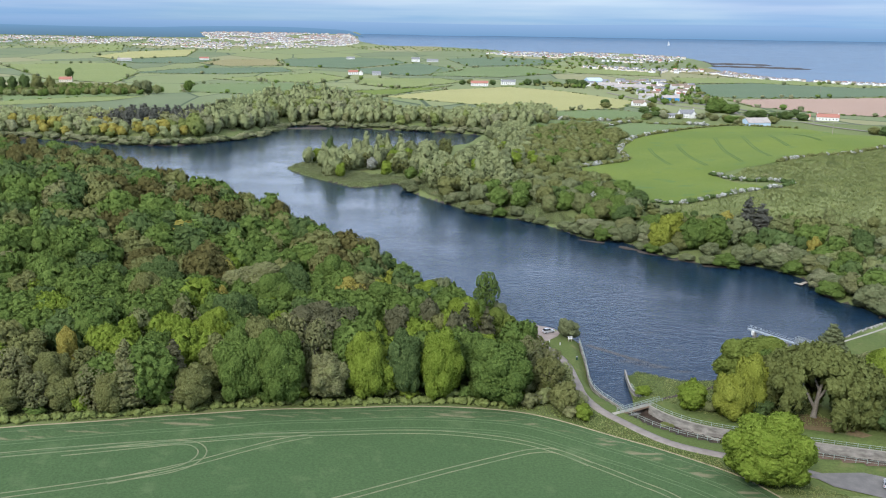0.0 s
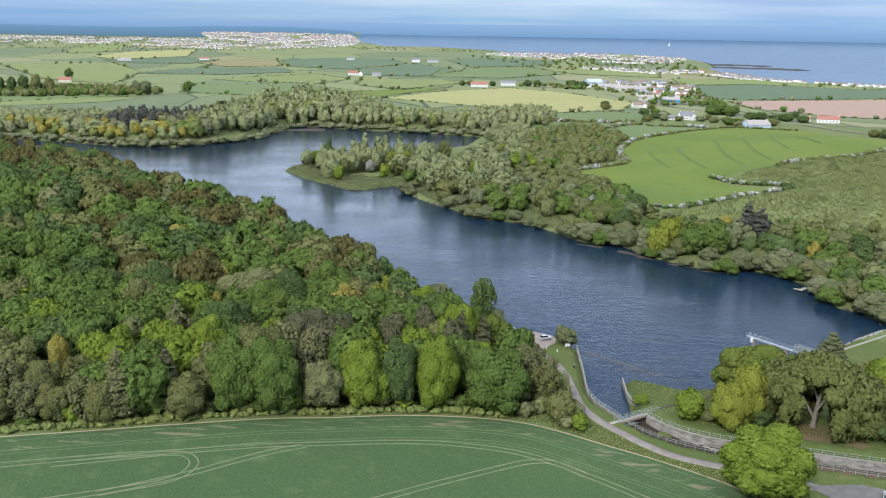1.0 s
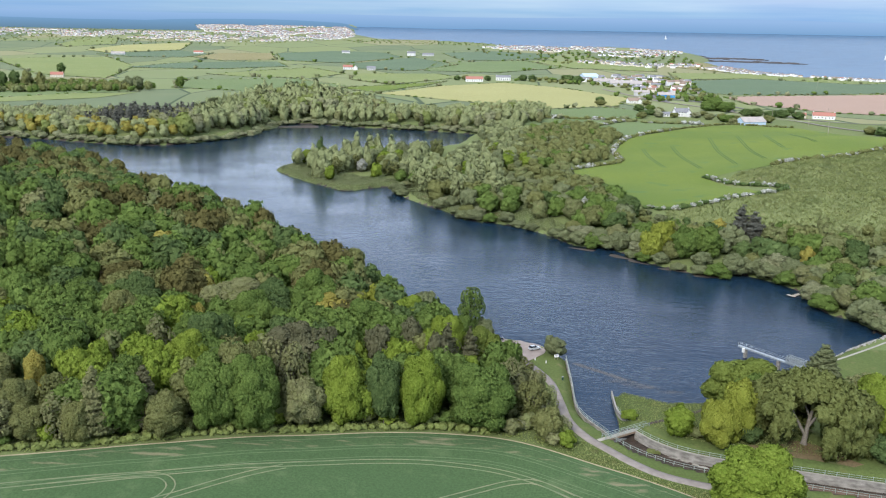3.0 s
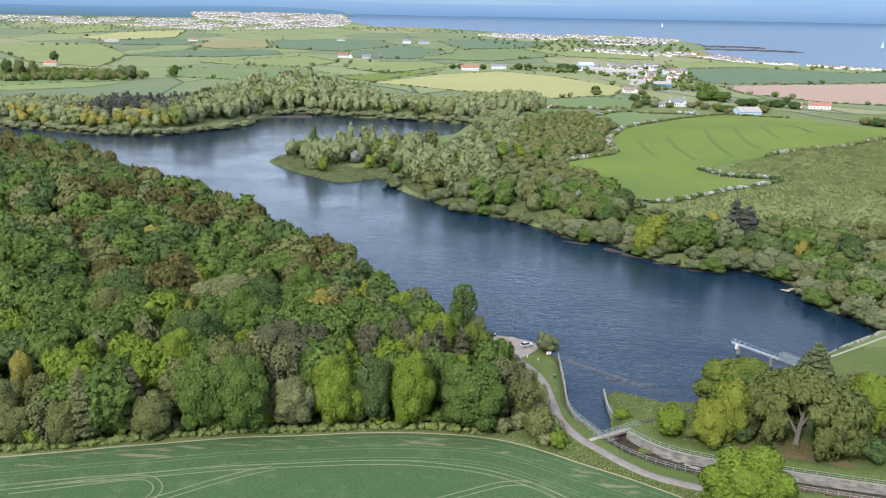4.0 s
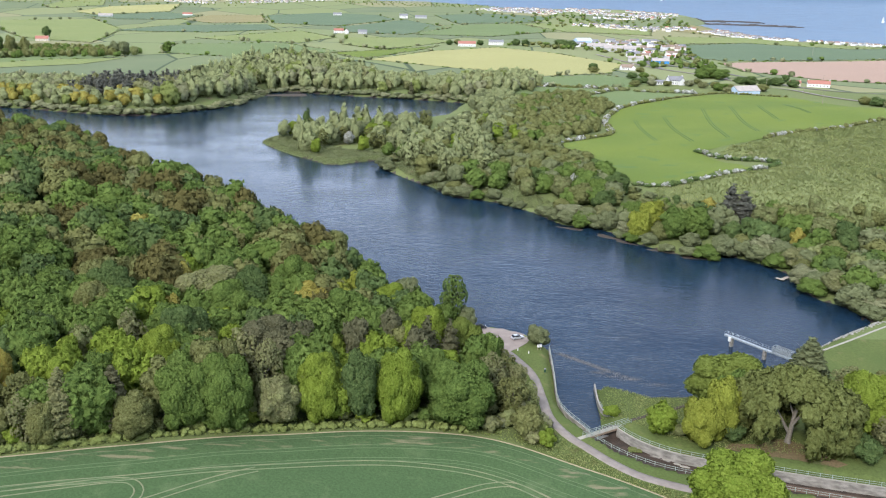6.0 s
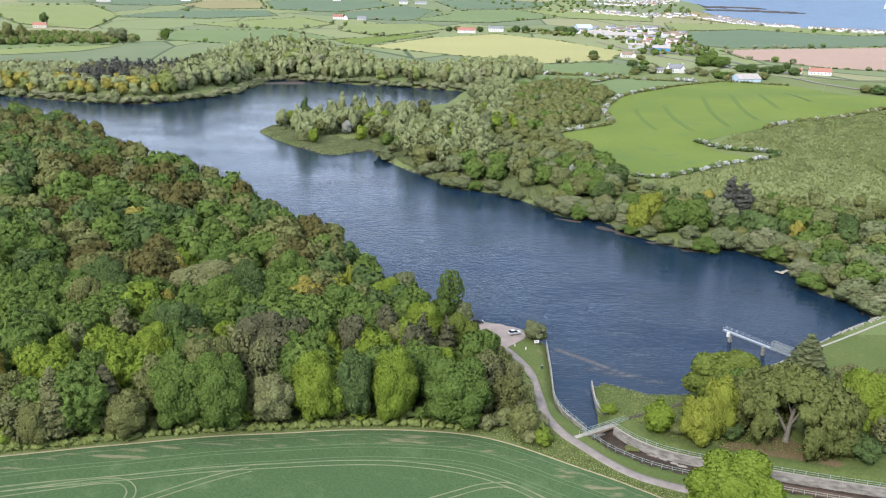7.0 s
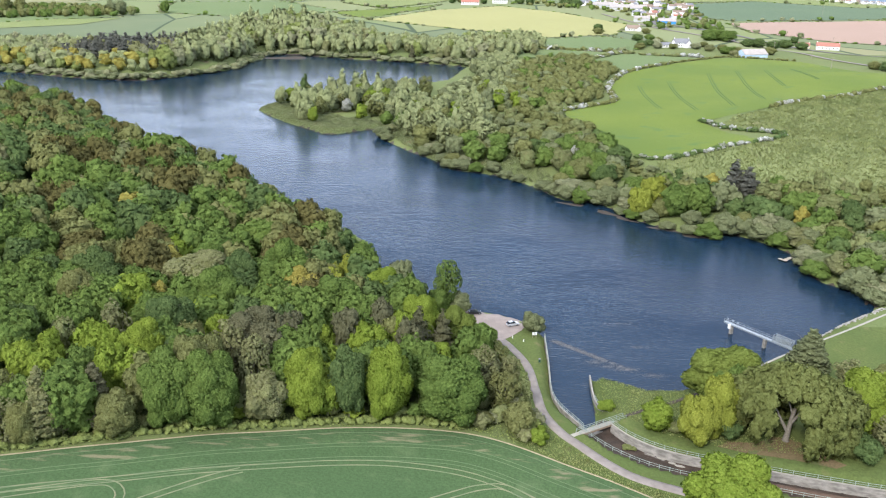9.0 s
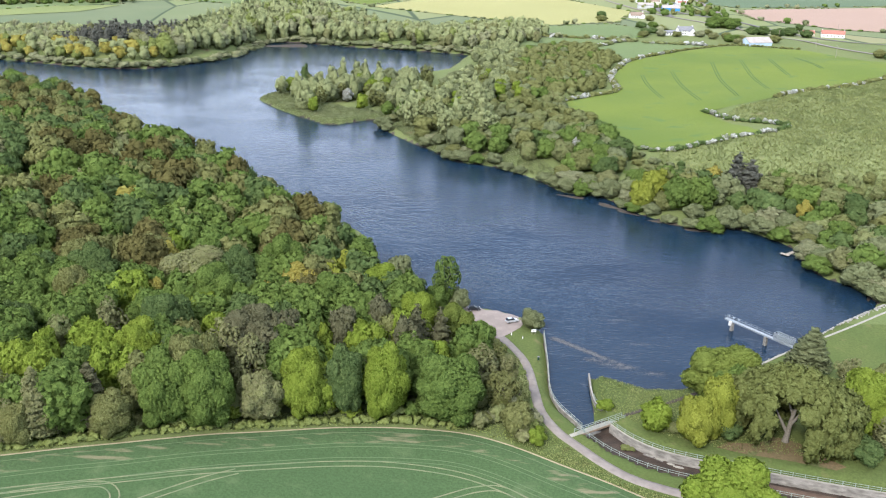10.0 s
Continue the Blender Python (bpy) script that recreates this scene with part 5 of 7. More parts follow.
# The trees that stand out one by one: x, y, height, breadth, shape, leaf.
BY_FIELD = "at the crop field's edge"
SINGLE = [
    (-92, 194.5, 9, 8, "round", "olive", BY_FIELD), (-98, 193, 10, 9, "open", "grey", BY_FIELD), (-104, 191, 9, 9, "round", "olive", BY_FIELD), (-111, 189, 10, 9, "open", "olive", BY_FIELD), (-118, 187, 11, 10, "round", "grey", BY_FIELD),
    (-97, 201, 13, 9, "round", "olive", BY_FIELD), (-106, 199, 13, 10, "open", "grey", BY_FIELD), (-98, 213, 14, 6, "round", "gold", BY_FIELD), (-113, 198, 14, 11, "dome", "dark", BY_FIELD), (-89, 203, 13, 9, "open", "olive", BY_FIELD), (-124, 190, 12, 10, "round", "olive", BY_FIELD),
    (-84.5, 196, 12, 9, "open", "grey", BY_FIELD), (-77, 197.5, 19, 9, "cone", "grey", BY_FIELD), (-80.5, 194.6, 12, 7.5, "round", "olive", BY_FIELD),
    (-61.5, 200, 12, 10.5, "round", "olive", BY_FIELD), (-67.5, 204, 16, 9, "cone", "pine", BY_FIELD), (-51, 206.5, 19, 15, "dome", "green", BY_FIELD),
    (-41.5, 207, 20, 15, "dome", "green", BY_FIELD), (-46, 212.5, 22, 14, "dome", "olive", BY_FIELD), (-30, 211, 14.5, 11.5, "round", "grey", BY_FIELD), (-33.5, 218, 19, 10, "open", "grey", BY_FIELD),
    (-19.4, 214.8, 19, 13, "dome", "lime", BY_FIELD), (-9.6, 215.6, 20, 10.5, "round", "dark", BY_FIELD), (0, 216.4, 20.5, 13.4, "dome", "lime", BY_FIELD),
    (15.9, 217, 17.5, 19.5, "dome", "green", BY_FIELD), (24.6, 230, 13.5, 10, "open", "grey", BY_FIELD), (29.5, 221.5, 11, 9, "open", "olive", BY_FIELD), (32.5, 212, 8.5, 9, "bush", "olive", BY_FIELD),
    (34, 223, 9, 6, "open", "young", "beside the lane"), (37, 207.5, 4, 5, "bush", "lime", "beside the lane"), (27.5, 241, 11, 9, "open", "olive", "beside the lane"), (31.5, 235, 9, 7, "open", "grey", "beside the lane"),
    (17.6, 255, 15, 13.5, "dome", "fresh", "by the car park"), (7, 258, 17, 13, "dome", "lime", "by the car park"), (15.2, 284, 18, 9.6, "open", "green", "by the water"), (12.2, 281.5, 10, 8, "round", "green", "by the water"), (19.5, 283, 8, 7, "round", "willow", "by the water"),
    (41.9, 271.8, 6.2, 7.6, "bush", "willow", "by the car park"), (25, 250, 13, 9, "round", "green", "beside the lane"),
    (66.9, 214, 8.6, 8.6, "dome", "lime", "by the spillway"), (56.2, 223.5, 2.6, 4.5, "bush", "lime", "by the footbridge"), (71.5, 212.5, 3.2, 4, "bush", "rust", "by the spillway"),
    (75.5, 208.6, 13.5, 10.5, "dome", "yellow", "by the spillway"), (81, 211, 18, 10, "dome", "yellow", "by the spillway"), (87.2, 227, 16.3, 22, "dome", "fresh", "below the dam"),
    (88, 219, 16, 12, "dome", "green", "below the dam"), (118.5, 213, 18, 17, "dome", "lime", "below the dam"), (116.5, 244, 13, 12, "cone", "willow", "below the dam"),
    (113.4, 201, 6.2, 8.5, "bush", "dark", "by the spillway"), (120, 204.5, 10, 9, "open", "grey", "by the spillway"), (124, 236, 8, 8, "open", "grey", "below the dam"), (132, 232, 9, 9, "round", "olive", "below the dam"),
    (73.4, 176.2, 15.6, 21.5, "dome", "lime", "beside the lane"), (84, 210, 6, 7, "bush", "dark", "by the spillway"), (59.1, 209.4, 0.9, 2.6, "bush", "tuft", "on the wet spillway bed"), (60.6, 208.9, 0.7, 1.8, "bush", "tuft", "on the wet spillway bed"),
]
for i, (x, y, tall, wide, shape, leaf, where) in enumerate(SINGLE):
    tree(x, y, tall, wide, shape, leaf, where, "high", i % 4, i * 1.7)


def weeping_tree(x, y):
    """The old tree with a pale forked trunk and boughs that hang nearly to the ground."""
    rng = np.random.default_rng(8)
    lobes = [(0.6, 3.2, 12.4, 8.5, 4.2, 4.2), (-8.2, 1.6, 10.2, 4.2, 4.0, 4.6), (9.2, 1.6, 10.0, 4.2, 4.0, 4.8)]
    for i in range(56):
        a, q = i * 2.4, math.sqrt((i + 0.5) / 56)
        px, py = math.cos(a) * q * 13.4, math.sin(a) * q * 8.6 + 0.6
        lobes.append((px + 0.6, py, 17.2 - 6.2 * q**2 + rng.uniform(-0.6, 0.6), 2.7, 2.5, 2.2))
    for i in range(96):
        a = i * 2.4 + 0.3
        px, py, pz = math.cos(a) * 14.2 * rng.uniform(0.84, 1.05), math.sin(a) * 8.8 * rng.uniform(0.85, 1.0) + 0.6, rng.uniform(3.0, 11.0)
        if py < 1.5 and -3.4 < px < 4.6:
            continue
        lobes.append((px + 0.6, py, pz, 1.35, 1.25, 3.2))
    lobes = [b for b in lobes if not (b[1] < -1.5 and -3.6 < b[0] < 4.2 and b[2] < 14.5)]
    v, f, p = sprays(rng, lobes, 1000, CAP_LOW, 16, 0.82, BALL0, 0.8, 1.5, 0.6, 0.25)
    root = new("weeping_tree", None)
    root.location = (x, y, ground_z(x, y) - 0.1)
    root.rotation_euler = (0, 0, radians(-25))
    part("crown", mesh_of("crown", v, f, LEAF["weep"], puff=p), root, "olive-green hanging foliage")
    tv, tf, at = [], [], 0
    rows = [([(0, 0, -0.3), (0, 0, 0.8), (0.2, 0, 3), (0.5, 0.2, 6.5), (1.2, 0.3, 11), (1.6, 0.4, 15)], [1.1, 0.75, 0.62, 0.5, 0.34, 0.1]),
            ([(0.1, 0, 2.6), (-1.2, -0.4, 4.8), (-2.4, -0.6, 7.0), (-4, -0.4, 10)], [0.48, 0.4, 0.28, 0.08]),
            ([(0.5, 0.1, 5.0), (1.7, -0.2, 7.5), (2.8, -0.3, 10), (4.4, -0.3, 13)], [0.42, 0.32, 0.22, 0.07]),
            ([(0.6, 0.2, 7.5), (-0.6, 0.8, 10), (-1.6, 1, 13)], [0.34, 0.24, 0.07])]
    for q, r in rows:
        a, b = tube(q, r, 9)
        tv.append(a)
        tf.append(b + at)
        at += len(a)
    part("trunk", mesh_of("trunk", np.concatenate(tv), np.concatenate(tf), PALE_BARK, True), root, "pale forked trunk")
    tagged(root, "large olive-green weeping tree with a pale forked trunk", "tree")


weeping_tree(97.2, 208.2)

rng = np.random.default_rng(77)
for i, (x, y) in enumerate(beside(EDGE, -5.0)[::2]):
    if -175 < x < 29 and rng.random() < 0.85:
        tree(x + rng.normal(0, 0.8), y + rng.uniform(0, 2), rng.uniform(2.6, 5.0), rng.uniform(3.8, 6.0), "bush", ("olive", "weed", "green", "olive", "lime")[i % 5], "in front of the wood", "mix", i % 4, i, "bushes along the wood")

rng = np.random.default_rng(78)
for i in range(64):
    y = rng.uniform(207, 250)
    x = float(np.interp(y, (205, 215, 225, 240, 250), (38, 32.5, 31, 30, 29))) + rng.normal(-1.5, 3.0)
    if line_distance(np.array([x]), np.array([y]), spline(ROAD, 4))[0] > 4.0:
        tree(x, y, rng.uniform(2.2, 5.5), rng.uniform(3, 5.5), "bush", ("hazel", "grey", "weed", "young", "grey")[i % 5], "beside the lane", "mix", i % 4, i, "bushes beside the lane")

# ---- the wood on the near bank ----
LEFT_WOOD = [(-330, 140), (-150, 176), (-106, 190), (-80, 198), (-55, 206), (-27, 214), (-3, 218), (12, 217), (27, 218), (31, 230), (31, 246), (26, 262), (22, 278), (10, 290), (-8, 316), (-18, 345),
             (-26, 358), (-60, 392), (-90, 428), (-112, 458), (-150, 486), (-175, 535), (-200, 575), (-245, 612), (-330, 660), (-460, 690), (-460, 330)]
MEADOW = np.array([(-310, 578), (-283, 566), (-272, 536), (-330, 520), (-360, 560)], float)
WOOD_SINGLE = [  # those that stand out in the wood by colour
    (-64, 279, 17, 24.9, "dome", "grey"), (-71, 261, 13.5, 7.1, "round", "gold"), (-75, 289, 13.5, 9.1, "round", "gold"), (-61, 240, 19, 16.4, "dome", "dark"),
    (-88, 214, 14.8, 10.3, "dome", "lime"), (-85, 221, 13.5, 8.4, "dome", "lime"), (-75, 216, 13.6, 9.2, "dome", "green"), (-63, 225, 18.4, 13.4, "dome", "lime"),
    (-68, 216, 15.8, 11.1, "dome", "lime"), (-53, 263, 19, 17.6, "dome", "green"), (-37, 237, 18, 15.8, "round", "pine"), (-28, 239, 18, 9.7, "round", "pine"),
    (-31, 227, 18, 9.3, "round", "pine"), (-40, 227, 16, 9.1, "open", "grey"), (-13, 244, 18, 9.2, "round", "pine"), (-4, 252, 18, 8.9, "round", "pine"),
    (5, 237, 18, 9.5, "round", "pine"), (-19, 242, 13.5, 6.4, "dome", "lime"), (5, 256, 13.5, 7.8, "dome", "lime"), (-18, 265, 19, 19.6, "dome", "green"),
    (-7, 288, 12, 14.9, "dome", "lime"), (-1, 305, 12, 10.6, "dome", "willow"), (-18, 296, 13.5, 7.7, "round", "yellow"), (-22, 288, 13.5, 7.5, "round", "yellow"),
    (-32, 278, 15, 14.6, "round", "gold"), (-39, 266, 13.5, 8.2, "round", "gold"), (-53, 234, 13.9, 9.5, "dome", "olive"), (-74, 236, 16, 8.7, "open", "grey"),
    (-85, 230, 13.5, 8.7, "dome", "rust"), (-38, 294, 19, 15.4, "dome", "green"), (-51, 282, 18.8, 13.7, "dome", "dark"), (-91, 269, 19, 16.1, "dome", "dark"),
    (-89, 252, 19, 14.1, "dome", "olive"), (-96, 230, 16.9, 12.1, "dome", "dark"), (-48, 242, 13.5, 8.6, "dome", "lime"), (3, 274, 16.7, 11.9, "dome", "green"),
]
SINGLES_AT = np.array([s[:2] for s in SINGLE + WOOD_SINGLE], float)
for i, (x, y, tall, wide, shape, leaf) in enumerate(WOOD_SINGLE):
    tree(x, y, tall, wide, shape, leaf, "in the near wood", "high" if wide > 12 else "mid", i % 4, i * 1.9)


def free_of(x, y):
    near = np.min(np.hypot(x[:, None] - SINGLES_AT[None, :, 0], y[:, None] - SINGLES_AT[None, :, 1]), 1)
    return (near > 5.0) & (signed(x, y, MEADOW) > 4) & (line_distance(x, y, spline(ROAD, 6)) > 6) & (signed(x, y, LAKE) > 2.5) & (x > -0.62 * y - 30) & ~((x > 8) & (y > 250))


def left_mix(x, y):
    """What grows where in the near wood."""
    up = y - 300 + 0.35 * x
    if y < 265 and x > -40:
        return [(1.2, "cone", "pine", 15, 19, 0.5), (1.0, "open", "grey", 13, 17, 0.7), (1.6, "dome", "dark", 14, 18, 0.86), (4, "dome", "green", 15, 19, 0.9), (1.4, "dome", "lime", 13, 17, 0.86), (1.4, "round", "olive", 13, 17, 0.76)]
    if y < 262:
        return [(1.6, "open", "grey", 13, 17, 0.75), (1.4, "dome", "dark", 14, 18, 0.86), (3.2, "dome", "green", 14, 19, 0.9), (1.6, "dome", "lime", 13, 18, 0.86), (1.8, "round", "olive", 13, 17, 0.76), (0.2, "round", "gold", 12, 15, 0.86)]
    if up < 20:
        return [(1.0, "round", "grey", 12, 16, 0.86), (2.4, "dome", "dark", 14, 18, 0.9), (2.4, "dome", "green", 14, 18, 0.9), (1.4, "dome", "olive", 13, 17, 0.9), (2.0, "dome", "bronze", 13, 17, 0.9), (0.5, "dome", "lime", 13, 16, 0.86), (0.2, "round", "gold", 12, 15, 0.86)]
    return [(0.7, "round", "grey", 12, 15, 0.86), (2.8, "dome", "dark", 13, 17, 0.9), (1.4, "dome", "green", 12, 17, 0.9), (1.4, "dome", "olive", 12, 17, 0.9), (3.2, "dome", "bronze", 12, 18, 0.9), (1.4, "dome", "rust", 12, 16, 0.9)]


def wood_size(x, y):
    """Lower trees towards the water and on the far side."""
    d = float(signed(np.array([x]), np.array([y]), LAKE)[0])
    if x > -62 and y > 262:
        return 0.45 + 0.55 * min(1, d / 34)
    return (0.8 + 0.2 * min(1, d / 25)) * (1.0 if y < 480 else 0.75)


pts, rng = sown(LEFT_WOOD, 9.6, 21, lambda x, y: free_of(x, y) & (np.hypot(x - 5, y - 15) < 275))
rows = sorted(spots_of(pts, rng, left_mix, wood_size), key=lambda r: math.hypot(r[0] - 5, r[1] - 15))
pts, rng = sown(LEFT_WOOD, 11.6, 22, lambda x, y: free_of(x, y) & (np.hypot(x - 5, y - 15) >= 275))
rows += [(x, y, tall * (0.86 + 0.3 * abs(math.sin(x * 7.3 + y * 3.1))), wide * 1.08, shape, leaf) for x, y, tall, wide, shape, leaf in spots_of(pts, rng, left_mix, wood_size)]
for i, (x, y, tall, wide, shape, leaf) in enumerate(rows[:170]):
    tree(x, y, tall, wide, shape, leaf, "in the near wood", "mid", i % 4, i * 2.1, "trees of the near wood")
wood("near_woodland", [r for r in rows[170:] if r[1] < 400], "dense mixed spring woodland in green, olive and russet")
wood("near_woodland", [r for r in rows[170:] if r[1] >= 400], "dense olive and green woodland beside the reservoir", "mix")

# ---- the bank across the water ----
RIGHT_SINGLE = [
    (91, 413, 10, 11, "dome", "willow"), (102, 395, 14, 12, "dome", "yellow"), (108, 400, 15, 13, "dome", "yellow"), (116, 389, 15.5, 15, "dome", "green"), (125, 387, 14.5, 14, "dome", "green"), (110, 390, 9, 9, "dome", "olive"), (121, 380, 7, 9, "dome", "willow"), (137, 410, 13, 9, "round", "gold"),
    (147, 408, 19, 12, "cone", "fir"), (152, 404, 17, 13, "cone", "fir"), (157, 397, 13, 11, "cone", "rust"), (159, 398, 12, 14, "dome", "rust"), (163, 369, 9, 6, "round", "gold"), (176, 372, 11, 13, "round", "rust"), (182, 366, 12, 11, "dome", "dark"),
    (168, 345, 10, 11, "dome", "green"), (176, 352, 11, 11, "dome", "dark"), (-52.4, 618, 9.5, 8, "round", "may"), (-78, 612, 10, 10, "round", "weed"), (-36, 640, 12, 12, "dome", "lime"), (-28, 646, 12, 12, "dome", "lime"), (84, 470, 9, 8, "round", "may"), (82, 438, 11, 14, "dome", "olive"), (74, 452, 12, 12, "dome", "rust"),
    (104, 456, 13, 12, "dome", "dark"), (92, 446, 12, 12, "dome", "green"), (92, 430, 11, 12, "dome", "dark"), (-95, 644, 11, 9, "round", "lime"), (-86, 655, 17, 7, "tall", "dark"), (-35, 655, 13, 13, "dome", "green"), (-46, 662, 12, 10, "dome", "lime"),
]
for i, (x, y, tall, wide, shape, leaf) in enumerate(RIGHT_SINGLE):
    tree(x, y, tall, wide, shape, leaf, "on the far bank", "mid", i % 4, i * 1.3)

right_line = spline(SHORE_RIGHT, 5)[:-30]
near_right = right_line[(right_line[:, 0] > -25) & (right_line[:, 1] > 300)]
rng = np.random.default_rng(5)
i = 0
for a in near_right[::2]:
    for off in (np.array((0.55, 0.83)) * rng.uniform(0.0, 2.5), np.array((0.55, 0.83)) * rng.uniform(5, 9)):
        if rng.random() > (0.42 if a[1] > 428 else 0.78) or (333 < a[1] < 343 and off[1] < 3) or (97 < a[0] < 119 and off[1] > 3 and i % 2):
            i += 1
            continue
        x, y = a + off
        low = (0.62 if 93 < a[0] < 122 else 0.7 if a[1] > 428 else 1.0) * rng.uniform(0.75, 1.15)
        tree(x, y, low * rng.uniform(6, 9), low**0.5 * rng.uniform(10, 14.5), "bush", ("willow", "hazel", "willow", "olive", "willow", "grey", "green", "willow")[i % 8], "at the water's edge", "mid", i % 4, i * 1.1, "waterside willows")
        i += 1
for i, (x, y) in enumerate([(168, 312), (172, 308), (168, 320), (175, 316), (164, 329), (171, 328), (178, 325), (162, 338), (169, 338), (161, 352), (166, 356), (158, 360), (180, 333), (176, 341)]):
    tree(x, y, 5 + (i * 7) % 4, 9 + (i * 5) % 4, "dome", ("willow", "willow", "young", "green")[i % 4], "at the water's edge", "low", i % 4, i * 2.3, "waterside willows")
BANK = [(165, 303), (158, 318), (157, 350), (140, 379), (108, 392), (90, 420), (60, 448), (40, 470), (10, 500), (-20, 545), (-24, 575), (20, 600), (90, 600), (104, 535), (106, 478), (122, 456), (150, 436), (172, 414), (196, 380), (230, 330)]


def bank_free(x, y):
    at = np.array([s[:2] for s in RIGHT_SINGLE], float)
    near = np.min(np.hypot(x[:, None] - at[None, :, 0], y[:, None] - at[None, :, 1]), 1)
    return (near > 5) & (signed(x, y, LAKE) > 7)


def bank_mix(x, y):
    if x > 104 and y > 418:
        return [(2, "bush", "olive", 2.5, 4.5, 1.4), (2, "bush", "willow", 2.5, 4.5, 1.4), (1.5, "bush", "dark", 2.5, 5, 1.3), (1, "bush", "rust", 2.5, 4.5, 1.3)]
    if y > 500 and x > 40:
        return [(3, "dome", "olive", 6, 9, 1.0), (2, "dome", "rust", 6, 9, 1.0), (2, "bush", "willow", 4, 7, 1.3), (1, "dome", "green", 6, 9, 1.0)]
    if y > 500:
        return [(3, "tall", "poplar", 13, 19, 0.42), (2, "open", "poplar", 12, 17, 0.6), (2, "round", "olive", 9, 14, 0.75), (1, "round", "green", 9, 14, 0.75), (1, "bush", "willow", 4, 7, 1.3)]
    return [(3, "dome", "olive", 8, 13, 0.9), (2, "dome", "green", 8, 13, 0.9), (1.4, "dome", "willow", 8, 13, 0.9), (1, "dome", "dark", 8, 13, 0.9), (0.6, "dome", "rust", 7, 11, 0.9), (1, "bush", "willow", 4, 7, 1.3)]


pts, rng = sown(BANK, 10.0, 31, bank_free)
rows = [(x, y, tall, wide * 1.2, shape, leaf) for x, y, tall, wide, shape, leaf in spots_of(pts, rng, bank_mix)]
wood("bank_woodland", rows, "mixed olive and green trees along the far bank", "mix")

# The wooded tongue of land and its reedy rim.
TONGUE = [(-104, 632), (-92, 606), (-72, 582), (-52, 572), (-32, 580), (-18, 560), (10, 540), (40, 590), (70, 620), (50, 690), (0, 700), (-30, 690), (-60, 672), (-92, 655)]
pts, rng = sown(TONGUE, 9.5, 32, lambda x, y: (signed(x, y, LAKE) > 9) & (line_distance(x, y, np.array([(-100, 620), (-60, 590), (-20, 575), (10, 545)])) > 9) & (np.hypot(x + 51, y - 612) > 11) & ~((x > 4) & (x < 38) & (y > 622)))
wood("tongue_woodland", spots_of(pts, rng, [(3.4, "tall", "poplar", 13, 19, 0.42), (2.2, "round", "poplar", 9, 14, 0.7), (1.2, "round", "willow", 9, 14, 0.75), (1.0, "round", "lime", 8, 12, 0.8), (2, "open", "olive", 9, 13, 0.75)]),
     "tall pale poplars and willows on the tongue of land", "mix")
# The brown scrub wood between tongue and bright field.
pts, rng = sown([(40, 610), (88, 612), (128, 652), (138, 722), (165, 782), (150, 850), (110, 860), (70, 800), (55, 700)], 8.0, 34)
wood("scrub_wood", spots_of(pts, rng, [(1.8, "dome", "rust", 5, 9, 1.15), (3.5, "dome", "olive", 5, 9, 1.15), (1, "dome", "green", 6, 9, 1.1), (1.5, "round", "willow", 6, 9, 1.0)]), "brownish young woodland beside the bright field", "far")

pts, rng = sown([(38, 770), (42, 830), (52, 884), (78, 872), (84, 800), (66, 690), (52, 668), (46, 700)], 9.0, 47)
wood("bay_willows", spots_of(pts, rng, [(3, "round", "poplar", 6, 10, 0.9), (2, "round", "willow", 6, 10, 0.9), (1, "dome", "rust", 5, 8, 1.0)]), "pale willows and sallows beside the bay", "mix")

pts, rng = sown([(2, 640), (20, 622), (52, 640), (60, 690), (50, 760), (34, 740), (12, 690)], 6.0, 48, lambda x, y: signed(x, y, LAKE) > 2)
wood("bay_willows", spots_of(pts, rng, [(2, "bush", "poplar", 2.5, 4.5, 1.5), (2, "bush", "willow", 2.5, 4.5, 1.5), (1, "bush", "rust", 2.5, 4, 1.4)]), "low pale sallow scrub beside the bay", "tiny")

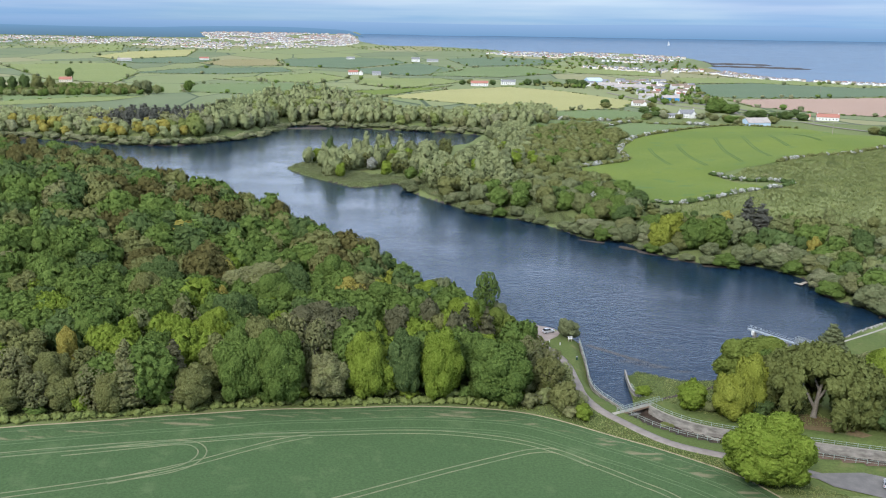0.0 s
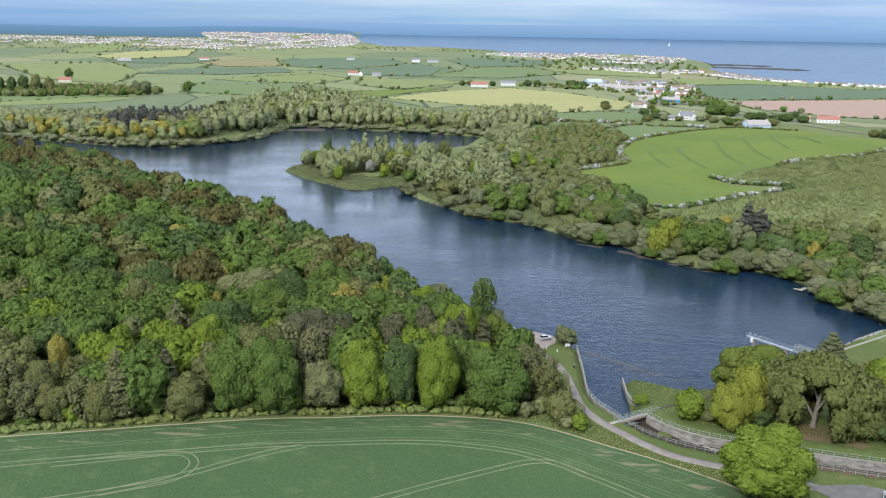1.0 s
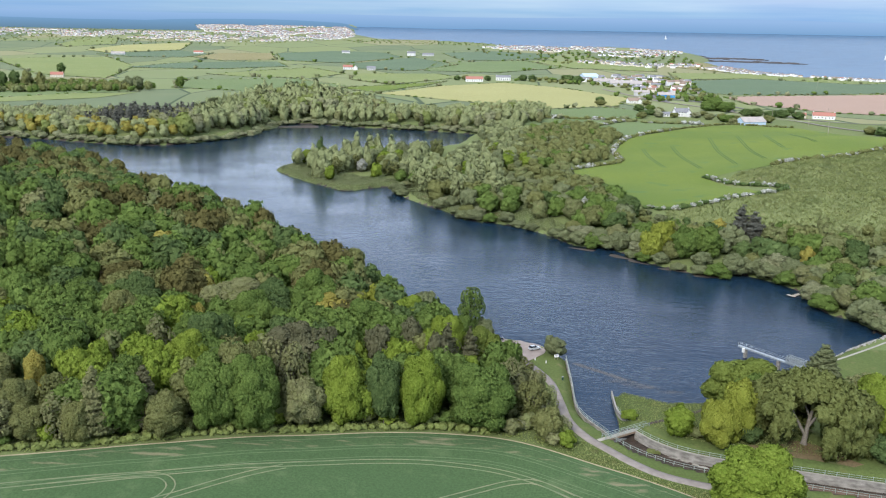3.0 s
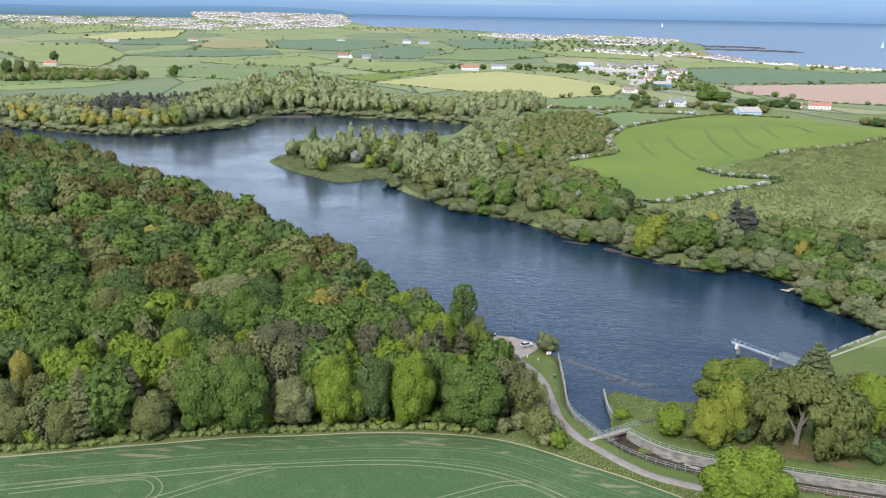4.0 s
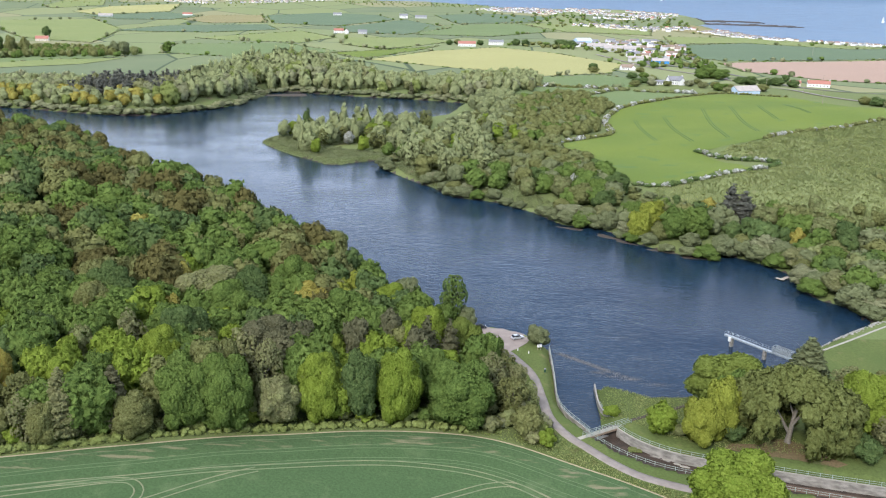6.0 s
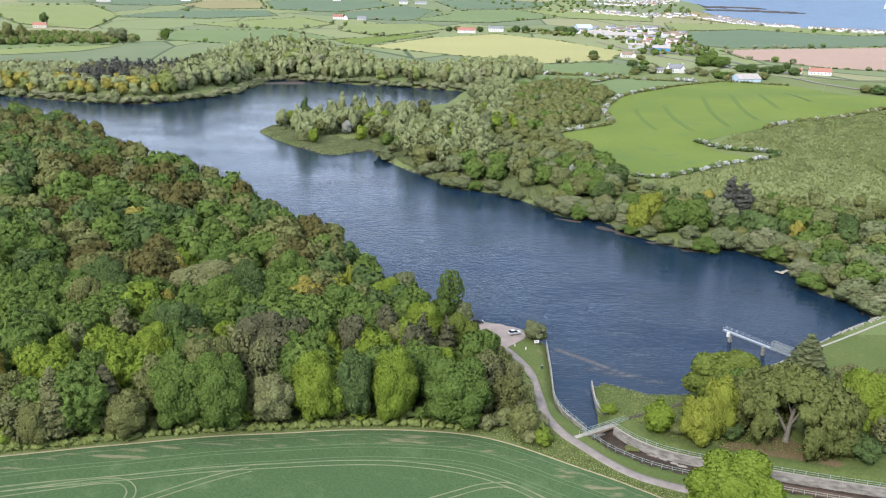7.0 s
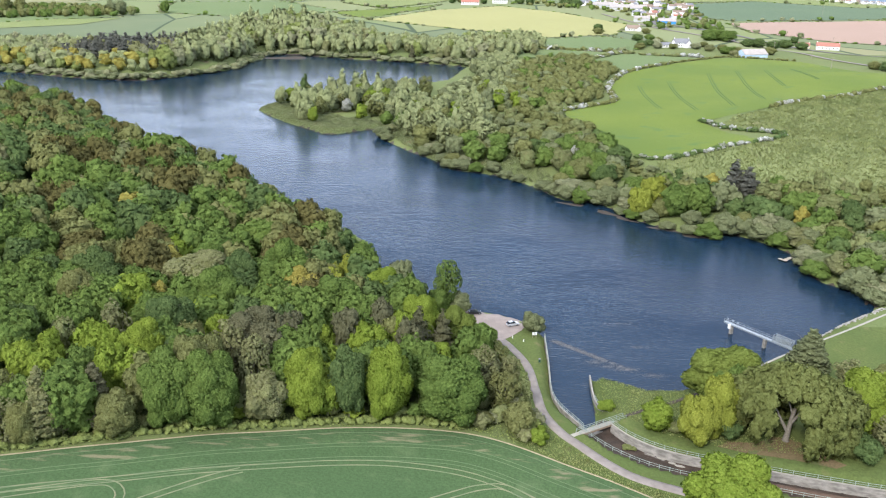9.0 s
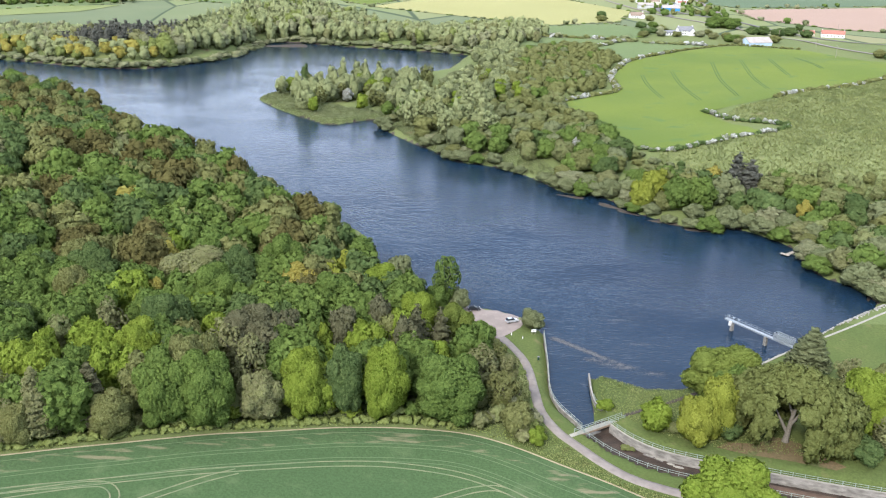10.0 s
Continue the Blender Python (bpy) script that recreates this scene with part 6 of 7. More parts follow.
# Young plantation on the rise.
def scrub(name, outline, count, tall, size, leaf, label, seed, clump=7.0, keep=None, rise=0.3):
    """Low growth over a stretch of ground: loose sprays that stand higher in clumps."""
    rng = np.random.default_rng(seed)
    o = np.array(outline, float)
    p = rng.uniform(o.min(0), o.max(0), (count * 3, 2))
    p = p[inside(p[:, 0], p[:, 1], o)]
    if keep is not None:
        p = p[keep(p[:, 0], p[:, 1])]
    p = p[:count]
    n = len(p)
    hump = np.array([noise.noise((x / clump, y / clump, seed)) + 0.5 * noise.noise((x * 2.3 / clump, y * 2.3 / clump, seed + 4)) for x, y in p])
    hue = np.array([0.5 + 0.75 * noise.noise((x / 30, y / 30, seed + 9)) for x, y in p])
    up = tall * np.clip(0.35 + hump, 0.06, 1.3) * rng.uniform(0.35, 1.0, n)
    z = height(p[:, 0], p[:, 1]) + up
    slope = np.stack([np.array([noise.noise((x / clump + 0.1, y / clump, seed)) for x, y in p]) - np.array([noise.noise((x / clump, y / clump, seed)) for x, y in p]), np.zeros(n)], 1) * -4.0
    soft = np.c_[slope[:, 0], np.full(n, -0.25), np.ones(n)] + rng.normal(0, 0.2, (n, 3))
    soft /= np.linalg.norm(soft, axis=1)[:, None]
    a = rng.uniform(0, 2 * math.pi, n)
    s = size * rng.uniform(0.6, 1.4, n)
    c = np.c_[p, z]
    u, w = np.c_[np.cos(a) * s, np.sin(a) * s, rng.normal(0, 0.4, n) * s], np.c_[-np.sin(a) * s, np.cos(a) * s, rng.normal(0.2, 0.5, n) * s]
    v = np.stack([c - u * 0.7, c + u * 0.7, c + w + (0, 0, rise * size)], 1).reshape(-1, 3)
    me = mesh_of(name, v, np.arange(3 * n).reshape(-1, 3), LEAF[leaf], puff=np.repeat(soft, 3, 0), tint=np.repeat(np.clip(hue, 0.02, 0.98), 3))
    return tagged(new(name, me), label, "scrub", kind="stuff")


PLANTATION = [(122, 446), (126, 467), (160, 477), (190, 492), (209, 508), (186, 556), (206, 571), (230, 588), (285, 626), (348, 664), (430, 686), (430, 420), (250, 300), (215, 318), (190, 390), (160, 424)]
field(PLANTATION, SCRUB_GROUND, "pale green rough ground of the young plantation", 6.0, 0.12)
scrub("young_plantation", PLANTATION, 110000, 1.1, 0.5, "scrub", "pale green young plantation and scrub on the rise", 35, 13.0, None, 1.3)
scrub("rough_grass", [(54, 224), (56, 245), (70, 238), (80, 237), (98, 248), (120, 264), (160, 296), (175, 285), (140, 230), (120, 200), (84, 204), (66, 213), (60, 221)], 26000, 0.26, 0.24, "tuft", "rough grass on the dam and the tongue beside the inlet", 36, 4.0,
      lambda x, y: (line_distance(x, y, beside(DAM, 0.9)) > 0.8) & (signed(x, y, LAKE) > 0.4) & (line_distance(x, y, SPILL) > 5.2) & (x < 100))
scrub("rough_grass", [(26, 266), (36, 250), (37, 233), (38, 220), (45, 206), (56, 192), (66, 186), (78, 178), (92, 168), (92, 158), (74, 172), (60, 185.5), (44, 197.5), (30, 208), (30, 225)], 20000, 0.36, 0.26, "tuft", "rough grass verge between lane and crop", 37, 3.0,
      lambda x, y: line_distance(x, y, spline(ROAD, 4)) > 2.0)
scrub("rough_grass", [(-190, 158), (-140, 172), (-102, 185.5), (-60, 199), (-25, 209), (5, 213), (22, 211), (32, 206), (34, 212), (20, 217), (0, 219), (-30, 215), (-60, 206), (-102, 193), (-190, 168)], 14000, 0.8, 0.34, "weed", "bright rank grass along the crop's edge", 38, 2.5)
scrub("reeds", [(-116, 630), (-92, 588), (-58, 550), (-28, 566), (-6, 518), (20, 474), (40, 463), (60, 446), (72, 440), (60, 470), (12, 532), (-16, 584), (-50, 600), (-96, 646)], 42000, 1.3, 0.5, "willow", "pale green reeds and sedge at the water's edge", 39, 6.0,
      lambda x, y: signed(x, y, LAKE) > 0.2)
scrub("brown_reeds", [(-12, 552), (-2, 536), (16, 522), (26, 518), (24, 534), (10, 556), (-2, 578), (-10, 572)], 6000, 1.2, 0.5, "rust", "reddish-brown dead reeds behind the shore", 40, 5.0)
pts, rng = sown(PLANTATION, 10.5, 46)
wood("plantation_bushes", spots_of(pts, rng, [(0.4, "bush", "weed", 0.9, 2.0, 1.7), (3, "bush", "scrub", 0.8, 1.6, 1.8), (2, "bush", "young", 0.8, 1.8, 1.7), (2, "bush", "scrub", 0.8, 1.7, 1.8), (0.5, "bush", "willow", 1.0, 2.4, 1.5), (0.2, "bush", "olive", 2, 4, 1.2)]),
     "young bushes over the planted rise", "tiny")
pts, rng = sown([(176, 372), (200, 384), (215, 330), (250, 318), (300, 420), (240, 420), (190, 430)], 15.0, 36)
wood("plantation_trees", spots_of(pts, rng, [(1, "round", "rust", 6, 10, 0.8), (1, "dome", "dark", 6, 10, 0.9), (1, "dome", "olive", 6, 9, 0.9)]), "scattered taller trees in the young plantation")

# ---- the far shore ----
FAR_LINE = spline(SHORE_FAR, 10)
pts, rng = sown([(36, 862), (-1, 880), (-40, 890), (-91, 906), (-139, 926), (-175, 905), (-182, 840), (-190, 808), (-215, 775), (-232, 752), (-257, 748), (-309, 761), (-365, 781), (-470, 790), (-560, 860), (-420, 880), (-330, 890), (-260, 905), (-240, 980), (-215, 1070),
                 (-100, 1050), (-60, 985), (40, 960), (105, 985), (120, 930), (100, 880)], 10.0, 41)
far_gold = [(-397, 800), (-372, 800), (-352, 798), (-317, 790), (-308, 793), (-273, 800), (-268, 806), (-255, 803)]


def far_mix(x, y):
    if x < -230:
        d = y - (745 + 0.13 * abs(x + 260))
        if d < 42:
            return [(1, "round", "hazel", 9, 13, 0.8), (1.4, "round", "poplar", 9, 13, 0.8), (0.8, "round", "gold", 10, 13, 0.9), (1.2, "round", "weed", 9, 13, 0.8)]
        if x > -330:
            return [(3, "cone", "fir", 12, 16, 0.6), (1, "round", "grey", 11, 15, 0.7), (1, "dome", "hazel", 10, 14, 0.8)]
        return [(2, "dome", "hazel", 10, 14, 0.8), (2, "dome", "poplar", 10, 14, 0.8), (1, "round", "rust", 10, 13, 0.8)]
    if x < -110:
        return [(3, "round", "poplar", 15, 20, 0.66), (1, "tall", "poplar", 17, 22, 0.5), (1.0, "round", "hazel", 14, 18, 0.7), (1.2, "round", "weed", 15, 20, 0.7), (1.2, "open", "grey", 14, 18, 0.7)]
    return [(1.2, "round", "hazel", 10, 15, 0.8), (1.8, "round", "poplar", 12, 17, 0.7), (0.8, "round", "grey", 10, 15, 0.7), (1.2, "round", "poplar", 13, 18, 0.62), (0.8, "round", "weed", 12, 17, 0.7), (0.4, "cone", "pine", 14, 18, 0.5)]


wood("far_shore_woodland", spots_of(pts, rng, far_mix), "mixed woodland behind the reservoir with golden and dark trees", "far")
wood("golden_trees", [(x, y, 11, 10, "round", "gold") for x, y in far_gold], "golden-yellow trees at the far shore's wood")
edge = FAR_LINE[(FAR_LINE[:, 0] < 40) & (FAR_LINE[:, 1] > 735)] + (0, 1)
rng = np.random.default_rng(44)
wood("far_shore_willows", [(x + rng.normal(0, 2), y + rng.uniform(0, 6), rng.uniform(3, 5.5), rng.uniform(8, 12), "bush", "hazel" if rng.random() < 0.5 else "willow") for x, y in edge for _ in (0, 1)], "grey-green willow scrub along the far shore", "far")
pts, rng = sown([(-620, 1170), (-560, 1130), (-420, 1190), (-395, 1235), (-480, 1300), (-600, 1290)], 12.0, 45)
wood("far_copse", spots_of(pts, rng, [(2, "dome", "olive", 8, 11, 0.9), (1, "dome", "green", 8, 11, 0.9), (1, "round", "young", 8, 11, 0.9)]), "copse of olive and yellow-green trees", "far")
for i, (x, y, h, w, leaf) in enumerate([(-592, 1200, 24, 14, "dark"), (-578, 1205, 26, 15, "dark"), (-560, 1203, 25, 15, "olive"), (-545, 1210, 23, 13, "olive"), (-606, 1195, 23, 14, "dark"), (-368, 1254, 17, 15, "green"), (-667, 1560, 20, 16, "dark"),
                                        (-430, 1225, 18, 17, "willow"), (-412, 1210, 20, 16, "willow"), (-395, 1200, 14, 12, "young")]):
    tree(x, y, h, w, "round", leaf, "in the far pasture", "low", i % 4, i)


# ---- hedges ----
def hedge(line, tall, wide, leaf, label, gap=2.4, detail="tiny", seed=0, name="hedgerow", white=0.0):
    rng = np.random.default_rng(seed)
    p = spline(line, gap)
    spots = []
    for x, y in p:
        if rng.random() < 0.94:
            spots.append((x + rng.normal(0, wide * 0.15), y + rng.normal(0, wide * 0.15), tall * rng.uniform(0.6, 1.3), wide * rng.uniform(0.8, 1.3), "bush", "may" if rng.random() < white else leaf))
    ob = wood(name, spots, label, detail)
    ob["category"] = "hedge"
    return ob


hedge([(92, 603), (114, 624), (136, 646), (142, 690), (147, 722), (172, 780), (221, 826)], 3.2, 4.2, "olive", "flowering hawthorn hedge round the bright field", 2.6, "tiny", 1, white=0.45)
hedge([(176, 566), (186, 545), (197, 525), (207, 508), (189, 494), (158, 478), (131, 469), (117, 474)], 2.8, 3.8, "dark", "flowering hawthorn hedge below the bright field", 2.2, "tiny", 2, white=0.5)
hedge([(229.5, 588.4), (285, 627), (348, 665), (430, 688)], 3.0, 4.2, "olive", "flowering hawthorn hedge beside the plantation", 2.6, "tiny", 3, white=0.35)
hedge([(221, 828), (270, 866), (296, 878), (346, 856)], 2.2, 3.5, "olive", "low green hedge at the top of the bright field", 2.8, "tiny", 4)
hedge([(112, 866), (150, 858), (190, 896), (222, 880), (262, 872)], 4.0, 7.0, "rust", "brownish hawthorn scrub behind the bright field", 4.0, "tiny", 7, white=0.3)
hedge([(60, 905), (108, 925), (128, 930), (188, 904)], 4.0, 7.0, "olive", "hawthorn hedge beside the grazing meadow", 4.0, "tiny", 8, white=0.3)
hedge([(x, y) for x, y in beside(EDGE, -2.6)[::3] if -150 < x < 22], 1.9, 2.6, "weed", "bright green weeds and brambles along the crop's edge", 1.5, "tiny", 5, "hedge_bottom", 0.0)
for k, (outline, mat, label) in enumerate(FIELDS):
    if outline[0][1] > 1000 or k in (3, 4):
        far = outline[0][1] > 1700
        ring = np.array(list(outline) + [outline[0]], float)
        rng = np.random.default_rng(k + 60)
        spots = []
        for a, b in zip(ring[:-1], ring[1:]):
            for u in np.arange(0, 1, 12.0 / max(8, np.linalg.norm(b - a))):
                if rng.random() < 0.8:
                    x, y = a + (b - a) * u
                    big = rng.random() < 0.1
                    spots.append((x, y, rng.uniform(5, 9) if big else rng.uniform(1.2, 2.4), rng.uniform(7, 10) if big else rng.uniform(5, 8), "bush", "green" if rng.random() < 0.3 else ("hazel" if rng.random() < 0.5 else "willow")))
        ob = wood("hedgerow", spots, "dark green hedge with a few trees between fields", "dot")
        ob["category"] = "hedge"

# ---- houses ----
def gable_mesh(name, l, w, h, rise, mat):
    """Walls with two gables."""
    x, y = l / 2, w / 2
    v = [(-x, -y, -0.5), (x, -y, -0.5), (x, y, -0.5), (-x, y, -0.5), (-x, -y, h), (x, -y, h), (x, y, h), (-x, y, h), (-x, 0, h + rise), (x, 0, h + rise)]
    return mesh_of(name, v, [(0, 1, 5, 4), (2, 3, 7, 6), (1, 2, 6, 9, 5), (3, 0, 4, 8, 7), (4, 5, 9, 8), (6, 7, 8, 9)], mat)


def roof_mesh(name, l, w, h, rise, mat, over=0.4, thick=0.22):
    x, y = l / 2 + over, w / 2 + over
    drop = rise * over / (w / 2)
    v = []
    for up in (0.02, thick):
        v += [(-x, -y, h - drop + up), (x, -y, h - drop + up), (x, 0, h + rise + up), (-x, 0, h + rise + up), (-x, y, h - drop + up), (x, y, h - drop + up)]
    f = [(6, 7, 8, 9), (9, 8, 11, 10), (1, 0, 3, 2), (2, 3, 4, 5), (0, 1, 7, 6), (5, 4, 10, 11), (1, 2, 8, 7), (2, 5, 11, 8), (3, 0, 6, 9), (4, 3, 9, 10)]
    return mesh_of(name, v, f, mat)


def house(x, y, turn, l, w, h, rise, walls, roof, label, name="house", windows=4, chimneys=1, doors=1, wing=None, category="house"):
    root = new(name, None)
    root.matrix_basis = pose(x, y, ground_z(x, y) + 0.4, 0, 0, turn)
    body = part("wall", gable_mesh("wall", l, w, h, rise, walls), root)
    cover = part("roof", roof_mesh("roof", l, w, h, rise, roof), root)
    for k in range(chimneys):
        stack = part("chimney", (box_bm(0.9, 0.7, 1.6, (-1 if k else 1) * (l / 2 - 0.6), 0, h + rise - 0.6, 0.04), walls), cover)
        part("chimney_pot", (box_bm(0.3, 0.3, 0.4, (-1 if k else 1) * (l / 2 - 0.6), 0, h + rise + 1.0), BROWN_TILE), root)
    storeys = 2 if h > 4.2 else 1
    for s in range(storeys):
        for side in (-1, 1):
            for k in range(windows):
                px = -l / 2 + l * (k + 0.7) / (windows + 0.4)
                if side == -1 and s == 0 and doors and k == windows // 2:
                    part("door", (box_bm(1.0, 0.1, 2.1, px, side * (w / 2 + 0.03), 0.0), SLATE), root)
                    continue
                frame_ob = part("window", (box_bm(1.25, 0.1, 1.35, px, side * (w / 2 + 0.02), 0.85 + 2.6 * s), WHITE_PAINT), root)
                part("pane", (box_bm(1.05, 0.08, 1.15, px, side * (w / 2 + 0.06), 0.95 + 2.6 * s), GLASS), frame_ob)
    if wing:
        wx, wy, wl, ww, wh, wr, wturn = wing
        ob = part("wing_wall", gable_mesh("wing_wall", wl, ww, wh, wr, walls), root, at=pose(wx, wy, 0, 0, 0, wturn))
        part("wing_roof", roof_mesh("wing_roof", wl, ww, wh, wr, roof), root, at=pose(wx, wy, 0, 0, 0, wturn))
        win = part("window", (box_bm(1.5, 0.1, 1.3, 0, -ww / 2 - 0.02, 0.9), WHITE_PAINT), ob)
    return tagged(root, label, category)


house(264, 955, 12, 17, 8.5, 4.6, 3.6, WHITE_PAINT, SLATE, "white rendered house with a dark slate roof", windows=6, chimneys=2, wing=(4, -5.5, 8, 6, 4.2, 3.2, 90))
house(247, 951, 14, 11, 6, 2.6, 1.8, WHITE_PAINT, SLATE, "low white outbuilding beside the slate-roofed house", windows=3, chimneys=0)
house(254, 1150, 10, 17, 9, 3.2, 3.4, WHITE_PAINT, BROWN_TILE, "white bungalow with a brown tiled roof", windows=5, chimneys=1, wing=(5, -5, 7, 6, 3, 2.6, 90))
house(443, 1010, -16, 24, 8, 3.8, 3.4, WHITE_PAINT, RED_TILE, "white farmhouse with a red tiled roof", windows=6, chimneys=2)
house(421, 1022, -14, 12, 7, 3.0, 2.4, CREAM, RED_TILE, "low cream farm building with a red roof", windows=3, chimneys=1)
house(316, 886, 14, 25, 15, 2.8, 4.2, BLUE_SHEET, SHEET_ROOF, "long farm shed with weathered sheet roof and pale blue gable", "barn", 0, 0, 0, category="barn")
house(60, 1560, 4, 30, 12, 4.5, 4.0, WHITE_PAINT, RED_TILE, "long building with a bright red roof", windows=7, chimneys=0)
house(114, 1606, 2, 26, 9, 5.5, 3.0, WHITE_PAINT, SLATE, "white terrace with a slate roof", windows=7, chimneys=2)
house(285, 1545, -6, 34, 24, 5, 4.0, GREY_WALL, SHEET_ROOF, "white industrial shed with a grey roof", "industrial_shed", 0, 0, 0, category="shed")
house(318, 1500, -6, 60, 26, 4.5, 4.5, GREY_WALL, SHEET_ROOF, "long white industrial shed with a grey roof", "industrial_shed", 0, 0, 0, category="shed")
house(275, 1640, 20, 30, 22, 7, 5.0, BLUE_SHEET, BLUE_SHEET, "pale blue rounded storage shed", "industrial_shed", 0, 0, 0, category="shed")
house(330, 1285, -8, 24, 16, 3.6, 3.4, BLUE_PAINT, SHEET_ROOF, "workshop with a blue painted front", "workshop", 0, 0, 0, category="workshop")
house(300, 1310, -8, 22, 12, 4.5, 3.0, GREY_WALL, SHEET_ROOF, "grey workshop with a sheet roof", "workshop", 0, 0, 0, category="workshop")
house(325, 1400, -4, 40, 10, 4.5, 3.0, WHITE_PAINT, SLATE, "low white roadside building with a slate roof", windows=7, chimneys=1)
house(-90, 2630, 4, 24, 10, 7, 5, WHITE_PAINT, SLATE, "large white farmhouse among trees", windows=6, chimneys=2)
house(-40, 2640, 4, 34, 12, 4, 4, GREY_WALL, SLATE, "long grey farm steading", "barn", 0, 0, 0, category="barn")
house(-290, 2690, 4, 24, 9, 4, 4, WHITE_PAINT, SLATE, "white cottage on the plain", windows=4, chimneys=1)
house(-195, 1858, 12, 20, 8, 5, 4, WHITE_PAINT, RED_TILE, "white farmhouse with a red roof among trees", windows=4, chimneys=1)
house(-178, 1850, 90, 14, 8, 5, 4, WHITE_PAINT, BROWN_TILE, "white farm building with a brown roof", windows=3, chimneys=0)
house(-145, 1845, 6, 18, 8, 4, 4, GREY_WALL, SLATE, "grey farm building with a slate roof", windows=3, chimneys=0)
house(-640, 1480, 10, 20, 8, 4, 4, CREAM, RED_TILE, "cream farmhouse with a red roof beyond the copse", windows=5, chimneys=1)
house(-880, 2420, 8, 36, 12, 4, 4, GREY_WALL, SHEET_ROOF, "grey farm sheds on the plain", "barn", 0, 0, 0, category="barn")
house(-700, 2560, 8, 26, 9, 4, 4, WHITE_PAINT, RED_TILE, "row of white farm buildings with red roofs", "barn", 0, 0, 0, category="barn")


def town(name, spots, label, sizes=(9, 16), white=0.6, low=1.0):
    """Far houses, too many to count: walls and gabled roofs, joined."""
    rng = np.random.default_rng(len(spots))
    n = len(spots)
    p = np.asarray(spots, float)
    l, w, h = rng.uniform(*sizes, n), low * rng.uniform(7, 10, n), low * rng.uniform(3.5, 6.5, n)
    rise, a = low * rng.uniform(2.2, 3.8, n), rng.normal(0.2, 0.5, n)
    z = height(p[:, 0], p[:, 1])
    base = np.array([(-1, -1, 0), (1, -1, 0), (1, 1, 0), (-1, 1, 0), (-1, -1, 1), (1, -1, 1), (1, 1, 1), (-1, 1, 1), (-1, 0, 1), (1, 0, 1)], float)
    v = np.zeros((n, 10, 3))
    lx, ly = base[None, :, 0] * l[:, None] / 2, base[None, :, 1] * w[:, None] / 2
    v[:, :, 0] = p[:, :1] + lx * np.cos(a)[:, None] - ly * np.sin(a)[:, None]
    v[:, :, 1] = p[:, 1:] + lx * np.sin(a)[:, None] + ly * np.cos(a)[:, None]
    v[:, :, 2] = z[:, None] - 0.5 + base[None, :, 2] * (h + 0.5)[:, None]
    v[:, 8:, 2] += rise[:, None]
    one = [(0, 1, 5), (0, 5, 4), (2, 3, 7), (2, 7, 6), (1, 2, 6), (1, 6, 5), (5, 6, 9), (3, 0, 4), (3, 4, 7), (7, 4, 8), (4, 5, 9), (4, 9, 8), (6, 7, 8), (6, 8, 9)]
    f = (np.array(one)[None] + 10 * np.arange(n)[:, None, None]).reshape(-1, 3)
    mats = [WHITE_PAINT, CREAM, GREY_WALL, SLATE, BROWN_TILE, RED_TILE]
    wall = np.where(rng.random(n) < white, 0, rng.integers(1, 3, n))
    roof = rng.choice([3, 3, 3, 3, 3, 3, 4, 4, 4, 4, 4, 5], n)
    idx = np.concatenate([np.repeat(wall[:, None], 10, 1), np.repeat(roof[:, None], 4, 1)], 1).ravel()
    return tagged(new(name, mesh_of(name, v.reshape(-1, 3), f, mats, index=idx)), label, "town", kind="stuff")


def streets(outline, gap, seed, share):
    p, rng = sown(outline, gap, seed)
    clump = np.array([noise.noise((x / 130, y / 200, seed)) for x, y in p])
    return p[(clump > -0.15) & (rng.random(len(p)) < share)]


town("far_town", streets([(-2100, 3350), (-1300, 3430), (-800, 3170), (-560, 3330), (-440, 3460), (-640, 3700), (-1100, 3900), (-2300, 3960)], 16, 1, 0.4), "far suburb of small brown-roofed houses on the plain", (6, 10), 0.2, 0.65)
town("far_town", streets([(-1000, 3900), (-640, 3700), (-440, 3460), (-360, 3700), (-400, 4100), (-500, 4590), (-900, 4640), (-1250, 4600), (-1150, 4060)], 15, 8, 0.7), "far pale town of many white houses by the sea", (6, 11), 0.5, 0.75)
town("coastal_village", streets([(90, 3120), (260, 3260), (500, 3270), (700, 3180), (830, 3060), (760, 2850), (560, 2720), (420, 2900)], 17, 2, 0.66), "village of small pale houses on the headland", (7, 12), 0.3, 0.75)
town("coastal_village", streets([(430, 2560), (640, 2560), (700, 2350), (560, 2210), (420, 2280), (360, 2420)], 19, 3, 0.55), "scattered pale houses behind the village", (7, 12), 0.3, 0.75)
town("caravan_park", streets([(640, 2420), (770, 2440), (775, 2100), (900, 1900), (1030, 1770), (960, 1735), (800, 1870), (690, 2080)], 13, 4, 0.8), "rows of white holiday chalets along the shore", (8, 12), 0.75, 0.6)
town("roadside_houses", streets([(150, 1640), (420, 1760), (440, 1560), (360, 1330), (310, 1350), (330, 1560), (150, 1570)], 26, 5, 0.6), "pale roadside houses of the near village", (10, 18), 0.6)
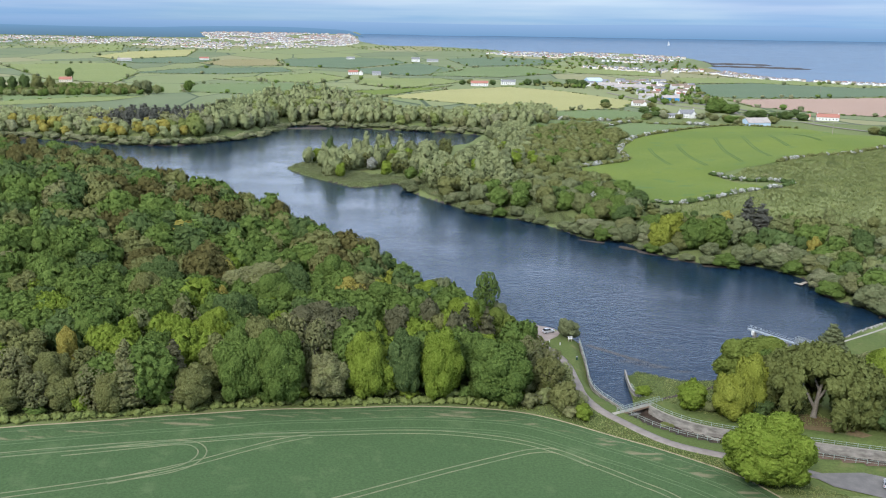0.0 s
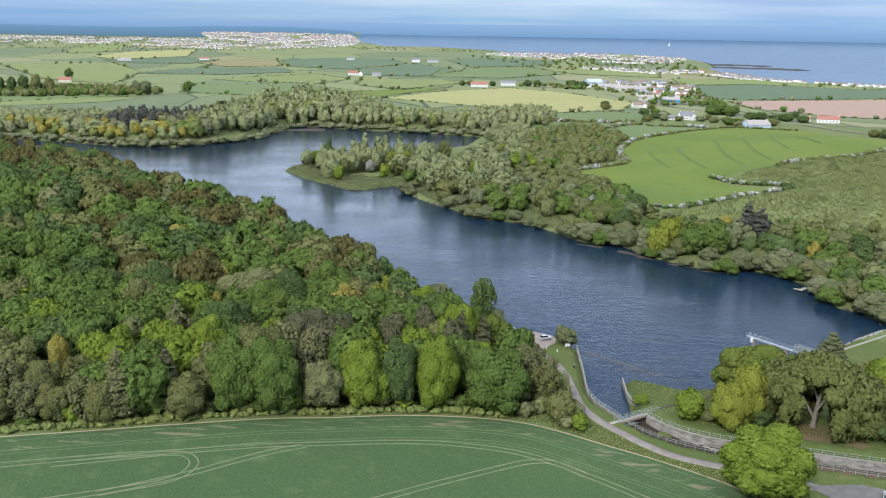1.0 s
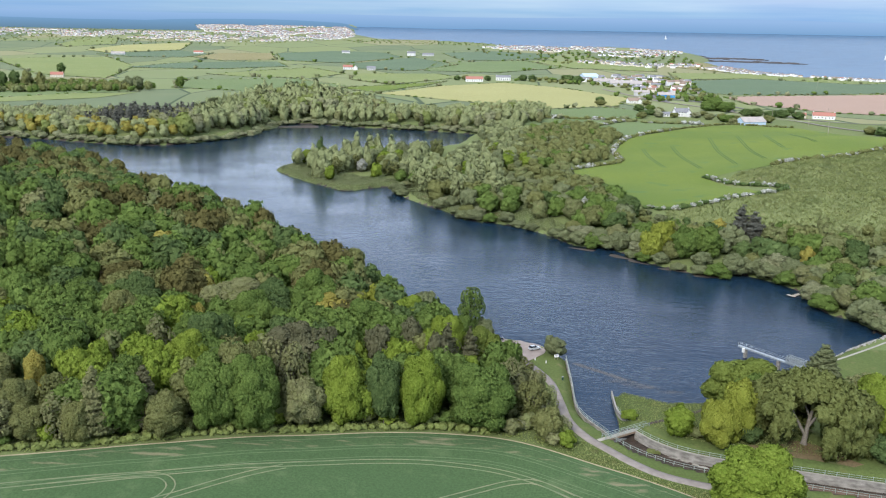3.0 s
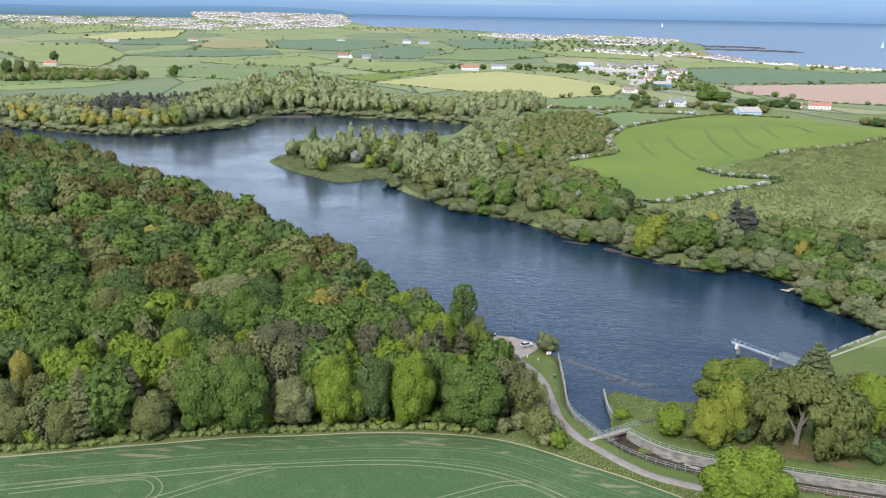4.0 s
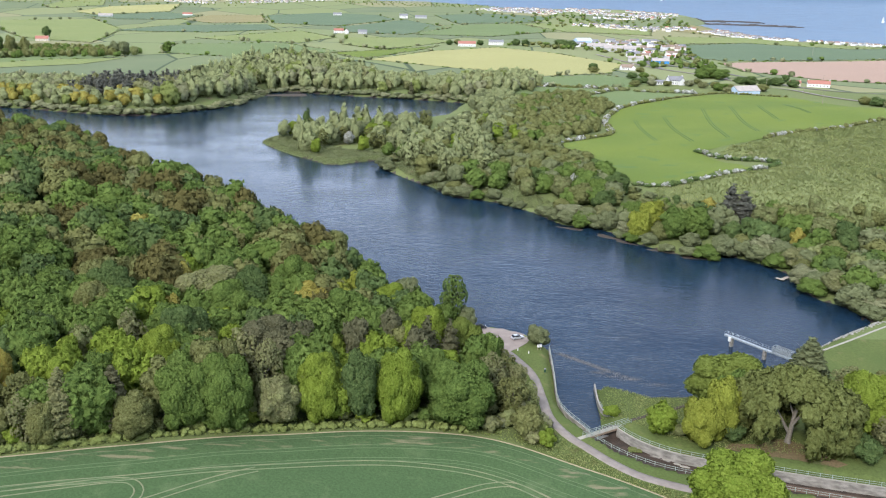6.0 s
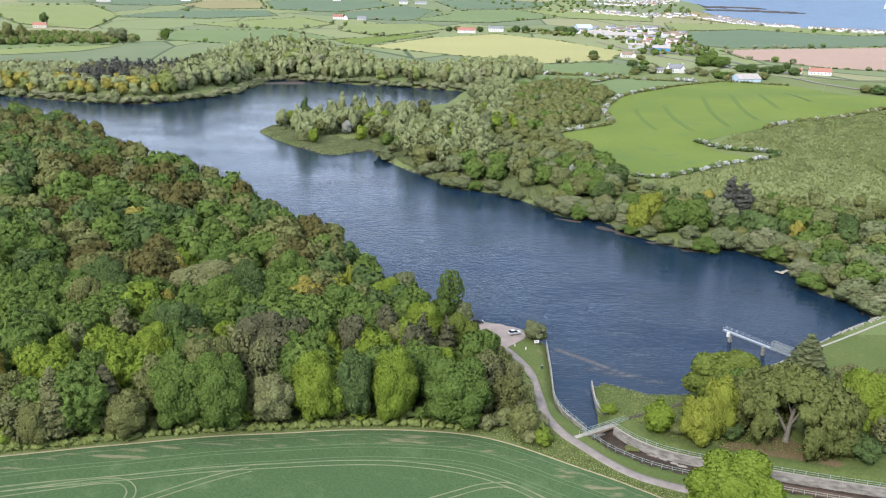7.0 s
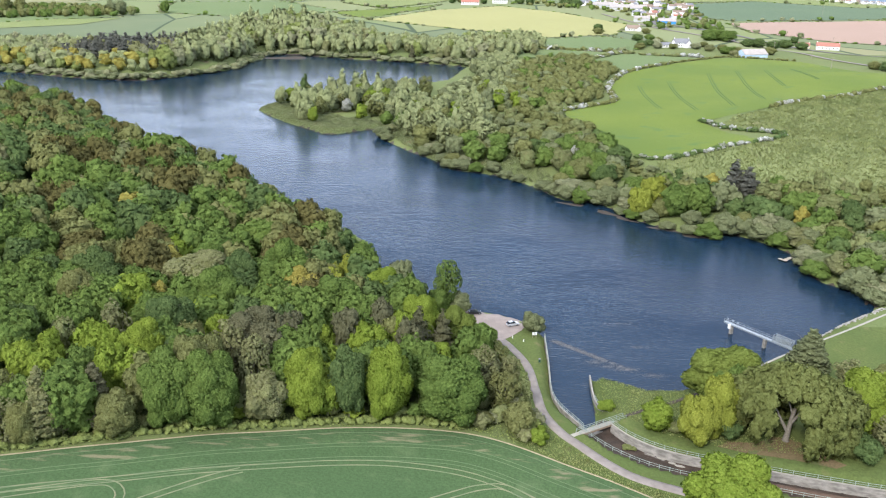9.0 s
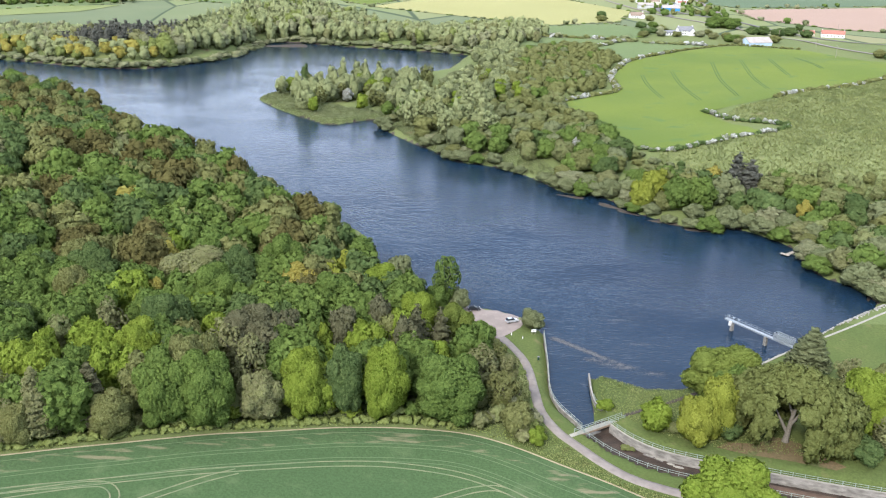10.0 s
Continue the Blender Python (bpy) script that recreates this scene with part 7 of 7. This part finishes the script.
for outline, gap, seed, label in (([(-2400, 3100), (-700, 3050), (-420, 3420), (-420, 4300), (-1000, 4800), (-2800, 4800)], 40, 51, "trees among the houses of the far town"),
                                  ([(60, 3060), (820, 3060), (700, 2300), (300, 2300)], 42, 52, "trees among the houses of the coastal village"),
                                  ([(120, 1600), (440, 1700), (450, 1560), (380, 1180), (290, 1200), (300, 1450)], 18, 53, "garden trees round the near village"),
                                  ([(-420, 3480), (-200, 3560), (180, 3420), (240, 3340), (80, 3250), (-300, 3300)], 26, 54, "dark belt of trees on the headland")):
    pts, rng = sown(outline, gap, seed)
    wood("garden_trees", [(x, y, (0.5 if y > 3000 else 0.85) * rng.uniform(5, 11), (0.5 if y > 3000 else 0.85) * rng.uniform(8, 14), "bush", "green" if rng.random() < 0.6 else "olive") for x, y in pts if rng.random() < 0.65], label, "dot")
for i, (x, y, h, w, leaf, shape) in enumerate([(232, 962, 7, 12, "dark", "bush"), (222, 950, 6, 12, "dark", "bush"), (245, 975, 8, 12, "olive", "bush"), (290, 960, 6, 10, "olive", "bush"), (300, 930, 5, 12, "olive", "bush"), (285, 925, 5, 12, "grey", "bush"),
                                               (330, 1060, 9, 26, "green", "bush"), (350, 1070, 9, 20, "green", "bush"), (345, 985, 8, 16, "dark", "bush"), (358, 990, 8, 18, "dark", "bush"), (372, 985, 8, 16, "dark", "bush"), (395, 1010, 7, 18, "dark", "bush"),
                                               (410, 1000, 7, 16, "dark", "bush"), (425, 1060, 9, 10, "dark", "round"), (310, 905, 5, 12, "olive", "bush"), (340, 905, 5, 14, "olive", "bush"), (210, 1150, 6, 14, "dark", "bush"), (215, 930, 4, 12, "olive", "bush"),
                                               (30, 1590, 9, 14, "dark", "bush"), (45, 1600, 10, 14, "olive", "bush"), (85, 1590, 10, 14, "dark", "bush"), (150, 1600, 12, 16, "dark", "bush"), (165, 1590, 12, 16, "dark", "bush"), (225, 1560, 14, 26, "dark", "bush"), (240, 1550, 14, 24, "dark", "bush"),
                                               (236, 940, 5, 12, "hazel", "bush"), (252, 938, 4, 10, "olive", "bush"), (276, 940, 5, 12, "hazel", "bush"), (296, 905, 6, 14, "green", "bush"), (304, 912, 6, 12, "green", "bush"), (300, 890, 4, 10, "grey", "bush"), (200, 1090, 6, 14, "olive", "bush"), (230, 1010, 6, 14, "dark", "bush"), (246, 1020, 6, 12, "green", "bush"), (262, 1110, 6, 12, "olive", "bush"), (318, 1040, 9, 18, "green", "bush"), (340, 1045, 9, 20, "green", "bush"), (398, 806, 5, 13, "olive", "bush"), (404, 794, 6, 14, "dark", "bush"), (410, 782, 6, 14, "grey", "bush"), (416, 768, 6, 14, "dark", "bush"), (424, 756, 6, 15, "olive", "bush"), (432, 742, 6, 15, "dark", "bush"), (418, 790, 7, 15, "dark", "bush")]):
    tree(x, y, max(h, 0.58 * w), w, "dome" if w > 11 else shape, leaf, "near the farms", "low", i % 4, i)


# ---- poles, cars, small things ----
def pole(x, y, tall, mat, label):
    root = new("utility_pole", None)
    root.location = (x, y, ground_z(x, y) - 0.3)
    v, f = tube([(0, 0, 0), (0, 0, tall * 0.5), (0, 0, tall)], [0.2, 0.17, 0.13], 8)
    part("shaft", mesh_of("shaft", v, f, mat, True), root)
    part("crossarm", (box_bm(2.0, 0.14, 0.14, 0, 0, tall - 0.6), mat), root)
    for dx in (-0.85, 0, 0.85):
        part("insulator", (box_bm(0.12, 0.12, 0.22, dx, 0, tall - 0.45), GREY_WALL), root)
    return tagged(root, label, "pole", "utility poles")


for x, y, tall in ((357, 800, 11), (344, 905, 13), (372, 880, 9), (318, 600, 9), (640, 1500, 14), (470, 1060, 9)):
    pole(x, y, tall, WOOD, "weathered wooden utility pole with a crossarm")


def car(x, y, turn, paint, label):
    """A small hatchback: body, glasshouse, wheels."""
    root = new("car", None)
    root.matrix_basis = pose(x, y, ground_z(x, y) + 0.14, 0, 0, turn)
    side = [(-2.05, 0.35), (-2.05, 0.85), (-1.85, 0.98), (-1.1, 1.0), (0.75, 0.98), (1.75, 0.82), (2.05, 0.62), (2.08, 0.32)]
    roof = [(-1.95, 0.98), (-1.55, 1.42), (-0.9, 1.5), (0.0, 1.48), (0.95, 0.99)]

    def loft(profile, half, half_top, top_z):
        n = len(profile)
        v = []
        for s in (-1, 1):
            for px, pz in profile:
                u = min(1, max(0, (pz - 0.7) / (top_z - 0.7))) if top_z > 0.7 else 0
                v.append((px, s * (half + (half_top - half) * u), pz))
        f = [tuple(range(n)), tuple(range(2 * n - 1, n - 1, -1))]
        f += [(k, k + n, (k + 1) % n + n, (k + 1) % n) for k in range(n)]
        return v, f

    v, f = loft(side, 0.87, 0.84, 1.0)
    bm = bmesh.new()
    vs = [bm.verts.new(q) for q in v]
    for q in f:
        bm.faces.new([vs[k] for k in q])
    bmesh.ops.recalc_face_normals(bm, faces=bm.faces[:])
    bmesh.ops.bevel(bm, geom=bm.edges[:], offset=0.05, segments=2, affect="EDGES")
    body = part("body", (bm, paint), root)
    v, f = loft(roof, 0.80, 0.60, 1.5)
    part("windows", mesh_of("windows", v, f, GLASS), root, "dark tinted glass")
    part("roof_panel", (box_bm(1.35, 1.16, 0.06, -0.72, 0, 1.48, 0.02), paint), root)
    for px in (-1.3, 1.3):
        for py in (-0.78, 0.78):
            bm = bmesh.new()
            bmesh.ops.create_cone(bm, cap_ends=True, segments=14, radius1=0.31, radius2=0.31, depth=0.2, matrix=Matrix.Translation((px, py, 0.30)) @ Matrix.Rotation(radians(90), 4, "X"))
            wheel = part("wheel", (bm, TYRE), root)
            bm = bmesh.new()
            bmesh.ops.create_cone(bm, cap_ends=True, segments=10, radius1=0.19, radius2=0.17, depth=0.22, matrix=Matrix.Translation((px, py * 1.01, 0.30)) @ Matrix.Rotation(radians(90), 4, "X"))
            part("rim", (bm, STEEL), wheel)
    for py in (-0.6, 0.6):
        part("headlight", (box_bm(0.12, 0.34, 0.14, 1.98, py, 0.62, 0.02), WHITE_PAINT), root)
        part("rear_light", (box_bm(0.08, 0.2, 0.3, -2.03, py * 1.15, 0.68, 0.02), RED_TILE), root)
        part("mirror", (box_bm(0.16, 0.2, 0.14, 0.72, py * 1.55, 0.98, 0.03), paint), root)
    return tagged(root, label, "car")


car(35.9, 275.6, 22, SILVER, "silver hatchback parked on the gravel car park")
car(24.2, 283.6, 10, BLACK_PAINT, "dark car parked under trees at the car park")
car(100.2, 174.8, 62, SILVER, "silver car parked beside the lane")


def sign_board(x, y, turn):
    root = new("notice_board", None)
    root.matrix_basis = pose(x, y, ground_z(x, y), 0, 0, turn)
    for dx in (-0.5, 0.5):
        part("post", (box_bm(0.09, 0.09, 1.7, dx, 0, -0.1), WOOD), root)
    board = part("board", (box_bm(1.5, 0.06, 0.95, 0, -0.08, 0.85, 0.02), WHITE_PAINT), root, "white panel")
    for k in range(3):
        part("text_bar", (box_bm(1.0 - 0.2 * k, 0.02, 0.07, 0, -0.12, 1.55 - 0.2 * k), SLATE), board)
    return tagged(root, "white notice board on two wooden posts in grass", "sign")


sign_board(42.0, 267.2, 8)


def bin_post(x, y):
    root = new("litter_bin", None)
    root.location = (x, y, ground_z(x, y))
    part("bin", (box_bm(0.55, 0.55, 0.9, 0, 0, 0.15, 0.06), LEAF_PAINT), root)
    part("leg", (box_bm(0.12, 0.12, 0.3, 0, 0, -0.1), SLATE), root)
    part("lid", (box_bm(0.6, 0.6, 0.1, 0, 0, 1.05, 0.03), SLATE), root)
    return tagged(root, "dark green litter bin on the mown verge", "bin")


LEAF_PAINT = plain("dark_green_paint", (0.02, 0.06, 0.04), (0.03, 0.08, 0.05), 3.0, 0.5)
bin_post(41.8, 250.5)


def marker_post(x, y, tall=0.9):
    root = new("marker_post", None)
    root.location = (x, y, ground_z(x, y))
    part("shaft", (box_bm(0.3, 0.3, tall, 0, 0, -0.1, 0.05), WHITE_PAINT), root)
    part("cap", (box_bm(0.36, 0.36, 0.08, 0, 0, tall - 0.1, 0.02), PALE_CONCRETE), root)
    return tagged(root, "short white post beside the lane", "post", "white posts")


for x, y in ((35.2, 266.6), (38.4, 264.2)):
    marker_post(x, y)


def yacht(x, y, tall):
    root = new("sailing_boat", None)
    z = -4 + float(far_rise(y))
    root.location = (x, y, z)
    v = [(-5, 0, 0.2), (5.5, 0, 1.6), (-5, -1.6, 1.4), (-5, 1.6, 1.4), (0, -2, 1.4), (0, 2, 1.4), (0, 0, -0.6)]
    part("hull", mesh_of("hull", v, [(0, 2, 4, 6), (6, 4, 1), (0, 6, 5, 3), (6, 1, 5), (2, 3, 5, 1, 4), (0, 3, 2)], WHITE_PAINT), root)
    part("mast", (box_bm(0.3, 0.3, tall, 0.4, 0, 1.0), STEEL), root)
    part("mainsail", mesh_of("mainsail", [(0.2, 0.05, 2), (-5, 0.3, 2.2), (0.2, 0.05, tall), (0.2, -0.1, 2), (-5, 0.15, 2.2), (0.2, -0.1, tall)], [(0, 1, 2), (5, 4, 3), (0, 3, 4, 1), (1, 4, 5, 2), (2, 5, 3, 0)], WHITE_PAINT), root)
    part("jib", mesh_of("jib", [(0.8, 0.05, 1.8), (5.2, 0, 1.8), (0.8, 0.05, tall * 0.85), (0.8, -0.1, 1.8), (5.2, -0.12, 1.8), (0.8, -0.1, tall * 0.85)], [(0, 1, 2), (5, 4, 3), (0, 3, 4, 1), (1, 4, 5, 2), (2, 5, 3, 0)], WHITE_PAINT), root)
    return tagged(root, "small white sailing boat on the sea", "boat", "sailing boats")


yacht(1050, 4200, 22)
yacht(1500, 3000, 26)
